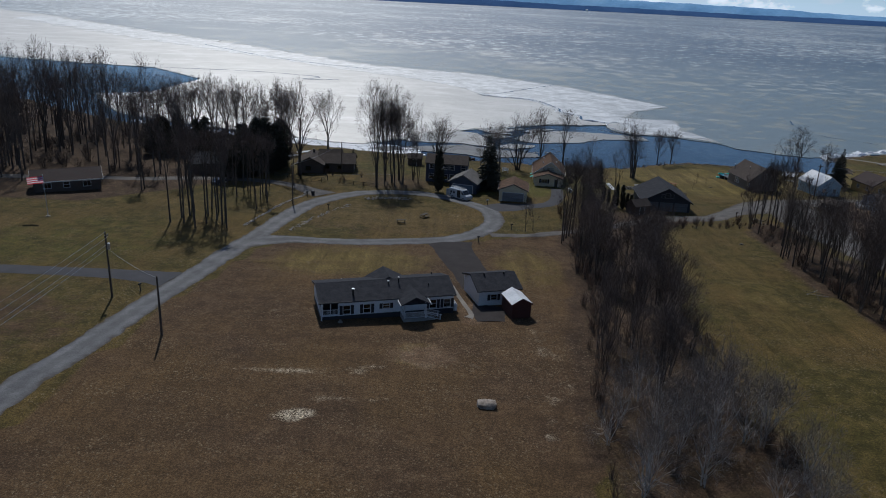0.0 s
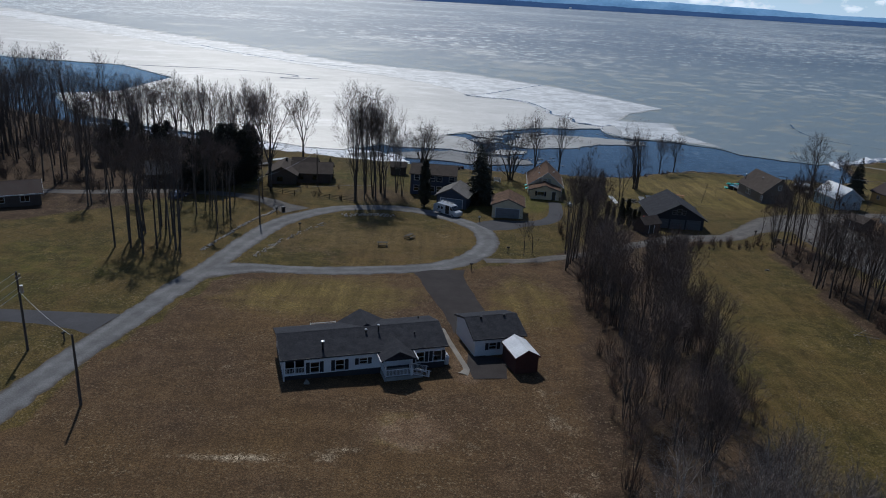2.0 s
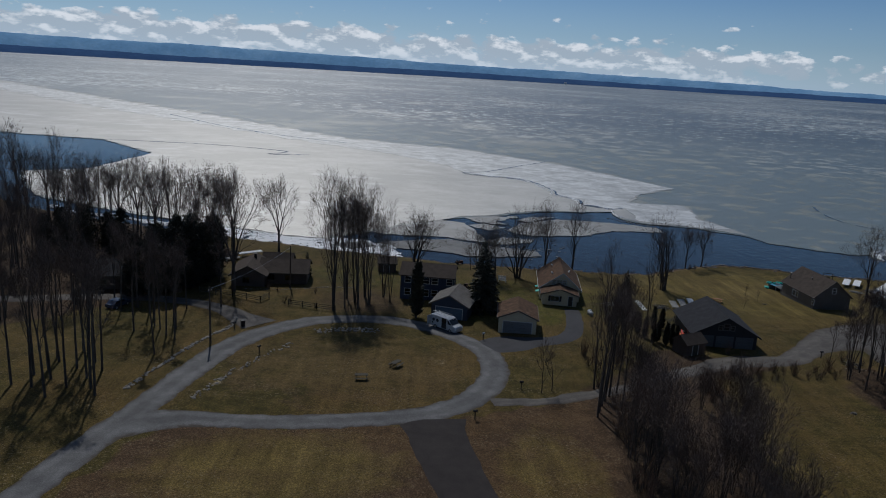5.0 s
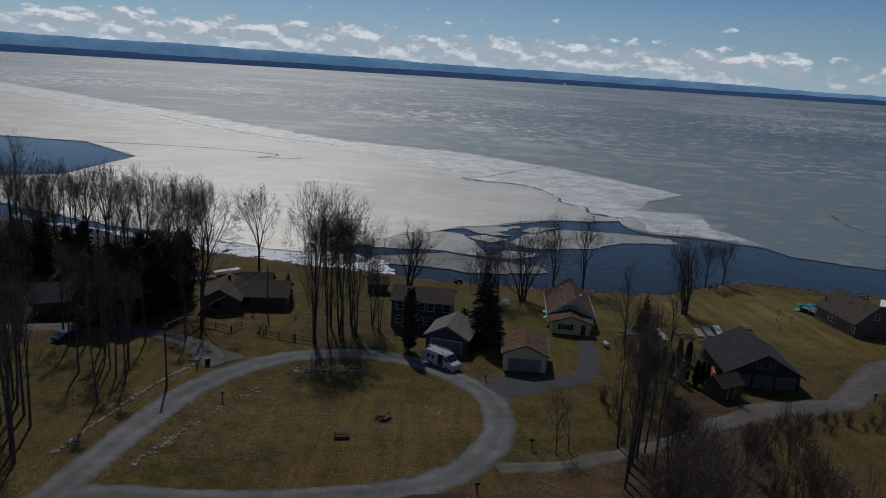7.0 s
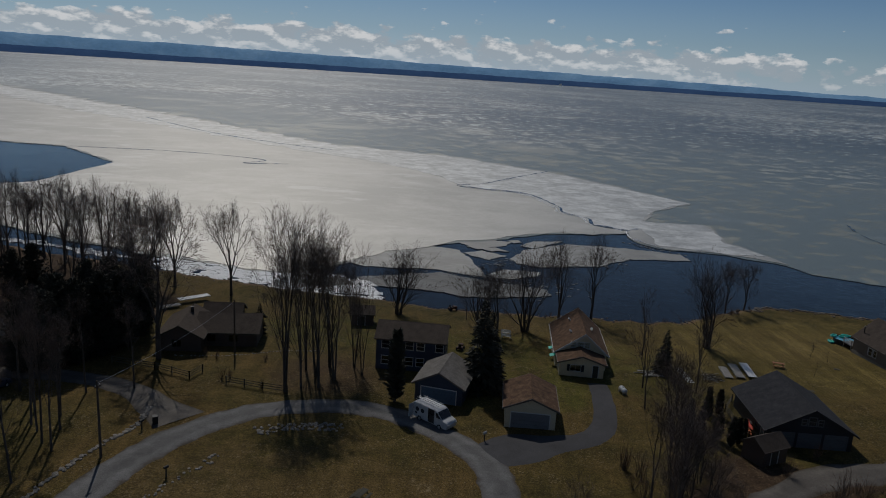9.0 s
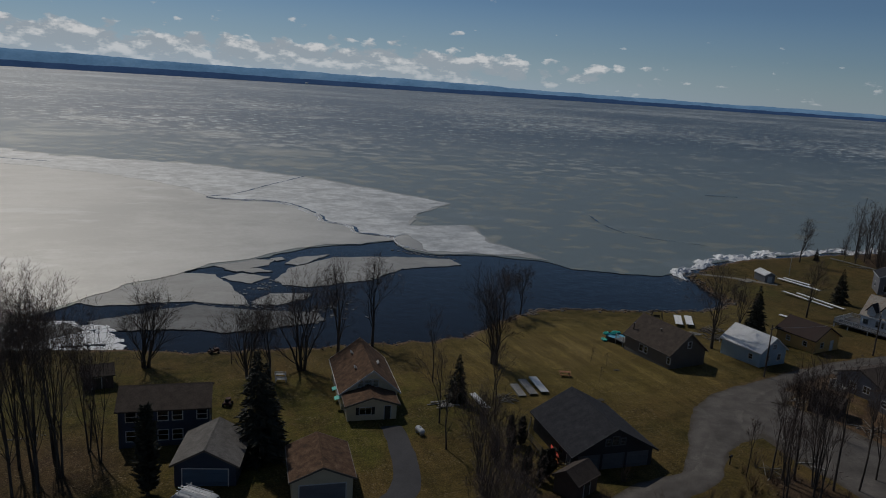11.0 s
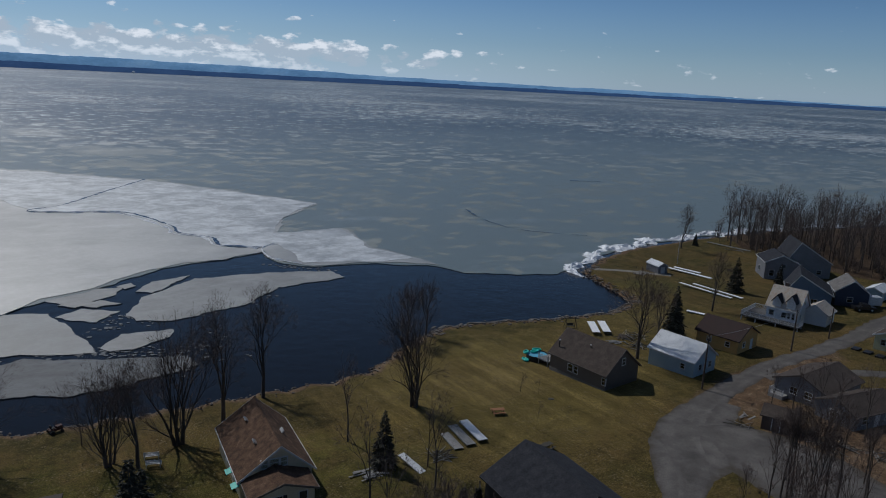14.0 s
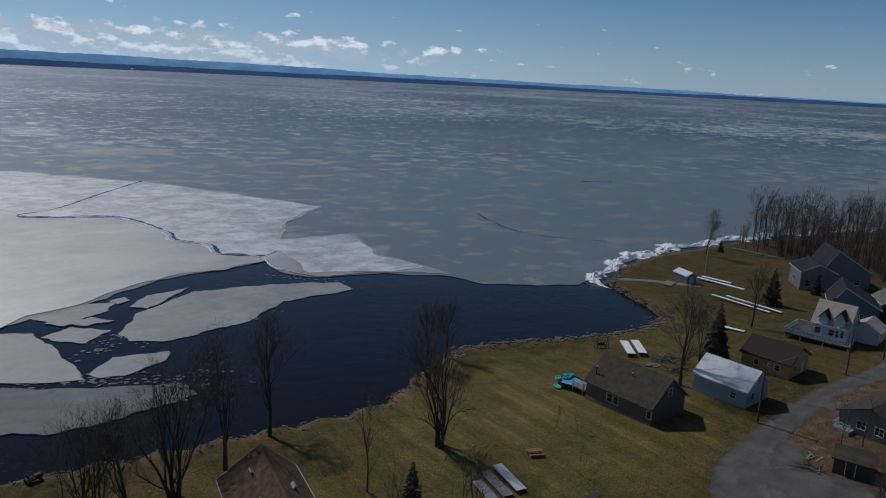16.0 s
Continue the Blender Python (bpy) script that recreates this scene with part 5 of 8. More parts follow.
for xx, yy, rr in ((-1.5, -2.5, -36), (1.9, -1.0, 41), (-1.3, 3.2, -36)):
    bm = bmesh.new()
    box(bm, -0.35, -0.5, -0.05, 0.35, 0.5, 0.1, pose(xx, yy, 6.42 - abs(xx - 0.4) * (0.72 if xx < 0 else 0.88), 0, -rr, 0))
    part("skylight", bm, STEEL, tan, "roof light")

black = empty("garage", 53.0, 172.3, -4, "black three-bay garage with a broad dark gable roof", "garage")
block(black, 11.0, 12.0, 2.6, 5.6, "y", SIDING_DARK, SHINGLE_CHARCOAL, [("s", "garage", 0.7, 0, 2.8, 2.15), ("s", "garage", 4.1, 0, 2.8, 2.15), ("s", "garage", 7.5, 0, 2.8, 2.15), ("s", "blind", 4.2, 3.4, 0.6, 0.8), ("s", "blind", 5.1, 3.4, 0.9, 1.1), ("s", "blind", 6.3, 3.4, 0.6, 0.8), ("w", "win", 8, 1, 1.0, 1.0), ("w", "door", 10.2, 0.1, 0.9, 2.0)], over=0.5, door_mat=DOOR_DIM, trim=SIDING_DARK, trim_win=DOOR_DIM)

brown = empty("house", 86.8, 201.4, 6, "taupe house with a steep grey-brown shingle roof", "house")
block(brown, 8.4, 11.8, 3.0, 6.4, "y", SIDING_TAUPE, SHINGLE_BROWN, [("w", "win", 4.0, 1.1, 1.0, 1.2), ("w", "win", 5.3, 1.1, 0.8, 1.2), ("w", "win", 11.2, 1.2, 0.7, 1.1), ("s", "blind", 3.9, 3.8, 0.8, 1.1), ("n", "sash", 2, 0.8, 4, 1.8)], over=0.35, trim=SIDING_TAUPE, trim_win=TRIM)
vent(brown, -3.2, 5.0, 4.2, 1.0, 0.09)
vent(brown, -1.6, -0.4, 5.3, 0.35, 0.07)
bm = bmesh.new()
box(bm, -4.26, -5.96, -0.6, -4.203, 5.96, 0.45)
part("plinth", bm, CONCRETE, brown, "pale concrete plinth")

blue_shed = empty("cottage", 103.3, 196.6, 7, "pale blue cottage with a white metal roof", "cottage")
block(blue_shed, 6.8, 8.8, 3.0, 5.4, "y", SIDING_PALE_BLUE, METAL_ROOF, [("w", "win", 6.3, 1.2, 0.8, 0.9), ("s", "win", 1.6, 1.2, 0.8, 1.0), ("s", "blind", 3.0, 3.3, 0.8, 0.9), ("s", "win", 4.6, 1.1, 0.9, 1.1)], over=0.3)

cabin = empty("cottage", 120.6, 200.2, 10, "ochre cabin with a dark red shingle roof", "cottage")
block(cabin, 8.0, 8.2, 2.9, 5.0, "y", SIDING_OCHRE, SHINGLE_DARK_RED, [("w", "win", 2.2, 1.2, 0.8, 0.9), ("w", "win", 5.8, 1.2, 0.8, 0.9), ("s", "win", 2.0, 1.1, 0.9, 1.0), ("s", "door", 5.2, 0.1, 0.9, 2.0)], over=0.35, trim=SHINGLE_DARK_RED)

cott = empty("cottage", 147.3, 204.7, 14, "white lake cottage with steep dormers and a wide deck", "cottage")
block(cott, 7.0, 6.4, 3.6, 7.4, "y", SIDING_WHITE, SHINGLE_TAN, [("w", "win", 0.6, 1.6, 1.0, 1.1), ("w", "door", 2.0, 1.0, 0.9, 2.0), ("w", "win", 3.2, 1.6, 0.9, 1.1), ("w", "win", 4.4, 1.6, 0.5, 1.2), ("w", "win", 5.3, 1.6, 0.5, 1.2), ("s", "win", 1.5, 1.4, 0.9, 1.1), ("s", "blind", 3.1, 4.4, 0.8, 1.0), ("s", "win", 5, 1.4, 0.9, 1.1)], over=0.3)
for yy, hh in ((1.3, 6.2), (-1.6, 6.6)):
    bm = bmesh.new()
    prism(bm, [(yy - 0.85, 3.7), (yy + 0.85, 3.7), (yy + 0.85, hh - 1.3), (yy, hh - 0.12), (yy - 0.85, hh - 1.3)], -3.5, -0.6, "x")
    dm = part("dormer", bm, SIDING_WHITE, cott, "steep gabled dormer")
    bm = bmesh.new()
    prism(bm, [(yy - 1.15, hh - 1.65), (yy, hh), (yy + 1.15, hh - 1.65), (yy + 1.15, hh - 1.5), (yy, hh + 0.16), (yy - 1.15, hh - 1.5)], -3.8, -0.5, "x")
    part("dormer_roof", bm, SHINGLE_CHARCOAL, dm)
    m, L = side_frame("w", 7.0, 6.4)
    window(dm, m @ pose(0, -0.03, 0), 3.2 - yy - 0.35, 4.3, 0.7, 1.0, TRIM, (0, 1))
bm = bmesh.new()
box(bm, 0.4, 0.6, 7.0, 1.1, 1.3, 8.2)
part("chimney", bm, SIDING_BROWN, cott, "brick chimney")
bm = bmesh.new()
box(bm, -6.6, -4.6, 0.75, -3.52, 7.4, 0.95)
box(bm, -3.52, 3.22, 0.75, 1.5, 7.4, 0.95)
dk = part("deck", bm, DECK_GREY, cott, "weathered grey deck on posts")
bm = bmesh.new()
for x, y in [(-6.4, -4.4), (-6.4, 0), (-6.4, 4.2), (-6.4, 7.2), (-3.8, 7.2), (0, 7.2), (1.3, 7.2), (-4.2, -4.4)]:
    box(bm, x - 0.09, y - 0.09, -0.5, x + 0.09, y + 0.09, 0.75)
part("deck_post", bm, TRIM, dk)
railing(cott, [(-3.6, -4.5, 0.95), (-6.5, -4.5, 0.95), (-6.5, 7.3, 0.95), (1.4, 7.3, 0.95), (1.4, 3.3, 0.95)], 1.0)
annex = empty("annexe", 152.6, 200.8, 14, "white annexe with a tan shingle roof", "cottage")
block(annex, 5.4, 5.0, 2.7, 4.3, "x", SIDING_WHITE, SHINGLE_TAN, [("s", "win", 2.2, 1.1, 0.9, 1.0)], over=0.3)

gray_far = empty("house", 185.4, 232.0, -42, "pale grey house with a tall shed roof and dark shingles", "house")
block(gray_far, 8.5, 9.0, 4.6, 6.6, "y", SIDING_GREY, SHINGLE_CHARCOAL, [("s", "win", 1.2, 0.9, 1.2, 1.6), ("s", "win", 3.2, 1.0, 1.4, 0.9), ("s", "win", 4.0, 3.2, 1.2, 0.9), ("w", "win", 3, 1.2, 1.4, 1.2)], over=0.3)
gray_tall = empty("house_wing", 195.0, 230.6, -42, "tall pale grey wing with a steep dark roof", "house")
block(gray_tall, 11.5, 11.0, 4.4, 9.6, "y", SIDING_GREY, SHINGLE_CHARCOAL, [("s", "win", 8.0, 1.2, 1.2, 1.2), ("s", "win", 3.0, 1.2, 1.2, 1.2)], over=0.3, peak=-2.6)

blue_house = empty("house", 165.2, 211.0, -56, "tall slate-blue house with a steep dark roof", "house")
block(blue_house, 9.4, 10.0, 3.8, 7.6, "y", SIDING_BLUE, SHINGLE_CHARCOAL, [("s", "win", 1.2, 4.9 - 2, 0.9, 1.1), ("s", "sash", 5.2, 1.0, 1.3, 1.3)], over=0.35, peak=-2.2)
blue_wing = empty("house_wing", 174.6, 206.4, -50, "blue wing with a grey shingle roof", "house")
block(blue_wing, 7.0, 8.0, 3.6, 6.2, "y", SIDING_NAVY, SHINGLE_GREY, [("s", "win", 2.5, 1.2, 1.2, 1.1)], over=0.35)

yellow = empty("house", 148.4, 181.0, -82, "pale yellow-green house with low dark roofs", "house")
block(yellow, 9.2, 5.6, 2.7, 4.6, "y", SIDING_YELLOW, SHINGLE_BROWN, [("s", "win", 1.2, 1.0, 0.8, 1.1), ("s", "win", 2.2, 1.0, 0.8, 1.1), ("s", "blind", 3.9, 2.7, 1.1, 0.7), ("s", "win", 4.9, 0.8, 0.45, 1.1), ("s", "win", 5.5, 0.8, 0.45, 1.1), ("s", "win", 7.4, 0.7, 0.8, 1.4)], over=0.3)
yellow_b = empty("house_wing", 154.4, 181.0, -82, "two-storey rear wing with a brown roof", "house")
block(yellow_b, 10.4, 6.4, 4.6, 6.2, "x", SIDING_YELLOW, SHINGLE_BROWN, [("s", "win", 0.6, 3.2, 0.8, 1.0), ("s", "win", 9.0, 3.2, 0.8, 1.0)], over=0.35)

grey_house = empty("house", 112.6, 177.4, -87, "low grey house with a brown shingle roof", "house")
block(grey_house, 8.2, 11.0, 2.7, 4.4, "y", SIDING_GREY, SHINGLE_BROWN, [("s", "sash", 2.6, 1.0, 1.1, 1.1), ("s", "sash", 5.0, 1.0, 1.1, 1.1), ("e", "sash", 2, 1.0, 1.1, 1.1), ("e", "sash", 6, 1.0, 1.1, 1.1)], over=0.35, trim=SIDING_TAUPE)
bm = bmesh.new()
box(bm, -4.1, -7.1, -0.4, -1.7, -5.52, 0.5)
part("porch_deck", bm, PLANK, grey_house, "grey boarded side porch")
railing(grey_house, [(-4.0, -5.6, 0.5), (-4.0, -7.0, 0.5), (-1.8, -7.0, 0.5)])
grey_wing = empty("house_wing", 109.2, 169.3, -8, "low grey wing with a dark brown shingle roof", "house")
block(grey_wing, 9.6, 6.4, 2.5, 4.0, "x", SIDING_GREY, SHINGLE_BROWN, [("s", "win", 1.6, 1.0, 1.1, 1.1), ("s", "door", 4.4, 0.1, 0.9, 2.0), ("s", "win", 6.6, 1.0, 1.1, 1.1), ("w", "win", 2.4, 1.0, 1.1, 1.0)], over=0.35, trim=SIDING_TAUPE)
grey_shed = empty("shed", 95.6, 172.8, -66, "small weathered brown garden shed", "shed")
block(grey_shed, 4.4, 4.0, 2.1, 3.0, "x", SIDING_BROWN, SHINGLE_BROWN, [("s", "door", 1.4, 0.1, 1.0, 1.8)], over=0.25, trim=SIDING_BROWN, door_mat=SIDING_BROWN)
far_grey = empty("house", 111.5, 148.0, -80, "grey house behind the trees", "house")
block(far_grey, 8.0, 8.0, 2.8, 4.6, "x", SIDING_GREY, SHINGLE_GREY, [("s", "win", 2, 1, 1.3, 1.3), ("s", "win", 5, 1, 1.3, 1.3)], over=0.35)

boat_house = empty("boat_house", 158.0, 250.0, -12, "small grey boathouse with a white metal roof", "shed")
block(boat_house, 3.0, 5.2, 2.2, 3.0, "y", SIDING_GREY, METAL_ROOF, [("s", "door", 0.9, 0.05, 1.2, 1.8)], over=0.2)
cove_shed = empty("shed", 186.5, 205.5, 10, "pale metal-roofed shed by the lane", "shed")
block(cove_shed, 7.0, 4.0, 2.3, 3.2, "x", SIDING_PALE_BLUE, METAL_ROOF, [("s", "door", 1.0, 0.05, 1.2, 1.9)], over=0.2)

ranch = empty("house", -29.8, 196.8, 4, "low dark brown ranch house with a grey-brown roof", "house")
block(ranch, 9.4, 7.4, 2.7, 4.5, "x", SIDING_BROWN, SHINGLE_BROWN, [("s", "win", 1.5, 1.0, 1.3, 1.1), ("s", "win", 5, 1.0, 1.3, 1.1)], over=0.5, trim=DARK_WOOD, trim_win=DARK_WOOD)
ranch_w = empty("house_wing", -36.4, 194.6, 4, "dark brown gabled wing of the ranch house", "house")
block(ranch_w, 6.6, 10.0, 2.7, 4.5, "y", SIDING_BROWN, SHINGLE_BROWN, [("s", "win", 2.2, 1.0, 1.3, 1.1)], over=0.5, trim=DARK_WOOD, trim_win=DARK_WOOD)
vent(ranch_w, 0.4, 2.0, 4.4, 0.9, 0.3, False)
ranch_n = empty("house_wing", -32.6, 203.0, 4, "rear gable of the ranch house", "house")
block(ranch_n, 6.0, 5.0, 2.7, 4.3, "x", SIDING_BROWN, SHINGLE_BROWN, [], over=0.4, trim=DARK_WOOD)

flag_house = empty("house", -85.9, 160.2, 29, "long low dark brown house at the edge of the wood", "house")
block(flag_house, 13.6, 7.0, 2.7, 4.4, "x", SIDING_BROWN, SHINGLE_DARK_RED, [("s", "win", 2, 1.0, 1.5, 1.2), ("s", "win", 6, 1.0, 1.2, 1.2), ("s", "win", 10, 1.0, 1.5, 1.2)], over=0.5)
wood_house = empty("house", -60.5, 187.0, 20, "brown house among the trees", "house")
block(wood_house, 12.0, 8.0, 3.0, 5.0, "x", SIDING_BROWN, SHINGLE_CHARCOAL, [("s", "win", 2, 1.0, 1.5, 1.2), ("s", "win", 7, 1.0, 1.2, 1.2)], over=0.5, trim=DARK_WOOD, trim_win=DARK_WOOD)
shore_shed = empty("shed", -9.0, 209.0, 5, "dark wooden shed near the shore", "shed")
block(shore_shed, 4.0, 3.6, 2.2, 3.2, "x", SIDING_BROWN, SHINGLE_BROWN, [("s", "door", 1.2, 0.05, 1.2, 1.8)], over=0.25, trim=DARK_WOOD, door_mat=DARK_WOOD)
dark_shed = empty("shed", 45.0, 162.6, 25, "dark brown garden shed with a dull roof", "shed")
block(dark_shed, 4.2, 3.2, 2.1, 3.2, "x", SIDING_BROWN, SHINGLE_BROWN, [("s", "door", 1.4, 0.05, 1.2, 1.8)], over=0.2, trim=SIDING_BROWN, door_mat=DARK_WOOD)

# ---------------------------------------------------------------- trees


class Wood:
    """Collects tapered limbs and twigs as plain vertex and face lists."""

    def __init__(self, seed):
        self.rng = np.random.default_rng(seed)
        self.v, self.f, self.tv, self.tf = [], [], [], []

    def limb(self, pts, r0, r1, sides):
        n = len(pts)
        base = len(self.v)
        for i, p in enumerate(pts):
            d = pts[min(i + 1, n - 1)] - pts[max(i - 1, 0)]
            d = d / (np.linalg.norm(d) + 1e-9)
            u = np.cross(d, (0.3, 0.8, 0.52))
            u /= np.linalg.norm(u) + 1e-9
            w = np.cross(d, u)
            r = r0 + (r1 - r0) * i / (n - 1)
            for k in range(sides):
                a = 6.2832 * k / sides
                self.v.append(p + r * (math.cos(a) * u + math.sin(a) * w))
        for i in range(n - 1):
            for k in range(sides):
                j = (k + 1) % sides
                self.f.append((base + i * sides + k, base + i * sides + j, base + (i + 1) * sides + j, base + (i + 1) * sides + k))

    def twig(self, p, d, length, width):
        side = np.cross(d, self.rng.normal(size=3))
        side /= np.linalg.norm(side) + 1e-9
        b = len(self.tv)
        self.tv += [p - side * width / 2, p + side * width / 2, p + d * length]
        self.tf.append((b, b + 1, b + 2))

    def path(self, p, d, length, n, wander, lift):
        pts = [p]
        for _ in range(n):
            d = d + self.rng.normal(size=3) * wander + np.array((0, 0, lift))
            d = d / np.linalg.norm(d)
            p = p + d * length / n
            pts.append(p)
        return pts, d


def turn_from(rng, d, angle):
    """A direction at about that angle from d."""
    u = np.cross(d, rng.normal(size=3))
    u /= np.linalg.norm(u) + 1e-9
    return d * math.cos(angle) + u * math.sin(angle)


def branching(name, seed, height, crown_r, stems=1, bare=0.3, levels=6, spread=1.0, trunk_r=0.25, lean=0.05, up=0.05, twigs=3, twig_w=0.03, bark=None, twig_mat=None, label="", category="tree"):
    """A leafless tree by repeated forking: trunk and limbs as one part, the fine twigs as another, fitted to a height and a spread."""
    w = Wood(seed)
    rng = w.rng
    limbs, sprigs, thin = [], [], []

    def sprig(p, d, L):
        sprigs.append((p, d / (np.linalg.norm(d) + 1e-9), L))

    def branch(p, d, L, r, depth):
        fine = depth >= levels - 1
        pts, dend = w.path(p, d, L, 1 if fine else 3 if depth < 2 else 2, 0.05 + 0.022 * depth, up)
        last = depth == levels
        if fine:
            thin.append((pts[0], pts[1], max(twig_w * 1.15, 1.6 * r)))
        else:
            limbs.append((pts, r, r * 0.68, 6 if depth < 1 else 4 if depth < 2 else 3))
        if depth >= levels - 2:
            for _ in range(twigs):
                k = rng.uniform(0.2, 1.0) * (len(pts) - 1)
                i = min(len(pts) - 2, int(k))
                q = pts[i] + (pts[i + 1] - pts[i]) * (k - i)
                sprig(q, turn_from(rng, dend, rng.uniform(0.4, 1.0)), height * rng.uniform(0.022, 0.055))
        if last:
            for _ in range(2):
                sprig(pts[-1], turn_from(rng, dend, rng.uniform(0.1, 0.6)), height * rng.uniform(0.025, 0.06))
            return
        n = 2 if rng.uniform() < (0.45 if depth < 3 else 0.72) else 3
        for c in range(n):
            a = rng.uniform(0.1, 0.32) if c == 0 else rng.uniform(0.42, 0.8)
            branch(pts[-1], turn_from(rng, dend, a * spread), L * (rng.uniform(0.74, 0.92) if c == 0 else rng.uniform(0.58, 0.84)), r * (0.68 if c == 0 else rng.uniform(0.4, 0.56)), depth + 1)
        if depth > 0 and rng.uniform() < 0.55:
            branch(pts[len(pts) // 2], turn_from(rng, dend, rng.uniform(0.6, 1.0) * spread), L * rng.uniform(0.45, 0.65), r * 0.36, min(levels, depth + 2))

    for st in range(stems):
        a = 6.28 * st / stems + rng.uniform(-0.5, 0.5)
        tilt = rng.uniform(0.4, 1.2) * (lean if stems == 1 else lean + 0.12 * spread)
        d0 = np.array((math.cos(a) * tilt, math.sin(a) * tilt, 1.0))
        d0 /= np.linalg.norm(d0)
        p0 = np.array((0.0, 0.0, -0.3))
        hh = height
        if stems > 1:
            p0 = p0 + np.array((math.cos(a), math.sin(a), 0)) * rng.uniform(0.1, 0.3) * min(3.0, stems * 0.45)
            hh = height * rng.uniform(0.72, 1.0)
        r0 = trunk_r * (1 if stems == 1 else rng.uniform(0.55, 0.8))
        bole, dend = w.path(p0, d0, hh * bare + 0.3, 4, 0.03, 0.01)
        limbs.append((bole, r0 * 1.15, r0 * 0.8, 7))
        n = 3 if spread > 0.8 else 2
        for c in range(n):
            branch(bole[-1], turn_from(rng, dend, (rng.uniform(0.05, 0.2) if c == 0 else rng.uniform(0.35, 0.65)) * spread), hh * (1 - bare) * 0.27, r0 * (0.72 if c == 0 else 0.55), 0)
        for _ in range(2):
            branch(bole[3], turn_from(rng, dend, rng.uniform(0.6, 0.95) * spread), hh * (1 - bare) * 0.2, r0 * 0.35, 2)
    pts = np.array([q for b in limbs for q in b[0]] + [e for _, e, _ in thin])
    kz = height / np.percentile(pts[:, 2], 99.7)
    centre = np.median(pts[:, :2], 0)
    kr = crown_r / np.percentile(np.hypot(*(pts[:, :2] - centre).T), 97)
    kr = min(1.5, max(0.45, kr))
    k = np.array((kr, kr, kz))
    for q, ra, rb, sides in limbs:
        w.limb([x * k for x in q], ra, rb, sides)
    for q, e, wd in thin:
        v3 = (e - q) * k
        L = np.linalg.norm(v3)
        w.twig(q * k, v3 / L, L, wd)
    for q, d, L in sprigs:
        w.twig(q * k, d, L, twig_w)
    ob = new(name)
    ob.empty_display_size = 0.5
    mesh_object("trunk", w.v, w.f, bark or BARK, ob, smooth_faces=True)
    mesh_object("crown", w.tv, w.tf, twig_mat or TWIG, ob)
    return tagged(ob, label, category)


def conifer(name, seed, height, base_r, bare=0.06, label="", crown="spruce", density=1.0):
    """Spruce: drooping whorled boughs set with needle sprays. Pine: bare pole, ragged flat-topped crown of needle clumps."""
    w = Wood(seed)
    rng = w.rng
    trunk, _ = w.path(np.array((0.0, 0.0, -0.3)), np.array((0.0, 0.0, 1.0)), height, 9, 0.012, 0.05)
    w.limb(trunk, max(0.1, height * 0.014), 0.03, 7)
    z = height * bare
    while z < height * 0.985:
        k = (z - height * bare) / (height * (1 - bare))
        if crown == "spruce":
            reach = base_r * (1 - k) ** 0.9 + 0.15
            n, droop = int((9 + 5 * (1 - k)) * density), -0.28
        elif crown == "cedar":
            reach = base_r * (math.sin(min(1, k * 2.2 + 0.35) * 1.57) * (1 - k) ** 0.55) + 0.12
            n, droop = int(11 * density), 0.75
        else:
            reach = base_r * (0.5 + 0.6 * math.sin(0.25 + k * 2.75)) * (1 - 0.55 * max(0, k - 0.7) / 0.3) * rng.uniform(0.75, 1.08)
            n, droop = int(5 * density), 0.12
        for s in range(n):
            a = rng.uniform(0, 6.283)
            R = reach * rng.uniform(0.65, 1.12)
            d = np.array((math.cos(a), math.sin(a), droop + rng.normal() * 0.1))
            d /= np.linalg.norm(d)
            p0 = np.array((trunk[5][0] * k, trunk[5][1] * k, z + rng.uniform(-0.1, 0.1)))
            if crown == "pine":
                w.limb([p0, p0 + d * R * 0.5, p0 + d * R], 0.05, 0.02, 3)
                for c in range(6):
                    pc = p0 + d * R * rng.uniform(0.25, 1.0) + rng.normal(size=3) * (0.35, 0.35, 0.3)
                    for _ in range(7):
                        dn = rng.normal(size=3) + np.array((0, 0, 0.5))
                        dn /= np.linalg.norm(dn)
                        w.twig(pc, dn, rng.uniform(0.4, 0.8), 0.22)
            else:
                sprays = 4 if crown == "spruce" else 3
                for c in range(sprays):
                    pc = p0 + d * R * (0.2 + 0.8 * (c + rng.uniform(0, 0.8)) / sprays)
                    for sg in (-1, 1):
                        dn = d + sg * 0.7 * np.array((-d[1], d[0], 0)) + rng.normal(size=3) * 0.25
                        dn /= np.linalg.norm(dn)
                        w.twig(pc, dn, R * rng.uniform(0.25, 0.42) + 0.12, 0.10 + 0.10 * R)
        z += height * (0.03 if crown != "pine" else 0.045) * rng.uniform(0.75, 1.2)
    ob = new(name)
    ob.empty_display_size = 0.5
    mesh_object("trunk", w.v, w.f, BARK, ob, smooth_faces=True)
    mesh_object("crown", w.tv, w.tf, NEEDLE, ob)
    return tagged(ob, label, "tree")


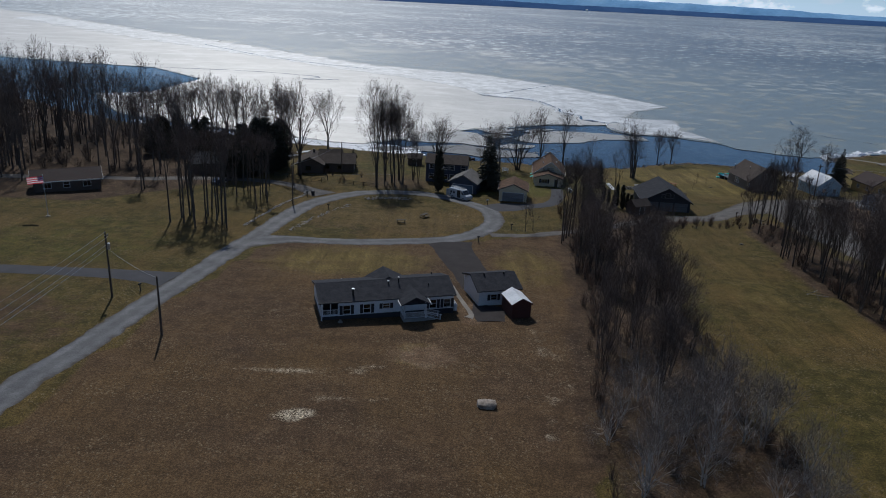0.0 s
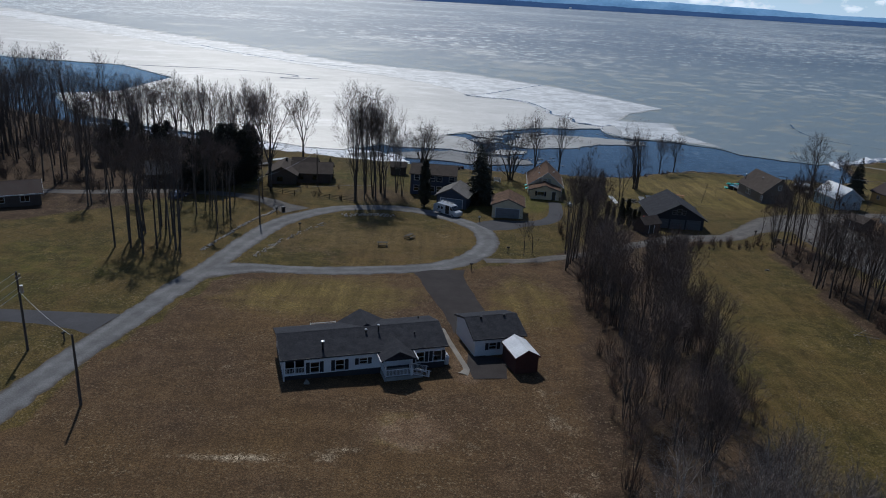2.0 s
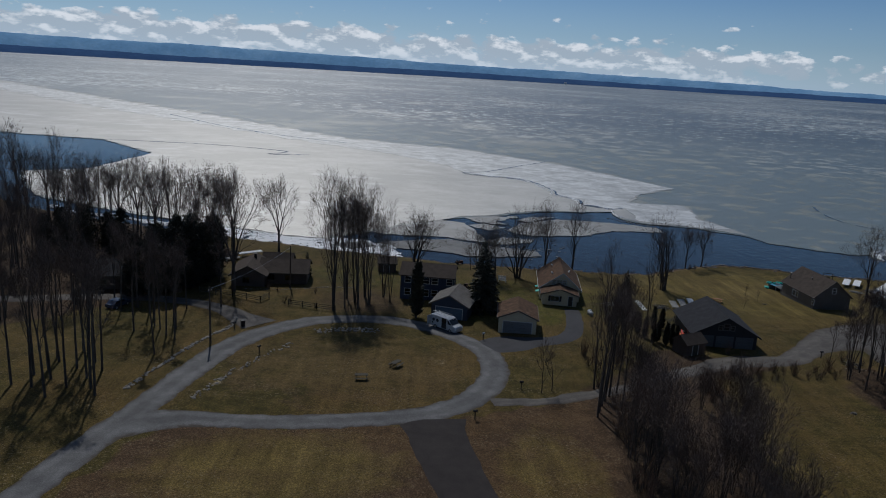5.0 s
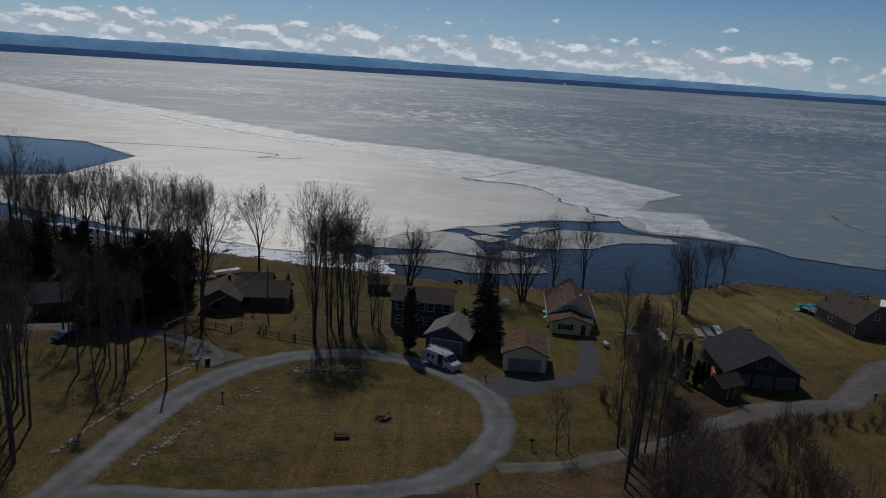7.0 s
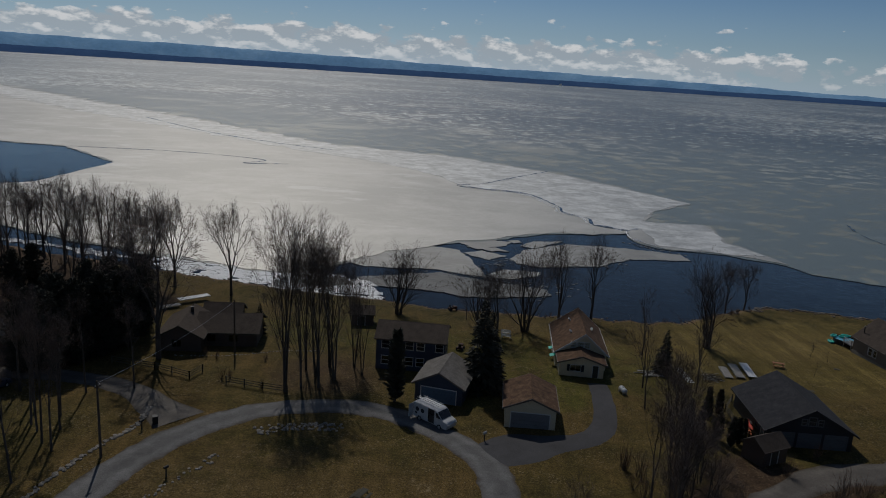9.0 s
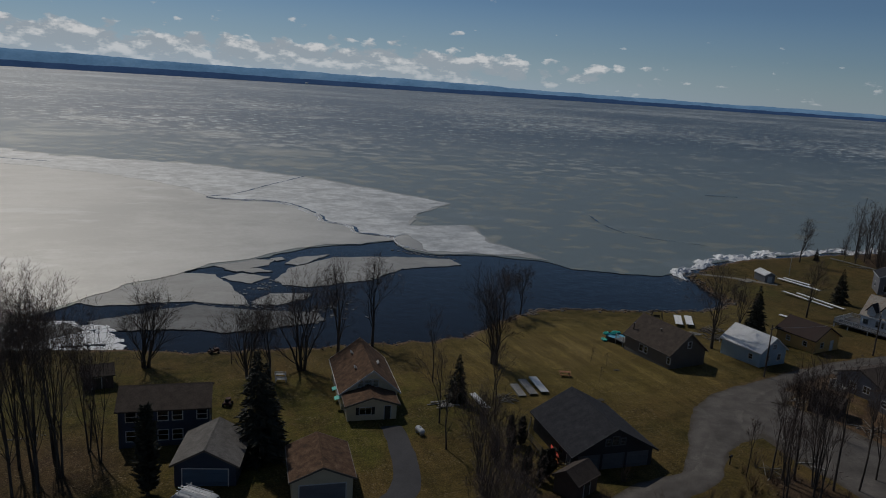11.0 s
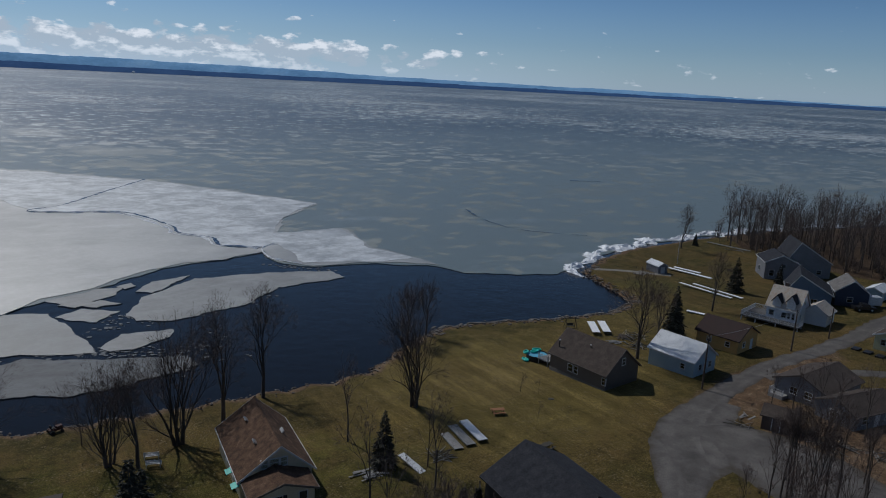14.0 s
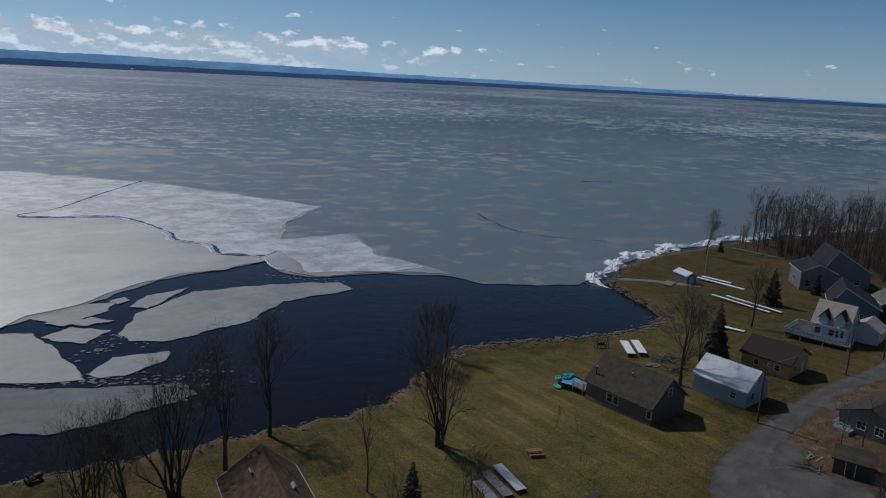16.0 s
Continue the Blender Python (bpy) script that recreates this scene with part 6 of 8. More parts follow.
class Kind:
    """A stock of trees of one kind; the first plantings use the originals and later ones copies."""

    def __init__(self, makers, group):
        self.stock = [(m, h) for m, h in makers]
        self.used = [False] * len(self.stock)
        self.group = group

    def plant(self, x, y, height, which=None, rng=random):
        i = rng.randrange(len(self.stock)) if which is None else which % len(self.stock)
        ob, h0 = self.stock[i]
        k = height / h0
        m = pose(x, y, gz(x, y) - 0.02, 0, 0, rng.uniform(0, 360)) @ Matrix.Diagonal((k * rng.uniform(0.9, 1.1), k * rng.uniform(0.9, 1.1), k, 1))
        if self.used[i]:
            c = copy_thing(ob, Matrix.Identity(4))
            c.matrix_basis = m
        else:
            c, self.used[i] = ob, True
            ob.matrix_basis = m
        tagged(c, group=self.group)
        return c


FOREST = Kind([(branching("tree", 100 + i, 24, 4.3, bare=0.36, levels=5, spread=0.9, trunk_r=0.22, label="tall leafless hardwood in the wood", twig_w=0.03, twigs=1), 24) for i in range(5)], "wood")
THICK = Kind([(branching("tree", 150 + i, 22, 4.6, bare=0.25, levels=4, spread=0.95, trunk_r=0.2, twigs=1, label="leafless hardwood deep in the wood", twig_w=0.055), 22) for i in range(4)], "wood")
GROVE = Kind([(branching("tree", 170 + i, 22, 2.7, bare=0.48, levels=5, spread=0.68, trunk_r=0.19, lean=0.03, label="tall slender leafless tree with a bare trunk", twig_w=0.03, twigs=2), 22) for i in range(4)], "grove")
EDGE = Kind([(branching("tree", 200 + i, 20, 5.4, bare=0.24, levels=6, spread=0.95, trunk_r=0.32, label="leafless hardwood tree on the lake shore", twig_w=0.03, twigs=1), 20) for i in range(5)], "shore trees")
SPREAD = Kind([(branching("tree", 300 + i, 15, 5.4, stems=5, bare=0.12, levels=5, spread=0.78, trunk_r=0.3, label="broad leafless maple with a fan of limbs", twig_w=0.024, twigs=1, up=0.07), 15) for i in range(3)], "yard maples")
POPLAR = Kind([(branching("tree", 400 + i, 24, 4.0, stems=2 + i % 2, lean=0.1, bare=0.24, levels=5, spread=0.78, trunk_r=0.24, label="tall many-stemmed leafless poplar", twig_w=0.026, twigs=2, up=0.09), 24) for i in range(3)], "poplars")
HEDGE = Kind([(branching("tree", 500 + i, 14, 3.6, stems=3, bare=0.16, levels=4, spread=0.9, trunk_r=0.13, label="dense leafless tree in the hedgerow", twig_w=0.034, twigs=2, twig_mat=TWIG_GREY), 14) for i in range(4)], "hedgerow")
PALE = Kind([(branching("tree", 600 + i, 10, 4.2, stems=3, bare=0.08, levels=4, spread=1.25, trunk_r=0.12, up=0.015, bark=BARK_PALE, twig_mat=TWIG_PALE, label="pale grey leafless tree in the hedgerow", twig_w=0.032, twigs=1), 10) for i in range(3)], "hedgerow")
SAPLING = Kind([(branching("tree", 800 + i, 8, 1.9, bare=0.22, levels=4, spread=0.8, trunk_r=0.08, label="slender leafless young tree on grass", twig_w=0.018), 8) for i in range(3)], "young trees")


def thicket(name, seed, height, stems, label):
    """A leafless shrub: many thin stems from the root, each with side twigs."""
    w = Wood(seed)
    rng = w.rng
    for s in range(stems):
        a, t = rng.uniform(0, 6.283), abs(rng.normal()) * 0.42
        d = np.array((math.cos(a) * t, math.sin(a) * t, 1.0))
        d /= np.linalg.norm(d)
        p = np.array((rng.normal() * 0.25, rng.normal() * 0.25, -0.1))
        L = height * rng.uniform(0.6, 1.05)
        pts, _ = w.path(p, d, L, 3, 0.08, 0.02)
        w.limb(pts, 0.022, 0.006, 3)
        for _ in range(10):
            t1 = rng.uniform(0.25, 1.0)
            i = min(2, int(t1 * 3))
            q = pts[i] + (pts[i + 1] - pts[i]) * (t1 * 3 - i)
            ax = pts[i + 1] - pts[i]
            w.twig(q, turn_from(rng, ax / np.linalg.norm(ax), rng.uniform(0.25, 0.7)), L * rng.uniform(0.15, 0.4), 0.022)
    ob = new(name)
    ob.empty_display_size = 0.5
    mesh_object("brushwood", w.v, w.f, BARK, ob)
    mesh_object("crown", w.tv, w.tf, TWIG_RUST, ob)
    return tagged(ob, label, "shrub")


BRUSH = Kind([(thicket("shrub", 700 + i, 3.2, 26, "leafless reddish shrub with thin stems"), 3.2) for i in range(4)], "brush")
FULL_PINE = Kind([(conifer("pine_tree", 920 + i, 14, 3.3, bare=0.05, crown="pine", label="dense dark pine with boughs to the ground", density=2.3), 14) for i in range(3)], "pines")
SPRUCE = Kind([(conifer("spruce_tree", 950 + i, 10, 2.4, label="dark green conical spruce in a yard", density=1.1), 10) for i in range(3)], "spruces")
CEDAR = Kind([(conifer("cedar_tree", 970 + i, 4, 0.62, bare=0.03, crown="cedar", label="narrow dark evergreen in a garden screen", density=1.2), 4) for i in range(2)], "evergreen screen")



def joined_wood(name, kind, places, label):
    """Far woodland as one object: the stock's trunks and crowns laid out and joined."""
    vs, fs, mats, base = [], [], [], 0
    stock = []
    for ob, h0 in kind.stock:
        for mi, ch in enumerate(sorted(ob.children, key=lambda o: o.name.startswith("crown"))):
            me = ch.data
            co = np.empty(len(me.vertices) * 3)
            me.vertices.foreach_get("co", co)
            stock.append((mi, co.reshape(-1, 3), [tuple(p.vertices) for p in me.polygons], h0))
    r = np.random.default_rng(len(places))
    for x, y, h in places:
        i = int(r.integers(len(kind.stock))) * 2
        a, k = r.uniform(0, 6.28), h / stock[i][3]
        c, s = math.cos(a) * k, math.sin(a) * k
        for mi, co, polys, _ in stock[i:i + 2]:
            P = np.stack([co[:, 0] * c - co[:, 1] * s + x, co[:, 0] * s + co[:, 1] * c + y, co[:, 2] * k + gz(x, y)], 1)
            vs.append(P)
            fs += [tuple(q + base for q in f) for f in polys]
            mats += [mi] * len(polys)
            base += len(P)
    ob = mesh_object(name, np.concatenate(vs), fs, BARK)
    ob.data.materials.append(TWIG)
    ob.data.polygons.foreach_set("material_index", mats)
    return tagged(ob, label, "woodland", kind="stuff")


rnd = random.Random(4)

# west wood: dense trunks down to the shore
far_places, mid_places = [], []
for i in range(165):
    while True:
        x, y = rnd.uniform(-150, -48), rnd.uniform(150, 282)
        if bool(inside(np.array(x), np.array(y), west_wood)) and y < shore(x) - 4 and not (-92 < x < -74 and y < 171) and not (-70 < x < -42 and 176 < y < 206):
            break
    if x > -72:
        FOREST.plant(x, y, rnd.uniform(15, 21), rng=rnd)
    elif x > -104:
        mid_places.append((x, y, rnd.uniform(15, 21)))
    else:
        far_places.append((x, y, rnd.uniform(20, 26)))
for i in range(46):
    x = rnd.uniform(-290, -130)
    far_places.append((x, rnd.uniform(175, float(shore(x)) - 6), rnd.uniform(20, 27)))
joined_wood("west_undergrowth", BRUSH, [(rnd.uniform(-150, -50), rnd.uniform(168, 240), rnd.uniform(2, 4.5)) for _k in range(130)], "brown leafless undergrowth beneath the western wood")
joined_wood("west_woodland_edge", FOREST, mid_places, "tall leafless hardwoods in the western wood")
joined_wood("west_woodland", THICK, far_places, "leafless grey-brown woodland along the western shore")
for k, (x, y) in enumerate([(-112, 200), (-120, 214), (-108, 222), (-126, 190)]):
    THICK.plant(x, y, 23, k, rnd)
# row along the western shore
for x, y, h in [(-100, 248, 20), (-92, 243, 21), (-84, 243, 20), (-78, 240, 22), (-72, 236, 19), (-66, 234, 20), (-60, 232, 20), (-55, 228, 21), (-49, 226, 20), (-45, 196, 25), (-38, 186, 26), (-108, 252, 21), (-116, 256, 22)]:
    EDGE.plant(x, y, 0.94 * h, rng=rnd)
EDGE.plant(-36.5, 222, 19, 1, rnd)
# pine grove beside the lane, and a dark stand of pines in the wood
for x, y, h in [(-52.7, 146.2, 23), (-51.7, 144.8, 24), (-48.2, 142.7, 25), (-49.1, 147.9, 23), (-41.9, 134.2, 24), (-43.3, 136.2, 25), (-46.4, 136, 24), (-45.4, 139.6, 23), (-49.6, 138.4, 24), (-52.4, 139.4, 25), (-50.6, 135.4, 23), (-53.4, 135.8, 24), (-47.4, 132.6, 23), (-51.5, 141.5, 24), (-50.5, 149.6, 23), (-46.8, 145.2, 24), (-44.6, 142.4, 23),
                (-48.3, 169.5, 22), (-41.4, 158.3, 21), (-41, 161.7, 20), (-42.8, 172.5, 20), (-44.9, 162.7, 22), (-53.4, 169.9, 23), (-51.5, 172.4, 22), (-43.4, 161.2, 21), (-39.4, 156.5, 20), (-42.6, 165.1, 21), (-37.2, 174.5, 19), (-46.4, 166.4, 22), (-47, 159.4, 22), (-40, 149.5, 20)]:
    GROVE.plant(x, y, (0.76 if y < 152 else 0.70) * h, rng=rnd)
for x, y, h in [(-54.5, 178.6, 11.5), (-51.5, 180, 13), (-48.9, 183.0, 14), (-46.9, 186.6, 14.5), (-45.4, 191, 14), (-44.6, 195.4, 13), (-45.8, 199.6, 13.5), (-47.4, 204, 13), (-52.4, 185.2, 14.5), (-50.2, 190.4, 15), (-49.8, 197, 14.5), (-56, 183, 12.5),
                (-85, 206, 13), (-81, 207, 14), (-77, 208, 14), (-73.4, 211, 13), (-79, 213, 15), (-84, 212, 14), (-72.6, 217, 13)]:
    FULL_PINE.plant(x, y, (0.9 if x > -60 else 0.75) * h, rng=rnd)
# clump at the head of the loop
for x, y, h in [(-17, 176.2, 26), (-15, 178, 23), (-12.5, 178.1, 25), (-10.6, 181, 23), (-8.3, 187, 18), (-13.5, 182, 22), (-12, 186, 20), (-15.4, 184.5, 21), (-6.8, 183.5, 15)]:
    POPLAR.plant(x, y, h, rng=rnd)
# trees on the shore yards
for x, y, h in [(-2.5, 215, 14.5), (12.5, 207, 14), (21.3, 209, 17)]:
    SPREAD.plant(x, y, h, rng=rnd)
for x, y, h, w in [(27.8, 212, 18.5, 0), (35.5, 218, 17, 2), (68, 231, 12.5, 1), (72.5, 232, 12, 3), (15.5, 205, 14, 2)]:
    EDGE.plant(x, y, h, w, rnd)
SPREAD.plant(53.6, 204.3, 17, 1, rnd)
EDGE.plant(99.6, 203.2, 17.5, 2, rnd)
for x, y, h in [(138.6, 217, 13.5), (190, 268, 14.5), (110.5, 208, 12)]:
    EDGE.plant(x, y, h, rng=rnd)
for x, y, h in [(40.4, 199, 13), (10.5, 214, 7.5), (17, 142, 8), (18.6, 143, 7), (36, 184, 12), (44, 183, 13), (46, 188, 10), (71, 201, 3.5), (73, 199, 2.5), (67, 192, 3), (34, 176, 12)]:
    SAPLING.plant(x, y, h, rng=rnd)
for x, y, h in [(10.8, 180, 14), (12.2, 182.5, 11.5), (-26, 200.5, 5.5), (41.2, 190.6, 7.6), (114, 207.5, 11), (112, 205.5, 9), (158.6, 225.6, 9), (198, 269, 4.2), (177.6, 226, 5.6), (208, 212, 10), (193, 196, 8)]:
    SPRUCE.plant(x, y, h, rng=rnd)
CEDAR.plant(-1.5, 174.6, 10.5, rng=rnd)
for x, y in [(43, 176), (44.2, 175), (42.4, 174), (41, 167), (42, 165.4), (43.2, 166.2), (39.4, 169), (38.6, 171), (40, 166), (44.4, 167.2)]:
    CEDAR.plant(x, y, rnd.uniform(3.2, 4.2), rng=rnd)
for x, y, h in [(32.5, 160, 12), (34.2, 164.5, 13), (35.4, 169, 11.5), (31.0, 155, 11.5), (34.5, 156, 10)]:
    HEDGE.plant(x, y, h, rng=rnd)
# tall stand at the end of the lane, then the hedgerow
for x, y, h in [(23.4, 135, 15), (24, 136.6, 16.5), (24.8, 138.6, 16), (25.6, 140.4, 17), (26.6, 142, 16), (25, 144.6, 15), (28, 143.5, 14), (27.4, 138, 14)]:
    GROVE.plant(x, y, h, rng=rnd)
for i in range(70):
    y = rnd.uniform(50, 146)
    lo, hi = np.interp(y, [52, 66, 84, 99, 121, 148], [16, 18, 20.5, 22.5, 24.5, 27]), np.interp(y, [52, 60, 80, 99, 121, 148], [37, 36, 34, 35.5, 39.5, 42])
    x = rnd.uniform(lo, hi)
    tall = np.interp(y, [52, 72, 84, 108, 124, 136, 148], [8.5, 9.5, 12, 13.5, 12, 9, 6.5]) * (1.0 if y < 112 or x > 32 else 1.3)
    (PALE if y < 76 else HEDGE).plant(x, y, tall * rnd.uniform(0.6, 1.02), rng=rnd)
for i in range(120):
    y = rnd.uniform(50, 160)
    lo, hi = np.interp(y, [52, 66, 84, 99, 121, 148], [14.5, 17, 19.5, 21.5, 24, 25.5]), np.interp(y, [52, 60, 80, 99, 121, 148, 160], [39, 37, 36, 37, 41, 44, 60])
    x = rnd.choice([lo + rnd.uniform(0, 2.5), hi - rnd.uniform(0, 2.5), rnd.uniform(lo, hi)])
    if not (y > 140 and abs(x - np.interp(y, [138, 144, 157, 160], [10, 28, 48, 56])) < 4):
        BRUSH.plant(x, y, rnd.uniform(1.8, 3.6), rng=rnd)
for k in range(46):
    x = 44 + k * 0.78
    BRUSH.plant(x, float(np.interp(x, [44, 56, 64, 72, 80], [150, 154.6, 155, 160, 164])) + rnd.uniform(-3.5, 1.2), rnd.uniform(0.9, 2.4) if x < 66 else rnd.uniform(0.6, 1.2), rng=rnd)
for x, y in [(46, 158.5), (49, 152.5), (53, 154), (56, 154.5), (59, 154), (63, 155.5), (66, 157), (68, 160.5), (71, 161.5), (44, 161), (52, 163), (60, 157)]:
    BRUSH.plant(x, y, rnd.uniform(1.5, 2.8), rng=rnd)
# eastern strip of wood beside the green field
for i in range(58):
    while True:
        x, y = rnd.uniform(64, 82), rnd.uniform(86, 159)
        if bool(inside(np.array(x), np.array(y), wood_plan)) and not (y > 160 and x > 74) and not (x > 106):
            break
    if y < 134 or i % 5 == 0:
        (HEDGE if i % 3 == 0 else FOREST).plant(x, y, rnd.uniform(11, 17), rng=rnd)
for i in range(34):
    y = rnd.uniform(96, 150)
    BRUSH.plant(float(np.interp(y, [96, 128, 146, 168], [67, 65, 67, 74])) + rnd.uniform(-0.5, 6), y, rnd.uniform(1.5, 3.2), rng=rnd)
for x, y in [(104, 176), (106, 173), (98, 176), (100, 168), (104, 165), (124, 172), (132, 176), (120, 166)]:
    SAPLING.plant(x, y, rnd.uniform(7, 11), rng=rnd)
for x, y, h in [(70.4, 158.5, 13), (71.6, 157.9, 15), (71.1, 156.6, 14), (73.2, 157.5, 15), (72.2, 153.6, 14), (75.8, 154, 15), (79, 153.1, 13), (83.7, 154.6, 12), (67.7, 159.7, 8), (90, 158, 9), (92, 150, 11), (95, 146, 12), (91, 140, 12), (98, 150, 10), (101, 158, 9), (94, 134, 12), (100, 140, 12), (89, 166, 7), (97, 166, 7), (103, 150, 11)]:
    (SAPLING if x > 80 else GROVE).plant(x, y, h, rng=rnd)
for k in range(14):
    BRUSH.plant(rnd.uniform(68, 76), rnd.uniform(148, 159), rnd.uniform(0.8, 1.8), rng=rnd)
for k in range(16):
    HEDGE.plant(rnd.uniform(65.5, 78), rnd.uniform(98, 136), rnd.uniform(10, 14), rng=rnd)
for k in range(8):
    PALE.plant(rnd.uniform(18, 36), rnd.uniform(52, 72), rnd.uniform(7, 9.5), rng=rnd)
# woods beyond the eastern point
east_places = []
for i in range(200):
    while True:
        x, y = 204 + 190 * rnd.random() ** 1.6, rnd.uniform(185, 276)
        if bool(inside(np.array(x), np.array(y), east_wood)) and y < shore(x) - 3:
            break
    east_places.append((x, y, rnd.uniform(11, 20)))
for i in range(60):
    x = rnd.uniform(208, 246)
    east_places.append((x, rnd.uniform(232, float(shore(x)) - 3), rnd.uniform(9, 16.5)))
joined_wood("east_undergrowth", BRUSH, [(x + rnd.uniform(-3, 3), y + rnd.uniform(-3, 3), rnd.uniform(3, 6.5)) for x, y, _ in east_places[:120]], "brown leafless undergrowth beneath the eastern wood")
joined_wood("east_woodland", THICK, east_places, "leafless grey-brown woodland on the eastern point")
for x, y, h in [(176, 186, 10), (190, 188, 12), (168, 176, 11), (160, 168, 10), (200, 192, 14), (208, 200, 16)]:
    FOREST.plant(x, y, h, rng=rnd)
for k in range(34):
    x = rnd.choice([rnd.uniform(52, 74), rnd.uniform(-10, 60), rnd.uniform(60, 72)])
    BRUSH.plant(x, float(shore(x)) - rnd.uniform(1.0, 3.5), rnd.uniform(0.5, 1.3), rng=rnd)

for x, y, h in [(-26.5, 178.6, 2.2), (-25.4, 179.2, 1.8), (-31.4, 188, 2.0), (-29.6, 187.4, 1.7), (-22, 187, 1.6), (-8.5, 191.5, 2.6), (-20.4, 176.8, 1.5)]:
    BRUSH.plant(x, y, h, rng=rnd)

# any tree of the stocks not yet set out stands in the western wood
for k, kind in enumerate((FOREST, THICK, GROVE, EDGE, SPREAD, POPLAR, HEDGE, PALE, SAPLING, BRUSH, FULL_PINE, SPRUCE, CEDAR)):
    for i, done in enumerate(kind.used):
        if not done:
            kind.plant(-112 - 3.0 * k, 186 + 5.0 * i, kind.stock[i][1] * 0.85, i, rnd)

# ---------------------------------------------------------------- smaller things


def utility_pole(x, y, h, arm=0.0, rot=0, box_on=False, label="tall weathered wooden utility pole"):
    ob = empty("utility_pole", x, y, rot, label, "utility pole")
    bm = bmesh.new()
    tube(bm, [(0, 0, -0.5), (0.02, 0, h * 0.5), (0, 0, h)], [0.16, 0.135, 0.1], 10)
    part("pole", bm, POLE_WOOD, ob)
    if arm:
        bm = bmesh.new()
        box(bm, -arm / 2, -0.17, h - 0.7, arm / 2, -0.06, h - 0.56)
        part("crossarm", bm, POLE_WOOD, ob)
        for xx in (-arm / 2 + 0.12, arm / 2 - 0.12):
            bm = bmesh.new()
            tube(bm, [(xx, -0.12, h - 0.56), (xx, -0.12, h - 0.38)], [0.05, 0.035], 8)
            part("insulator", bm, STEEL, ob)
    if box_on:
        bm = bmesh.new()
        tube(bm, [(0, -0.34, h - 2.6), (0, -0.34, h - 1.7)], 0.2, 10)
        part("transformer", bm, STEEL, ob, "grey pole transformer")
    return ob


utility_pole(-35.4, 84.2, 8.1)
utility_pole(-47.2, 96.3, 10.0, 0.9, 85, True)
utility_pole(97.9, 187.9, 9.5, 1.6, 20)
utility_pole(-27.7, 190.6, 8.8)
utility_pole(-33.5, 155.6, 9.2, 0.8, 60)
utility_pole(129.2, 192.1, 8.2, 1.2, 20)
utility_pole(178.4, 199.2, 5.2)
utility_pole(143.5, 205.0 - 12, 6.5)


def wire(a, b, sag):
    bm = bmesh.new()
    pts = []
    for i in range(15):
        k = i / 14
        p = Vector(a).lerp(Vector(b), k)
        p.z -= sag * 4 * k * (1 - k)
        pts.append(p)
    tube(bm, pts, 0.016, 4)
    return tagged(part("power_line", bm, STEEL, None), "thin overhead power line from a pole", "power line")


zb = gz(-47.2, 96.3)
for dz, dx in ((9.9, 0), (9.3, 0.4), (8.0, 0), (7.4, 0)):
    wire((-47.2 + dx, 96.3, zb + dz), (-48.0 + dx, 30, zb + dz + 2.0), 0.9)
wire((-47.2, 96.3, zb + 7.6), (-35.4, 84.2, gz(-35.4, 84.2) + 7.9), 0.4)
wire((-27.7, 190.6, gz(-27.7, 190.6) + 8.5), (-33.5, 155.6, gz(-33.5, 155.6) + 8.9), 0.7)
wire((97.9, 187.9, gz(97.9, 187.9) + 9.0), (129.2, 192.1, gz(129.2, 192.1) + 7.8), 0.6)

# flagpole and flag
fp = empty("flagpole", -77.8, 136.5, 0, "white flagpole flying a striped flag", "flagpole")
bm = bmesh.new()
tube(bm, [(0, 0, -0.4), (0, 0, 8.4)], [0.06, 0.035], 8)
part("pole", bm, TRIM, fp)
bm = bmesh.new()
tube(bm, [(0, 0, 0.0), (0, 0, 0.12)], [0.5, 0.45], 12)
part("base", bm, CONCRETE, fp)


def cloth(bm, x0, x1, z0, z1):
    n = 10
    rows = [[bm.verts.new((x0 + (x1 - x0) * i / n, 0.09 * math.sin((x0 + (x1 - x0) * i / n) * 3.4) + 0.02 * y, z0 + (z1 - z0) * k - 0.10 * (x0 + (x1 - x0) * i / n))) for i in range(n + 1)] for k, y in ((0, 0), (1, 0.0))]
    for i in range(n):
        bm.faces.new((rows[0][i], rows[0][i + 1], rows[1][i + 1], rows[1][i]))


flag_turn = pose(0, 0, 0, 0, 0, 195)
for i in range(7):
    bm = bmesh.new()
    cloth(bm, 0.05, 2.9, 6.7 + 0.2 * i, 6.9 + 0.2 * i)
    bmesh.ops.transform(bm, matrix=flag_turn, verts=bm.verts)
    part("stripe", bm, RED_CLOTH if i % 2 == 0 else WHITE_CLOTH, fp)
bm = bmesh.new()
cloth(bm, 0.05, 1.0, 7.3, 8.1)
bmesh.ops.transform(bm, matrix=pose(0, 0.02, 0) @ flag_turn, verts=bm.verts)
part("canton", bm, BLUE_CLOTH, fp)
wf = empty("flagpole", 171.3, 254, 0, "bare white flagpole on the lawn", "flagpole")
bm = bmesh.new()
tube(bm, [(0, 0, -0.4), (0, 0, 9.5)], [0.08, 0.05], 8)
part("pole", bm, TRIM, wf)


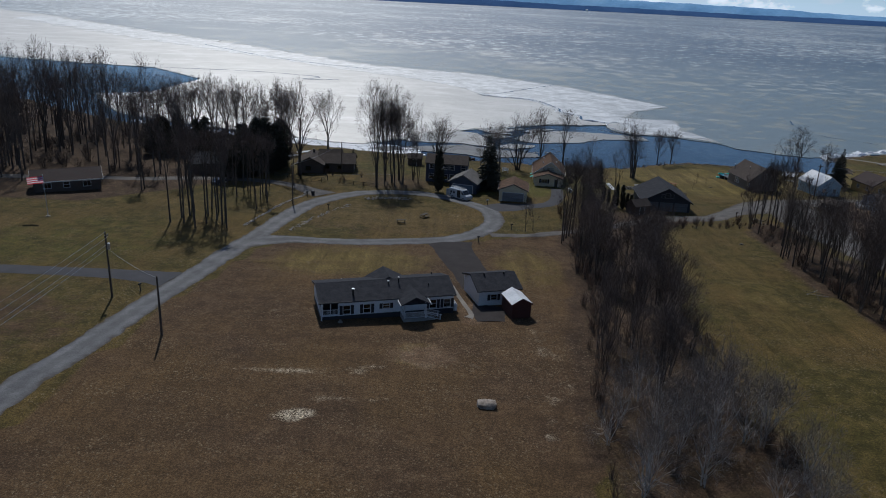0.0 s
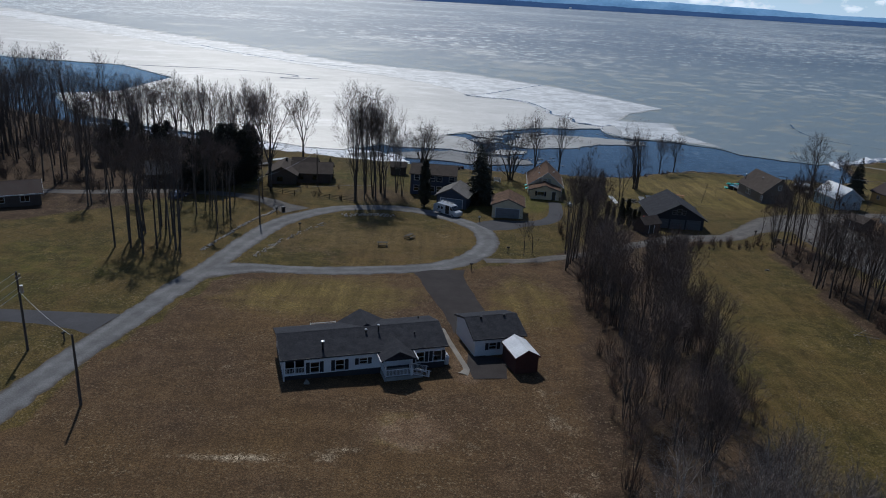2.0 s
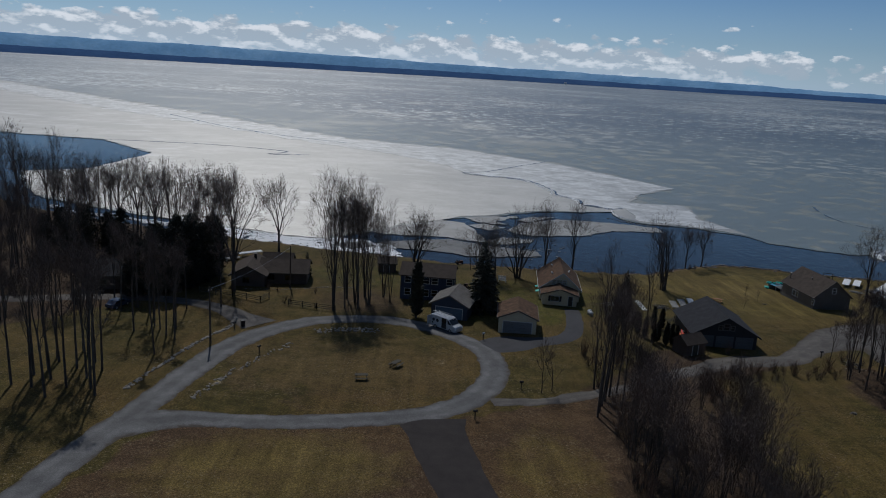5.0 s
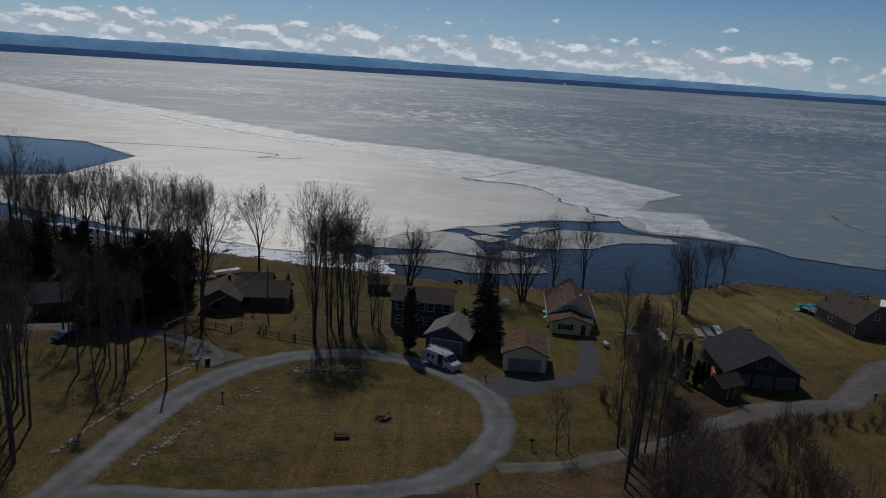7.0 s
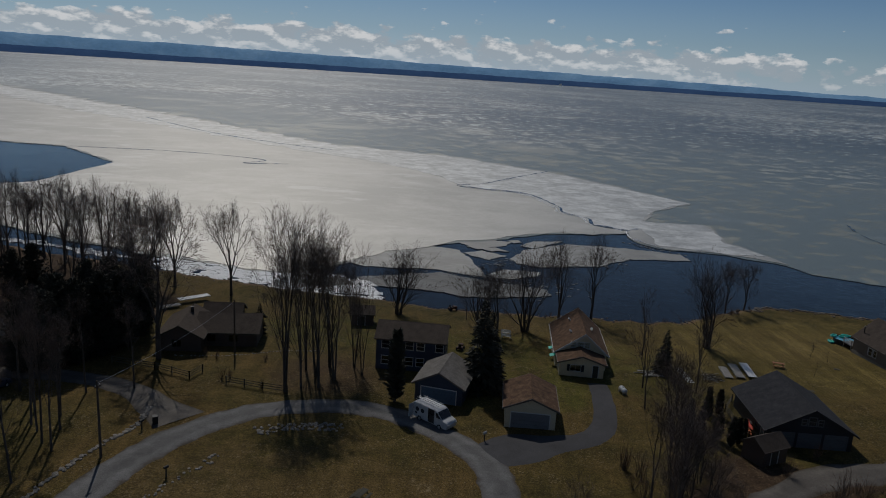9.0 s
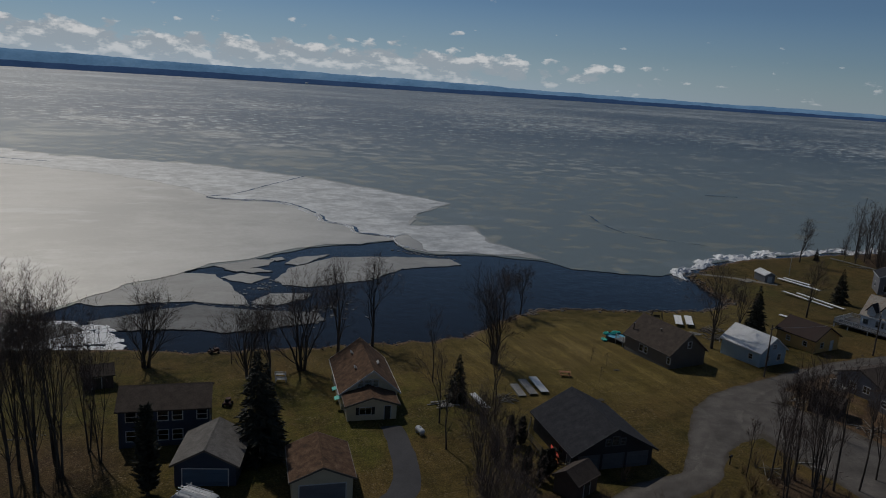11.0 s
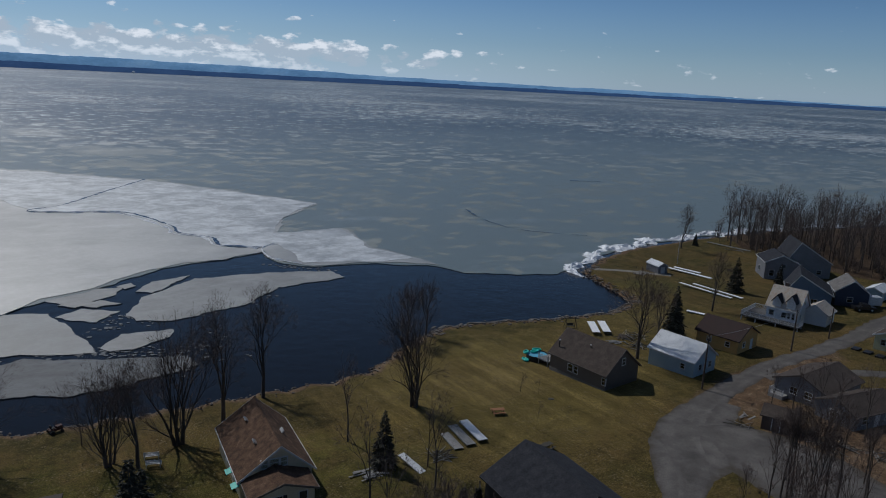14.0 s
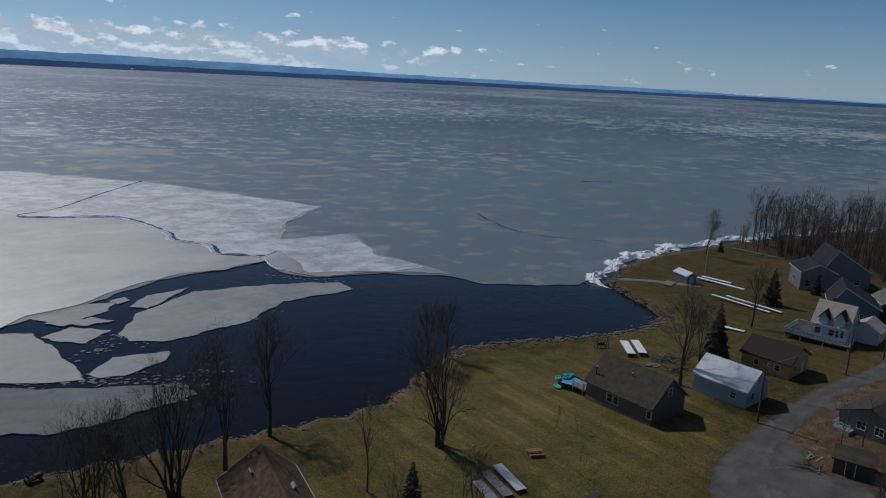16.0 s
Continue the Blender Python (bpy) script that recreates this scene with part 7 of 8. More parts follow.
def mailbox(x, y, rot, mat=BLACK_METAL, label="mailbox on a wooden post"):
    ob = empty("mailbox", x, y, rot, label, "mailbox", "mailboxes")
    bm = bmesh.new()
    box(bm, -0.06, -0.06, -0.3, 0.06, 0.06, 1.05)
    part("post", bm, DARK_WOOD, ob)
    bm = bmesh.new()
    prof = [(-0.12, 1.05), (0.12, 1.05), (0.12, 1.2), (0.08, 1.28), (0, 1.31), (-0.08, 1.28), (-0.12, 1.2)]
    prism(bm, prof, -0.28, 0.28, "x")
    part("box", bm, mat, ob)
    return ob


mailbox(-25, 152, 60)
mailbox(10.2, 164, 40, STEEL, "steel mailbox on a wooden post beside the lane")
mailbox(14.2, 143, 0)
mailbox(7, 132.2, 20)
mailbox(-44.2, 99, 80)
mailbox(68.1, 163, 20)
mailbox(-31.6, 162.5, 60)

# dark wheeled bin at the drive mouth
bn = empty("wheeled_bin", -30.6, 164.2, 30, "dark plastic wheeled bin beside the drive", "bin")
bm = bmesh.new()
prism(bm, [(-0.27, 0.05), (0.27, 0.05), (0.35, 1.0), (-0.35, 1.0)], -0.3, 0.3, "x")
part("body", bm, BLACK_METAL, bn)
bm = bmesh.new()
prism(bm, [(-0.38, 1.0), (0.38, 1.0), (0.34, 1.08), (-0.38, 1.1)], -0.34, 0.34, "x")
part("lid", bm, BLACK_METAL, bn)


def picnic_table(x, y, rot, mat, label):
    ob = empty("picnic_table", x, y, rot, label, "picnic table")
    bm = bmesh.new()
    for i in range(5):
        box(bm, -0.95, -0.38 + 0.155 * i, 0.70, 0.95, -0.24 + 0.155 * i, 0.75)
    part("tabletop", bm, mat, ob)
    for s in (-1, 1):
        bm = bmesh.new()
        box(bm, -0.95, s * 0.72 - 0.14, 0.41, 0.95, s * 0.72 + 0.14, 0.46)
        part("bench", bm, mat, ob)
        bm = bmesh.new()
        for k in (-1, 1):
            tube(bm, [(s * 0.7, k * 0.28, 0.7), (s * 0.7, k * 0.7, -0.05)], 0.05, 4)
        box(bm, s * 0.7 - 0.03, -0.8, 0.34, s * 0.7 + 0.03, 0.8, 0.41)
        part("leg_frame", bm, mat, ob)
    return ob


picnic_table(-8.6, 143.9, 5, DARK_WOOD, "dark weathered picnic table on the grass island")
picnic_table(-3.9, 149.3, 62, DARK_WOOD, "dark picnic table set askew on the island")
picnic_table(63, 196.2, -20, RED_WOOD, "red-stained picnic table on the lawn")
picnic_table(62, 184.3, 10, DARK_WOOD, "dark picnic table behind the garage")


def boulder(name, x, y, r, seed, mat=STONE, flat=0.7, label="pale field boulder lying in dry grass"):
    rng = np.random.default_rng(seed)
    bm = bmesh.new()
    bmesh.ops.create_icosphere(bm, subdivisions=3, radius=1)
    ph = rng.uniform(0, 6, 6)
    for v in bm.verts:
        c = v.co
        k = 1 + 0.16 * math.sin(3 * c.x + ph[0]) * math.cos(2.5 * c.y + ph[1]) + 0.1 * math.sin(5 * c.z + ph[2] + 3 * c.x)
        v.co = Vector((c.x * r * k * 1.2, c.y * r * k, max(-0.2, c.z) * r * k * flat))
    ob = part(name, bm, mat, None)
    ob.location = (x, y, gz(x, y))
    return tagged(ob, label, "rock")


def block_boulder(x, y, r, seed, label):
    """A squarish field boulder: a faceted block with a flat tilted top."""
    rng = np.random.default_rng(seed)
    bm = bmesh.new()
    bmesh.ops.create_icosphere(bm, subdivisions=2, radius=1)
    for v in bm.verts:
        c = v.co
        k = r * rng.uniform(0.9, 1.08) / max(abs(c.x) * 0.9, abs(c.y), abs(c.z), 0.62) * 0.9
        v.co = Vector((c.x * k * 1.2, c.y * k * 0.9, max(-0.15, min(c.z * k * 0.9, 0.72 * r + 0.1 * c.x * k))))
    ob = part("boulder", bm, BOULDER, None)
    ob.location = (x, y, gz(x, y))
    return tagged(ob, label, "rock")


block_boulder(5.8, 69.6, 0.85, 1, "tan field boulder with a flat pale top lying in dry grass")
boulder("boulder", 60.5, 139.8, 0.35, 2, label="small pale rock on green grass")
boulder("boulder", 73.5, 196.6, 0.4, 3, DARK_WOOD, 0.3, "dark ring of a lawn fire pit")


def fence(pts, label):
    """Split-rail fence: posts and three rails a bay."""
    x0, y0 = pts[0]
    ob = empty("fence", x0, y0, 0, label, "fence")
    zz = gz(x0, y0)
    for (ax, ay), (bx, by) in zip(pts, pts[1:]):
        n = max(1, int(math.hypot(bx - ax, by - ay) / 2.6))
        for i in range(n + 1):
            px, py = ax + (bx - ax) * i / n, ay + (by - ay) * i / n
            bm = bmesh.new()
            g = gz(px, py) - zz
            box(bm, px - x0 - 0.07, py - y0 - 0.07, g - 0.3, px - x0 + 0.07, py - y0 + 0.07, g + 1.25)
            part("post", bm, DARK_WOOD, ob)
            if i < n:
                qx, qy = ax + (bx - ax) * (i + 1) / n, ay + (by - ay) * (i + 1) / n
                g2 = gz(qx, qy) - zz
                for h in (0.4, 0.75, 1.08):
                    bm = bmesh.new()
                    tube(bm, [(px - x0, py - y0, g + h), (qx - x0, qy - y0, g2 + h)], 0.05, 5)
                    part("rail", bm, DARK_WOOD, ob)
    return ob


fence([(-44, 183.5), (-37, 181.6), (-31, 178.6), (-30, 181.5)], "dark split-rail fence beside the gravel drive")
fence([(-25.5, 177.5), (-20, 176), (-16.5, 175.4)], "dark split-rail fence at the head of the loop")
fence([(48.3, 180.2), (45.8, 176.5), (45.4, 171.5), (45.4, 167.8), (47.6, 166.6)], "low garden fence beside the black garage")

# stones: an edging along the lane, a row on the island, rip-rap on the shore


def stone_mesh(seed):
    rng = np.random.default_rng(seed)
    bm = bmesh.new()
    bmesh.ops.create_icosphere(bm, subdivisions=1, radius=1)
    for v in bm.verts:
        v.co = v.co * rng.uniform(0.75, 1.2)
        v.co.z *= 0.6
    me = bpy.data.meshes.new("stone")
    bm.to_mesh(me)
    bm.free()
    me.materials.append(STONE)
    return me


STONES = [stone_mesh(i) for i in range(4)]


def stone_row(name, line, count, spread, size, label):
    x0, y0 = line[0]
    ob = empty(name, x0, y0, 0, label, "stone edging")
    C = spline(line, 0.5)
    r = random.Random(count)
    for i in range(count):
        p = C[int(i / count * len(C))]
        x, y = p[0] + r.uniform(-spread, spread), p[1] + r.uniform(-spread, spread)
        s = new("stone", STONES[i % 4])
        s.parent = ob
        k = r.uniform(0.6, 1.3) * size
        s.matrix_basis = pose(x - x0, y - y0, gz(x, y) - gz(x0, y0) + 0.02, 0, 0, r.uniform(0, 360)) @ Matrix.Diagonal((k, k * r.uniform(0.7, 1), k, 1))


stone_row("stone_edging", [(-39, 137), (-37.2, 147), (-35.5, 156), (-32.8, 163), (-33, 169)], 150, 0.3, 0.3, "row of pale field stones edging the lane")
stone_row("stone_edging", [(-29.5, 135), (-28.5, 140), (-26, 147), (-21, 157)], 80, 0.6, 0.24, "scattered pale stones on the island grass")
stone_row("stone_edging", [(-17.5, 163.6), (-13, 165.4), (-8.5, 165.8)], 110, 1.0, 0.26, "bed of pale stones at the head of the island")
stone_row("stone_edging", [(-36, 187.5), (-28, 189), (-20, 192), (-14, 193)], 60, 0.2, 0.2, "pale stone edging of a garden path")
stone_row("stone_edging", [(95.2, 167), (98.2, 165), (99.2, 160), (98.9, 156.2)], 46, 0.25, 0.2, "row of white stones beside a yard")
v, f = [], []
rng = np.random.default_rng(5)
tmpl = []
for me in STONES:
    c3 = np.empty(len(me.vertices) * 3)
    me.vertices.foreach_get("co", c3)
    tmpl.append((c3.reshape(-1, 3), [tuple(p.vertices) for p in me.polygons]))
for i in range(2300):
    x = rng.uniform(-60, 160) if i < 1000 else rng.uniform(70, 146)
    y = float(shore(x)) - rng.normal() * 1.3 - 0.9
    k = rng.uniform(0.1, 0.34) * (1.15 if x > 60 else 0.85)
    c3, polys = tmpl[i % 4]
    a = rng.uniform(0, 6.28)
    base = len(v)
    g = max(gz(x, y), LAKE - 0.1)
    for p in c3:
        v.append((x + k * (p[0] * math.cos(a) - p[1] * math.sin(a)), y + k * (p[0] * math.sin(a) + p[1] * math.cos(a)), g + k * p[2] + 0.05))
    f += [tuple(base + q for q in pl) for pl in polys]
tagged(mesh_object("shore_stones", v, f, SHORE_STONE), "grey and tan stones lining the shore", "stones", kind="stuff")


def vehicle(name, x, y, rot, L, W, prof, glass_prof, paint, label, category, wheel_r=0.36, axles=(0.2, 0.78)):
    """Body from a side profile of (along, up), a narrower glazed upper, wheels with tyres and rims."""
    ob = empty(name, x, y, rot, label, category)
    bm = bmesh.new()
    prism(bm, prof, -W / 2, W / 2, "y")
    bmesh.ops.recalc_face_normals(bm, faces=bm.faces)
    bmesh.ops.bevel(bm, geom=[e for e in bm.edges], offset=0.05, segments=2, affect="EDGES")
    body = part("body", bm, paint, ob)
    bm = bmesh.new()
    prism(bm, glass_prof, -W / 2 - 0.012, W / 2 + 0.012, "y")
    part("windows", bm, CAR_BLACK, ob, "dark tinted glass")
    for fr in axles:
        for s in (-1, 1):
            bm = bmesh.new()
            c = Vector((-L / 2 + L * fr, s * (W / 2 - 0.1), wheel_r))
            tube(bm, [c + Vector((0, -0.12, 0)), c + Vector((0, 0.12, 0))], wheel_r, 18)
            wh = part("wheel", bm, RUBBER, ob, "black tyre")
            bm = bmesh.new()
            tube(bm, [c + Vector((0, s * 0.121, 0)), c + Vector((0, s * 0.14, 0))], wheel_r * 0.6, 14)
            part("rim", bm, STEEL, wh, "steel rim")
    return ob


van = vehicle("van", 4.0, 168.6, -42, 5.9, 2.05,
              [(-2.95, 0.35), (2.85, 0.35), (2.95, 0.95), (2.75, 1.25), (1.95, 1.45), (1.2, 2.3), (0.9, 2.4), (-2.85, 2.4), (-2.95, 2.2)],
              [(1.1, 1.5), (1.85, 1.5), (1.25, 2.15), (1.0, 2.15)], CAR_WHITE, "white high-roof work van with a ladder rack", "van")
bm = bmesh.new()
prism(bm, [(1.98, 1.47), (2.02, 1.5), (1.26, 2.28), (1.2, 2.25)], -0.88, 0.88, "y")
part("windscreen", bm, CAR_BLACK, van, "dark windscreen")
bm = bmesh.new()
box(bm, -0.3, -1.05, 0.5, 0.75, -1.03, 2.35)
part("side_door", bm, CAR_BLACK, van, "open dark side door")
for cx in (-2.2, -1.3, -2.4):
    bm = bmesh.new()
    tube(bm, [(cx, -1.045, 1.55 if cx > -2.3 else 1.0), (cx, -1.03, 1.55 if cx > -2.3 else 1.0)], 0.3 if cx > -2.3 else 0.18, 16)
    part("side_emblem", bm, SHUTTER, van, "round dark graphic")
for yy in (-0.75, 0.75):
    bm = bmesh.new()
    tube(bm, [(-2.8, yy, 2.7), (0.7, yy, 2.7)], 0.035, 6)
    for xx in (-2.5, -1.0, 0.4):
        box(bm, xx - 0.03, yy - 0.03, 2.38, xx + 0.03, yy + 0.03, 2.7)
    part("roof_rack", bm, STEEL, van, "aluminium roof rack")
bm = bmesh.new()
for yy in (-0.35, 0.05):
    box(bm, -2.9, yy - 0.03, 2.74, 1.0, yy + 0.03, 2.82)
for i in range(12):
    box(bm, -2.7 + 0.3 * i, -0.33, 2.76, -2.66 + 0.3 * i, 0.03, 2.8)
part("ladder", bm, STEEL, van, "aluminium ladder")
for s in (-1, 1):
    bm = bmesh.new()
    box(bm, -3.0, s * 1.0, 0.45, -2.95, s * 1.85, 2.2)
    part("rear_door", bm, CAR_WHITE, van, "open rear door")
    bm = bmesh.new()
    box(bm, 2.88, s * 0.75 - 0.16, 0.8, 2.97, s * 0.75 + 0.16, 1.0)
    part("headlight", bm, STEEL, van)

CAR_PROF = [(-2.2, 0.3), (2.2, 0.3), (2.3, 0.6), (2.15, 0.85), (1.1, 0.98), (0.4, 1.45), (-1.1, 1.48), (-1.9, 1.0), (-2.25, 0.92)]
CAR_GLASS = [(0.9, 1.0), (0.35, 1.36), (-1.05, 1.38), (-1.65, 1.02)]
vehicle("car", -55.0, 172.5, 70, 4.5, 1.8, CAR_PROF, CAR_GLASS, CAR_BLUE, "dark blue car parked under bare trees", "car", 0.32)
vehicle("car", -67.0, 189.0, 20, 4.5, 1.8, CAR_PROF, CAR_GLASS, CAR_BLACK, "black car parked beside the brown house", "car", 0.32)
vehicle("pickup", 171.0, 200.6, -30, 5.2, 1.9, [(-2.6, 0.45), (2.55, 0.45), (2.6, 0.95), (1.2, 1.1), (0.7, 1.75), (-0.7, 1.78), (-0.85, 1.1), (-2.6, 1.1)], [(1.0, 1.12), (0.62, 1.65), (-0.62, 1.68), (-0.72, 1.12)], CAR_BLACK, "black pickup truck beside the blue house", "pickup truck", 0.38)
vehicle("car", 13.2, 185.5, 75, 4.2, 1.75, CAR_PROF, CAR_GLASS, CAR_WHITE, "white car partly behind a spruce", "car", 0.32)

# white camping trailer by the blue house
tr = empty("trailer", 175.6, 202.3, -32, "pale blue and white utility trailer", "trailer")
bm = bmesh.new()
box(bm, -3.0, -1.1, 0.5, 3.0, 1.1, 2.5)
bmesh.ops.bevel(bm, geom=[e for e in bm.edges], offset=0.12, segments=2, affect="EDGES")
part("body", bm, CAR_WHITE, tr)
for s in (-1, 1):
    bm = bmesh.new()
    tube(bm, [(0, s * 0.95, 0.34), (0, s * 1.12, 0.34)], 0.34, 16)
    part("wheel", bm, RUBBER, tr)


def gas_tank(x, y, z, rot, r, L, upright, parent=None):
    ob = empty("gas_tank", x, y, rot, "white propane tank with a domed top", "gas tank", "gas tanks", z)
    bm = bmesh.new()
    prof = [(0, 0.25), (0.06, 0.75), (0.16, 1.0), (0.84, 1.0), (0.94, 0.75), (1.0, 0.25)]
    if upright:
        tube(bm, [(0, 0, L * a) for a, _ in prof], [r * k for _, k in prof], 14)
    else:
        tube(bm, [(L * (a - 0.5), 0, r + 0.15) for a, _ in prof], [r * k for _, k in prof], 14)
    part("body", bm, CAR_WHITE, ob)
    bm = bmesh.new()
    if upright:
        tube(bm, [(0, 0, L - 0.02), (0, 0, L + 0.14)], r * 0.4, 10)
    else:
        tube(bm, [(0, 0, 2 * r + 0.1), (0, 0, 2 * r + 0.3)], r * 0.3, 10)
    part("valve_collar", bm, STEEL, ob)
    for xx in () if upright else (-0.3 * L, 0.3 * L):
        bm = bmesh.new()
        box(bm, xx - 0.1, -r * 0.8, -0.1, xx + 0.1, r * 0.8, 0.25)
        part("support", bm, STEEL, ob)


hm = home.matrix_basis
for lx, ly in ((HW / 2 + 0.45, -HD / 2 + 0.55), (HW / 2 + 0.5, -HD / 2 + 1.4)):
    p = hm @ Vector((lx, ly, 0))
    gas_tank(p.x, p.y, gz(p.x, p.y), 0, 0.36, 1.25, True)
gas_tank(32.2, 181.2, gz(32.2, 181.2), 100, 0.42, 1.9, False)
p = hm @ Vector((-7.0, -HD / 2 - 1.2, 0))
boulder("stump", p.x, p.y, 0.26, 9, CONCRETE, 1.6, "grey stump on the grass beside the home")


def kayak(x, y, rot, z, mat, label):
    bm = bmesh.new()
    pts, rad = [], []
    for i in range(13):
        k = i / 12 * 2 - 1
        pts.append((k * 1.7, 0, 0.12 * k * k))
        rad.append(0.34 * (1 - abs(k) ** 2.4) + 0.02)
    tube(bm, pts, rad, 12)
    for q in bm.verts:
        q.co.z *= 0.6 if q.co.z > 0.1 else 0.8
    ob = empty("kayak", x, y, rot, label, "kayak", "kayaks")
    ob.matrix_basis = pose(x, y, gz(x, y) + z, 40, 0, rot)
    part("hull", bm, mat, ob)
    bm = bmesh.new()
    tube(bm, [(-0.45, 0, 0.2), (0.45, 0, 0.2)], [0.2, 0.2], 12)
    part("cockpit", bm, BLACK_METAL, ob)


kayak(46.7, 170.6, 78, 0.95, KAYAK_RED, "red plastic kayak on a rack")
kayak(46.3, 170.0, 78, 0.5, KAYAK_ORANGE, "orange plastic kayak on a rack")
rk = empty("kayak_rack", 46.8, 170.3, 78, "simple wooden kayak rack", "rack")
for xx in (-0.9, 0.9):
    bm = bmesh.new()
    box(bm, xx - 0.05, -0.1, -0.1, xx + 0.05, 0.0, 1.3)
    box(bm, xx - 0.04, 0.0, 0.18, xx + 0.04, 0.7, 0.26)
    box(bm, xx - 0.04, 0.0, 0.62, xx + 0.04, 0.6, 0.7)
    part("upright", bm, DARK_WOOD, rk)
boulder("tarpaulin", 45.0, 164.9, 0.8, 6, TARP_GREEN, 0.8, "green tarpaulin over a garden heap")


def dock_section(x, y, rot, L, W, z, label, mat=PLANK, pitch=0):
    ob = empty("dock_section", x, y, rot, label, "dock section", "dock sections")
    ob.matrix_basis = pose(x, y, gz(x, y) + z, pitch, 0, rot)
    n = int(L / 0.3)
    bm = bmesh.new()
    for i in range(n):
        box(bm, -W / 2, -L / 2 + L * i / n + 0.015, 0.12, W / 2, -L / 2 + L * (i + 1) / n, 0.16)
    part("decking", bm, mat, ob)
    for s in (-1, 1):
        bm = bmesh.new()
        box(bm, s * W / 2 - 0.04, -L / 2, 0, s * W / 2 + 0.04, L / 2, 0.12)
        part("stringer", bm, STEEL, ob)


dock_section(52.2, 192.0, -8, 4.6, 1.25, 0.15, "grey dock section stored on the lawn")
dock_section(54.2, 192.6, -8, 5.8, 1.3, 0.25, "grey dock section stored on the lawn")
dock_section(56.2, 192.8, -8, 6.0, 1.3, 0.35, "grey dock section stored on the lawn", METAL_ROOF)
dock_section(44.3, 189.0, 12, 4.2, 1.0, 0.3, "pale dock ramp leaning by a spruce", METAL_ROOF, 10)
for xx, yy, k in ((104.0, 218.9, 0), (106.2, 218.2, 0)):
    dock_section(xx, yy, -34, 6.6, 1.5, 0.75, "white floating dock stored on a frame", SNOW)
dock_section(151.5, 229, 2, 15, 0.75, 0.35, "long white dock stored on the lawn", SNOW)
dock_section(153.6, 227, 2, 14, 0.75, 0.45, "long white dock stored on the lawn", SNOW)
dock_section(164.5, 244, 8, 13, 1.1, 0.3, "white dock sections stacked on the grass", SNOW)
dock_section(167.0, 247, 10, 8, 1.1, 0.3, "white dock sections stacked on the grass", SNOW)
dock_section(133.6, 217.5, 20, 4.0, 1.0, 0.2, "white dock ramp lying on the grass", SNOW)
dock_section(152, 250, -70, 4.5, 2.6, 0.1, "pale concrete slab by the boathouse", CONCRETE)
dock_section(207.0, 263, 8, 15, 0.5, 0.3, "long grey timber lying on grass")
dock_section(-42.2, 216.5, -50, 6, 1.6, 0.8, "pale dock roof stored by the shore", METAL_ROOF)
dock_section(-45.2, 211.5, -50, 4, 1.4, 0.4, "grey dock section by the shore")


def stick_heap(name, x, y, n, L, seed, label, spread=1.2):
    rng = np.random.default_rng(seed)
    ob = empty(name, x, y, 0, label, "heap")
    for i in range(n):
        bm = bmesh.new()
        a, t = rng.uniform(0, 3.14), rng.uniform(-0.12, 0.25)
        c = Vector((rng.uniform(-spread, spread), rng.uniform(-spread, spread), rng.uniform(0.05, 0.5)))
        d = Vector((math.cos(a), math.sin(a), t)) * L * rng.uniform(0.3, 0.55)
        tube(bm, [c - d, c + d], [0.05, 0.03], 5)
        part("stick", bm, PLANK if i % 3 == 0 else DARK_WOOD, ob)


stick_heap("brush_heap", 48.8, 189.4, 34, 2.6, 1, "heap of sticks and boards on the lawn")
stick_heap("lumber_heap", 107.5, 212.0, 40, 3.4, 2, "heap of grey lumber beside the cottage", 2.4)
stick_heap("lumber_heap", 103.8, 207.2, 20, 2.6, 3, "heap of stacked firewood and boards", 1.2)
stick_heap("fallen_branch", 61.5, 111.7, 4, 4.5, 4, "fallen branch on the green field", 0.6)
stick_heap("log_heap", 205.0, 258.0, 12, 5.0, 5, "heap of grey driftwood logs", 2.0)
stick_heap("branch_heap", 96.5, 165.4, 26, 3.2, 7, "heap of pale and brown cut branches", 2.2)
stick_heap("branch_heap", 100.0, 160.4, 18, 3.6, 8, "heap of pale cut poles beside the gravel", 2.0)
stick_heap("branch_heap", 71.6, 159.4, 14, 2.6, 9, "pale dead branches under the bare trees", 1.4)
stick_heap("lumber_heap", 91.0, 176.0, 12, 2.4, 6, "pale scrap boards beside the gravel", 1.2)

# swing frame on the beach
sw = empty("swing_frame", 101.2, 222.6, -20, "dark wooden swing frame by the water", "swing")
for s in (-1, 1):
    for k in (-1, 1):
        bm = bmesh.new()
        tube(bm, [(s * 1.2, k * 0.7, -0.1), (s * 1.0, 0, 2.0)], 0.06, 6)
        part("leg", bm, DARK_WOOD, sw)
bm = bmesh.new()
tube(bm, [(-1.3, 0, 2.0), (1.3, 0, 2.0)], 0.07, 6)
part("beam", bm, DARK_WOOD, sw)
bm = bmesh.new()
box(bm, -0.7, -0.25, 0.5, 0.7, 0.25, 0.56)
box(bm, -0.7, 0.22, 0.56, 0.7, 0.27, 1.0)
part("seat", bm, DARK_WOOD, sw)

# round pool with toys, and its little deck
pl_ = empty("pool", 83.2, 211.6, 0, "round above-ground pool with blue lining", "pool")
bm = bmesh.new()
tube(bm, [(0, 0, -0.2), (0, 0, 1.05)], 1.9, 28, caps=False)
tube(bm, [(0, 0, 1.05), (0, 0, 1.08)], 1.96, 28, caps=False)
part("wall", bm, BLACK_METAL, pl_, "dark pool wall")
bm = bmesh.new()
tube(bm, [(0, 0, 0.80), (0, 0, 0.84)], 1.88, 28)
part("cover", bm, POOL_BLUE, pl_, "blue pool cover")
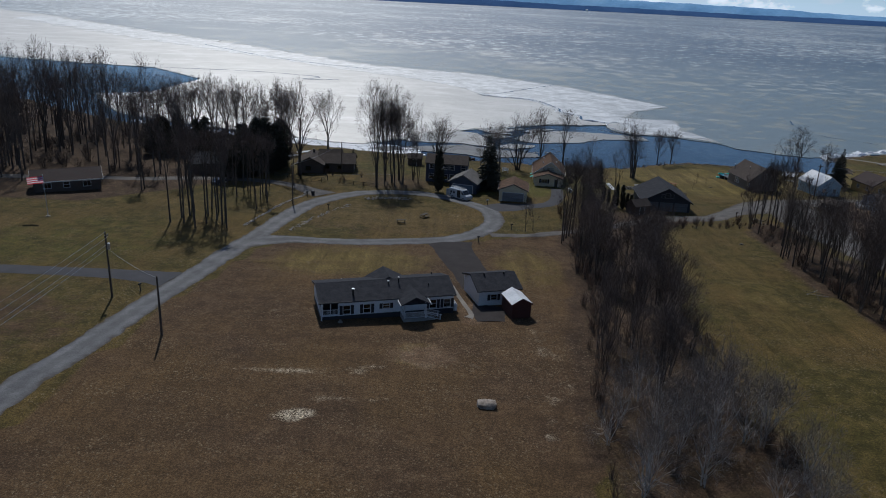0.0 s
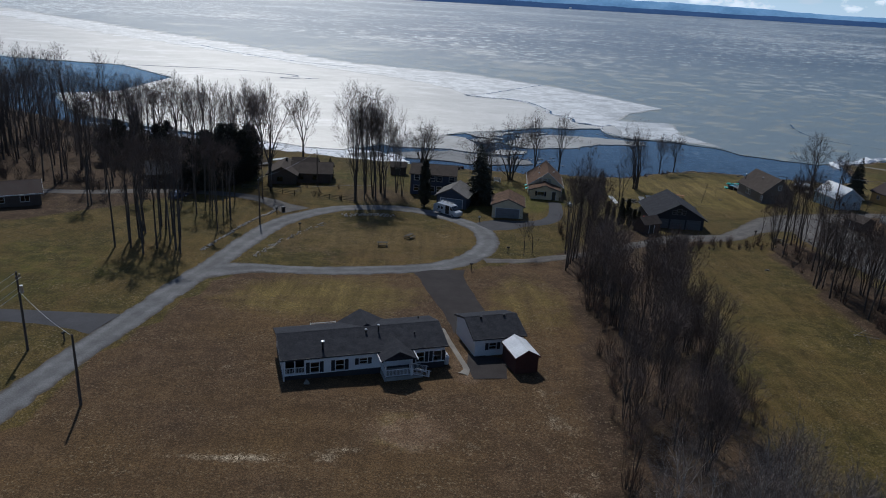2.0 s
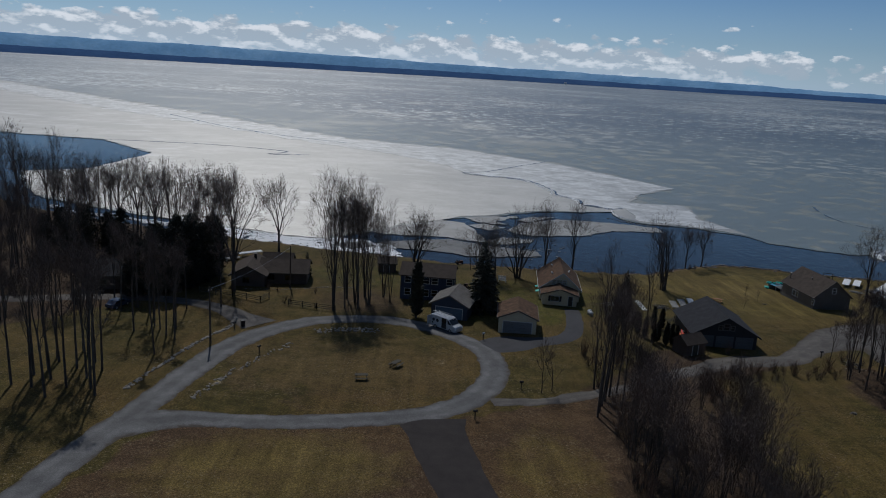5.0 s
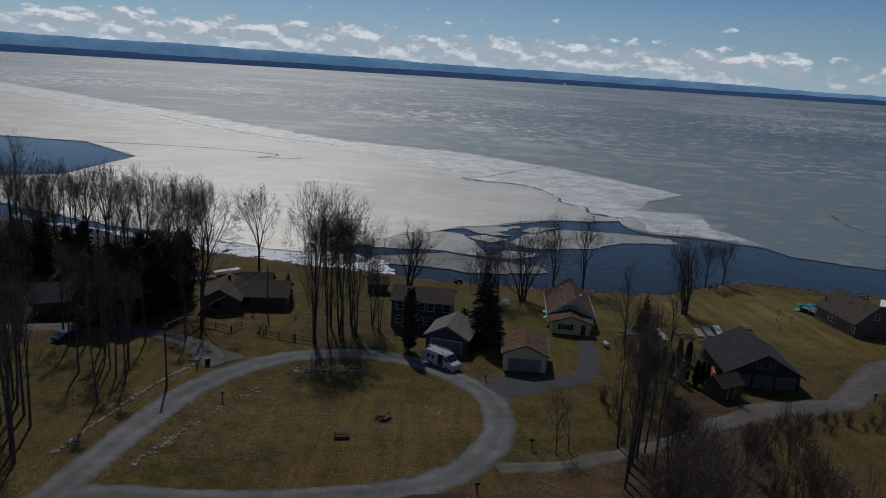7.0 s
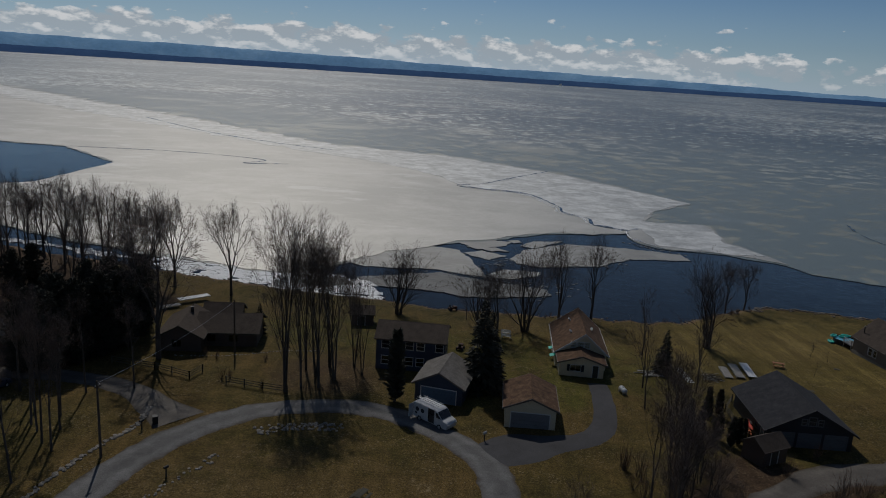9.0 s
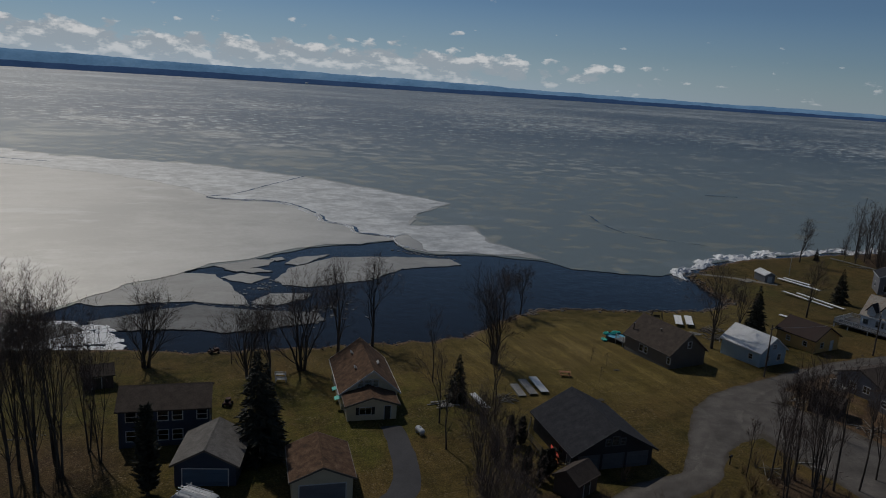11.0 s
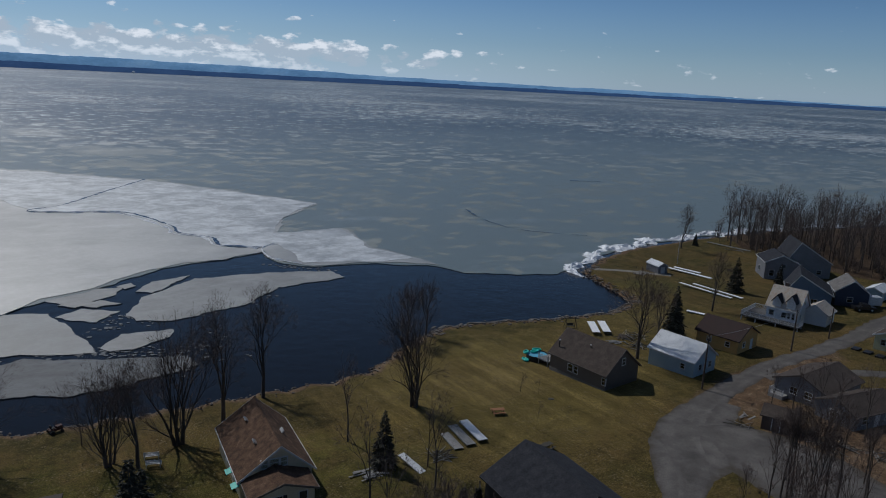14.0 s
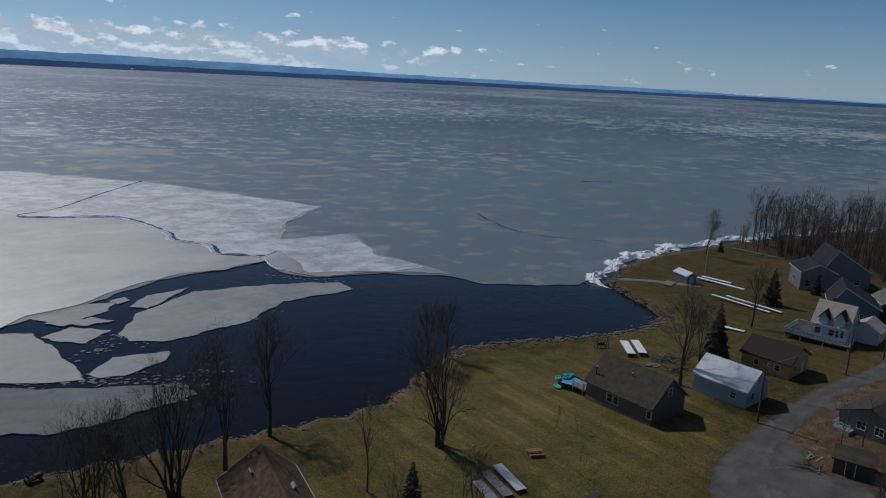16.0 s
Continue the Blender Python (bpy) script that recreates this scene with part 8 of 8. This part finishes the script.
for i, (tx, ty, tr_) in enumerate(((0.3, 1.1, 0), (-1.3, 1.5, 40), (1.2, 1.6, -30), (-2.3, 0.4, 80))):
    ob = empty("pool_float", 83.2 + tx, 211.6 + ty, tr_, "teal inflatable pool float", "pool toy", "pool floats", gz(83.2, 211.6) + (0.95 if i != 3 else 0.1))
    bm = bmesh.new()
    tube(bm, [(0.75 * math.cos(a), 0.4 * math.sin(a), 0.12) for a in np.linspace(0, 6.283, 15)], 0.15, 8, caps=False)
    box(bm, -0.6, -0.3, 0.05, 0.6, 0.3, 0.12)
    part("ring", bm, PLASTIC_TEAL, ob)
pd = empty("pool_deck", 83.6, 208.9, 6, "small deck with white rail beside the pool", "deck")
bm = bmesh.new()
box(bm, -1.6, -1.2, 0.9, 1.4, 1.3, 1.02)
for xx in (-1.4, 1.2):
    for yy in (-1.0, 1.1):
        box(bm, xx - 0.06, yy - 0.06, -0.3, xx + 0.06, yy + 0.06, 0.9)
part("platform", bm, PLANK, pd)
railing(pd, [(-1.55, 1.0, 1.02), (-1.55, -1.15, 1.02), (1.35, -1.15, 1.02)], 0.95)

# ride-on mower and bench near the water
mw = empty("mower", 8.0, 220.0, 20, "dark red ride-on mower near the shore", "mower")
bm = bmesh.new()
box(bm, -0.8, -0.45, 0.3, 0.1, 0.45, 0.65)
box(bm, 0.1, -0.35, 0.3, 0.95, 0.35, 0.85)
bmesh.ops.bevel(bm, geom=[e for e in bm.edges], offset=0.06, segments=2, affect="EDGES")
part("body", bm, BARN_RED, mw)
bm = bmesh.new()
box(bm, -0.55, -0.25, 0.65, -0.1, 0.25, 0.75)
box(bm, -0.6, -0.25, 0.75, -0.5, 0.25, 1.15)
part("seat", bm, RUBBER, mw)
for xx, rr in ((-0.55, 0.28), (0.7, 0.2)):
    for s in (-1, 1):
        bm = bmesh.new()
        tube(bm, [(xx, s * 0.42, rr), (xx, s * 0.62, rr)], rr, 14)
        part("wheel", bm, RUBBER, mw)
bm = bmesh.new()
tube(bm, [(0.1, 0, 0.8), (-0.05, 0, 1.0)], 0.03, 6)
part("steering_column", bm, BLACK_METAL, mw)
gt = copy_thing(mw, pose(8.6, 197.0, gz(8.6, 197.0), 0, 0, 75))
tagged(gt, "black and white garden tractor on the lawn")


def lounge_bench(x, y, rot):
    ob = empty("garden_bench", x, y, rot, "white slatted garden bench on the lawn", "bench")
    bm = bmesh.new()
    for i in range(4):
        box(bm, -0.9, -0.3 + 0.15 * i, 0.42, 0.9, -0.19 + 0.15 * i, 0.46)
    part("seat", bm, TRIM, ob)
    bm = bmesh.new()
    for i in range(3):
        box(bm, -0.9, 0.3, 0.55 + 0.17 * i, 0.9, 0.34, 0.67 + 0.17 * i)
    part("backrest", bm, TRIM, ob)
    for s in (-0.8, 0.8):
        bm = bmesh.new()
        box(bm, s - 0.04, -0.3, -0.05, s + 0.04, -0.22, 0.6)
        box(bm, s - 0.04, 0.26, -0.05, s + 0.04, 0.34, 1.0)
        part("leg", bm, TRIM, ob)


lounge_bench(17.2, 204.4, 160)
lounge_bench(17.4, 206.6, 165)
for i, (x, y) in enumerate([(141.6, 186.5), (141.5, 184.2), (141.2, 181.8), (141.2, 179.4)]):
    ob = empty("planter", x, y, 8, "dark raised garden bed of soil", "planter", "raised beds")
    bm = bmesh.new()
    box(bm, -0.9, -0.7, -0.1, 0.9, 0.7, 0.35)
    bmesh.ops.bevel(bm, geom=[e for e in bm.edges], offset=0.04, segments=1, affect="EDGES")
    part("frame", bm, BLACK_METAL, ob)


# ---- stacked and scattered timber in the yards


def timber_pile(x, y, rot, rows, length, label, mat, seed):
    """Loose boards and poles thrown in a low heap, each one a part."""
    rng = np.random.default_rng(seed)
    ob = empty("timber_pile", x, y, rot, label, "timber pile")
    for k in range(rows):
        bm = bmesh.new()
        L, w = length * rng.uniform(0.6, 1.0), rng.uniform(0.12, 0.3)
        box(bm, -L / 2, -w / 2, 0, L / 2, w / 2, 0.07, pose(rng.normal() * 0.5, rng.normal() * 0.8, 0.05 + 0.075 * (k // 3), rng.uniform(-4, 4), rng.uniform(-3, 3), rng.normal() * 22))
        part("board", bm, mat, ob)
    return ob


timber_pile(104.6, 208.5, 30, 14, 3.0, "dark weathered boards heaped in a yard", DARK_WOOD, 1)
timber_pile(106.0, 213.0, 70, 12, 3.2, "brown poles and boards beside the swing", POLE_WOOD, 2)
timber_pile(102.2, 211.5, -20, 9, 2.4, "small stack of grey boards on grass", PLANK, 3)
timber_pile(39.0, 189.6, 15, 12, 3.0, "pale grey boards scattered under a spruce", PLANK, 4)
timber_pile(94.5, 177.6, 20, 5, 2.0, "bleached boards lying beside the drive", PLANK, 5)
timber_pile(79.3, 160.1, -30, 4, 2.2, "pale boards lying on gravel", PLANK, 6)
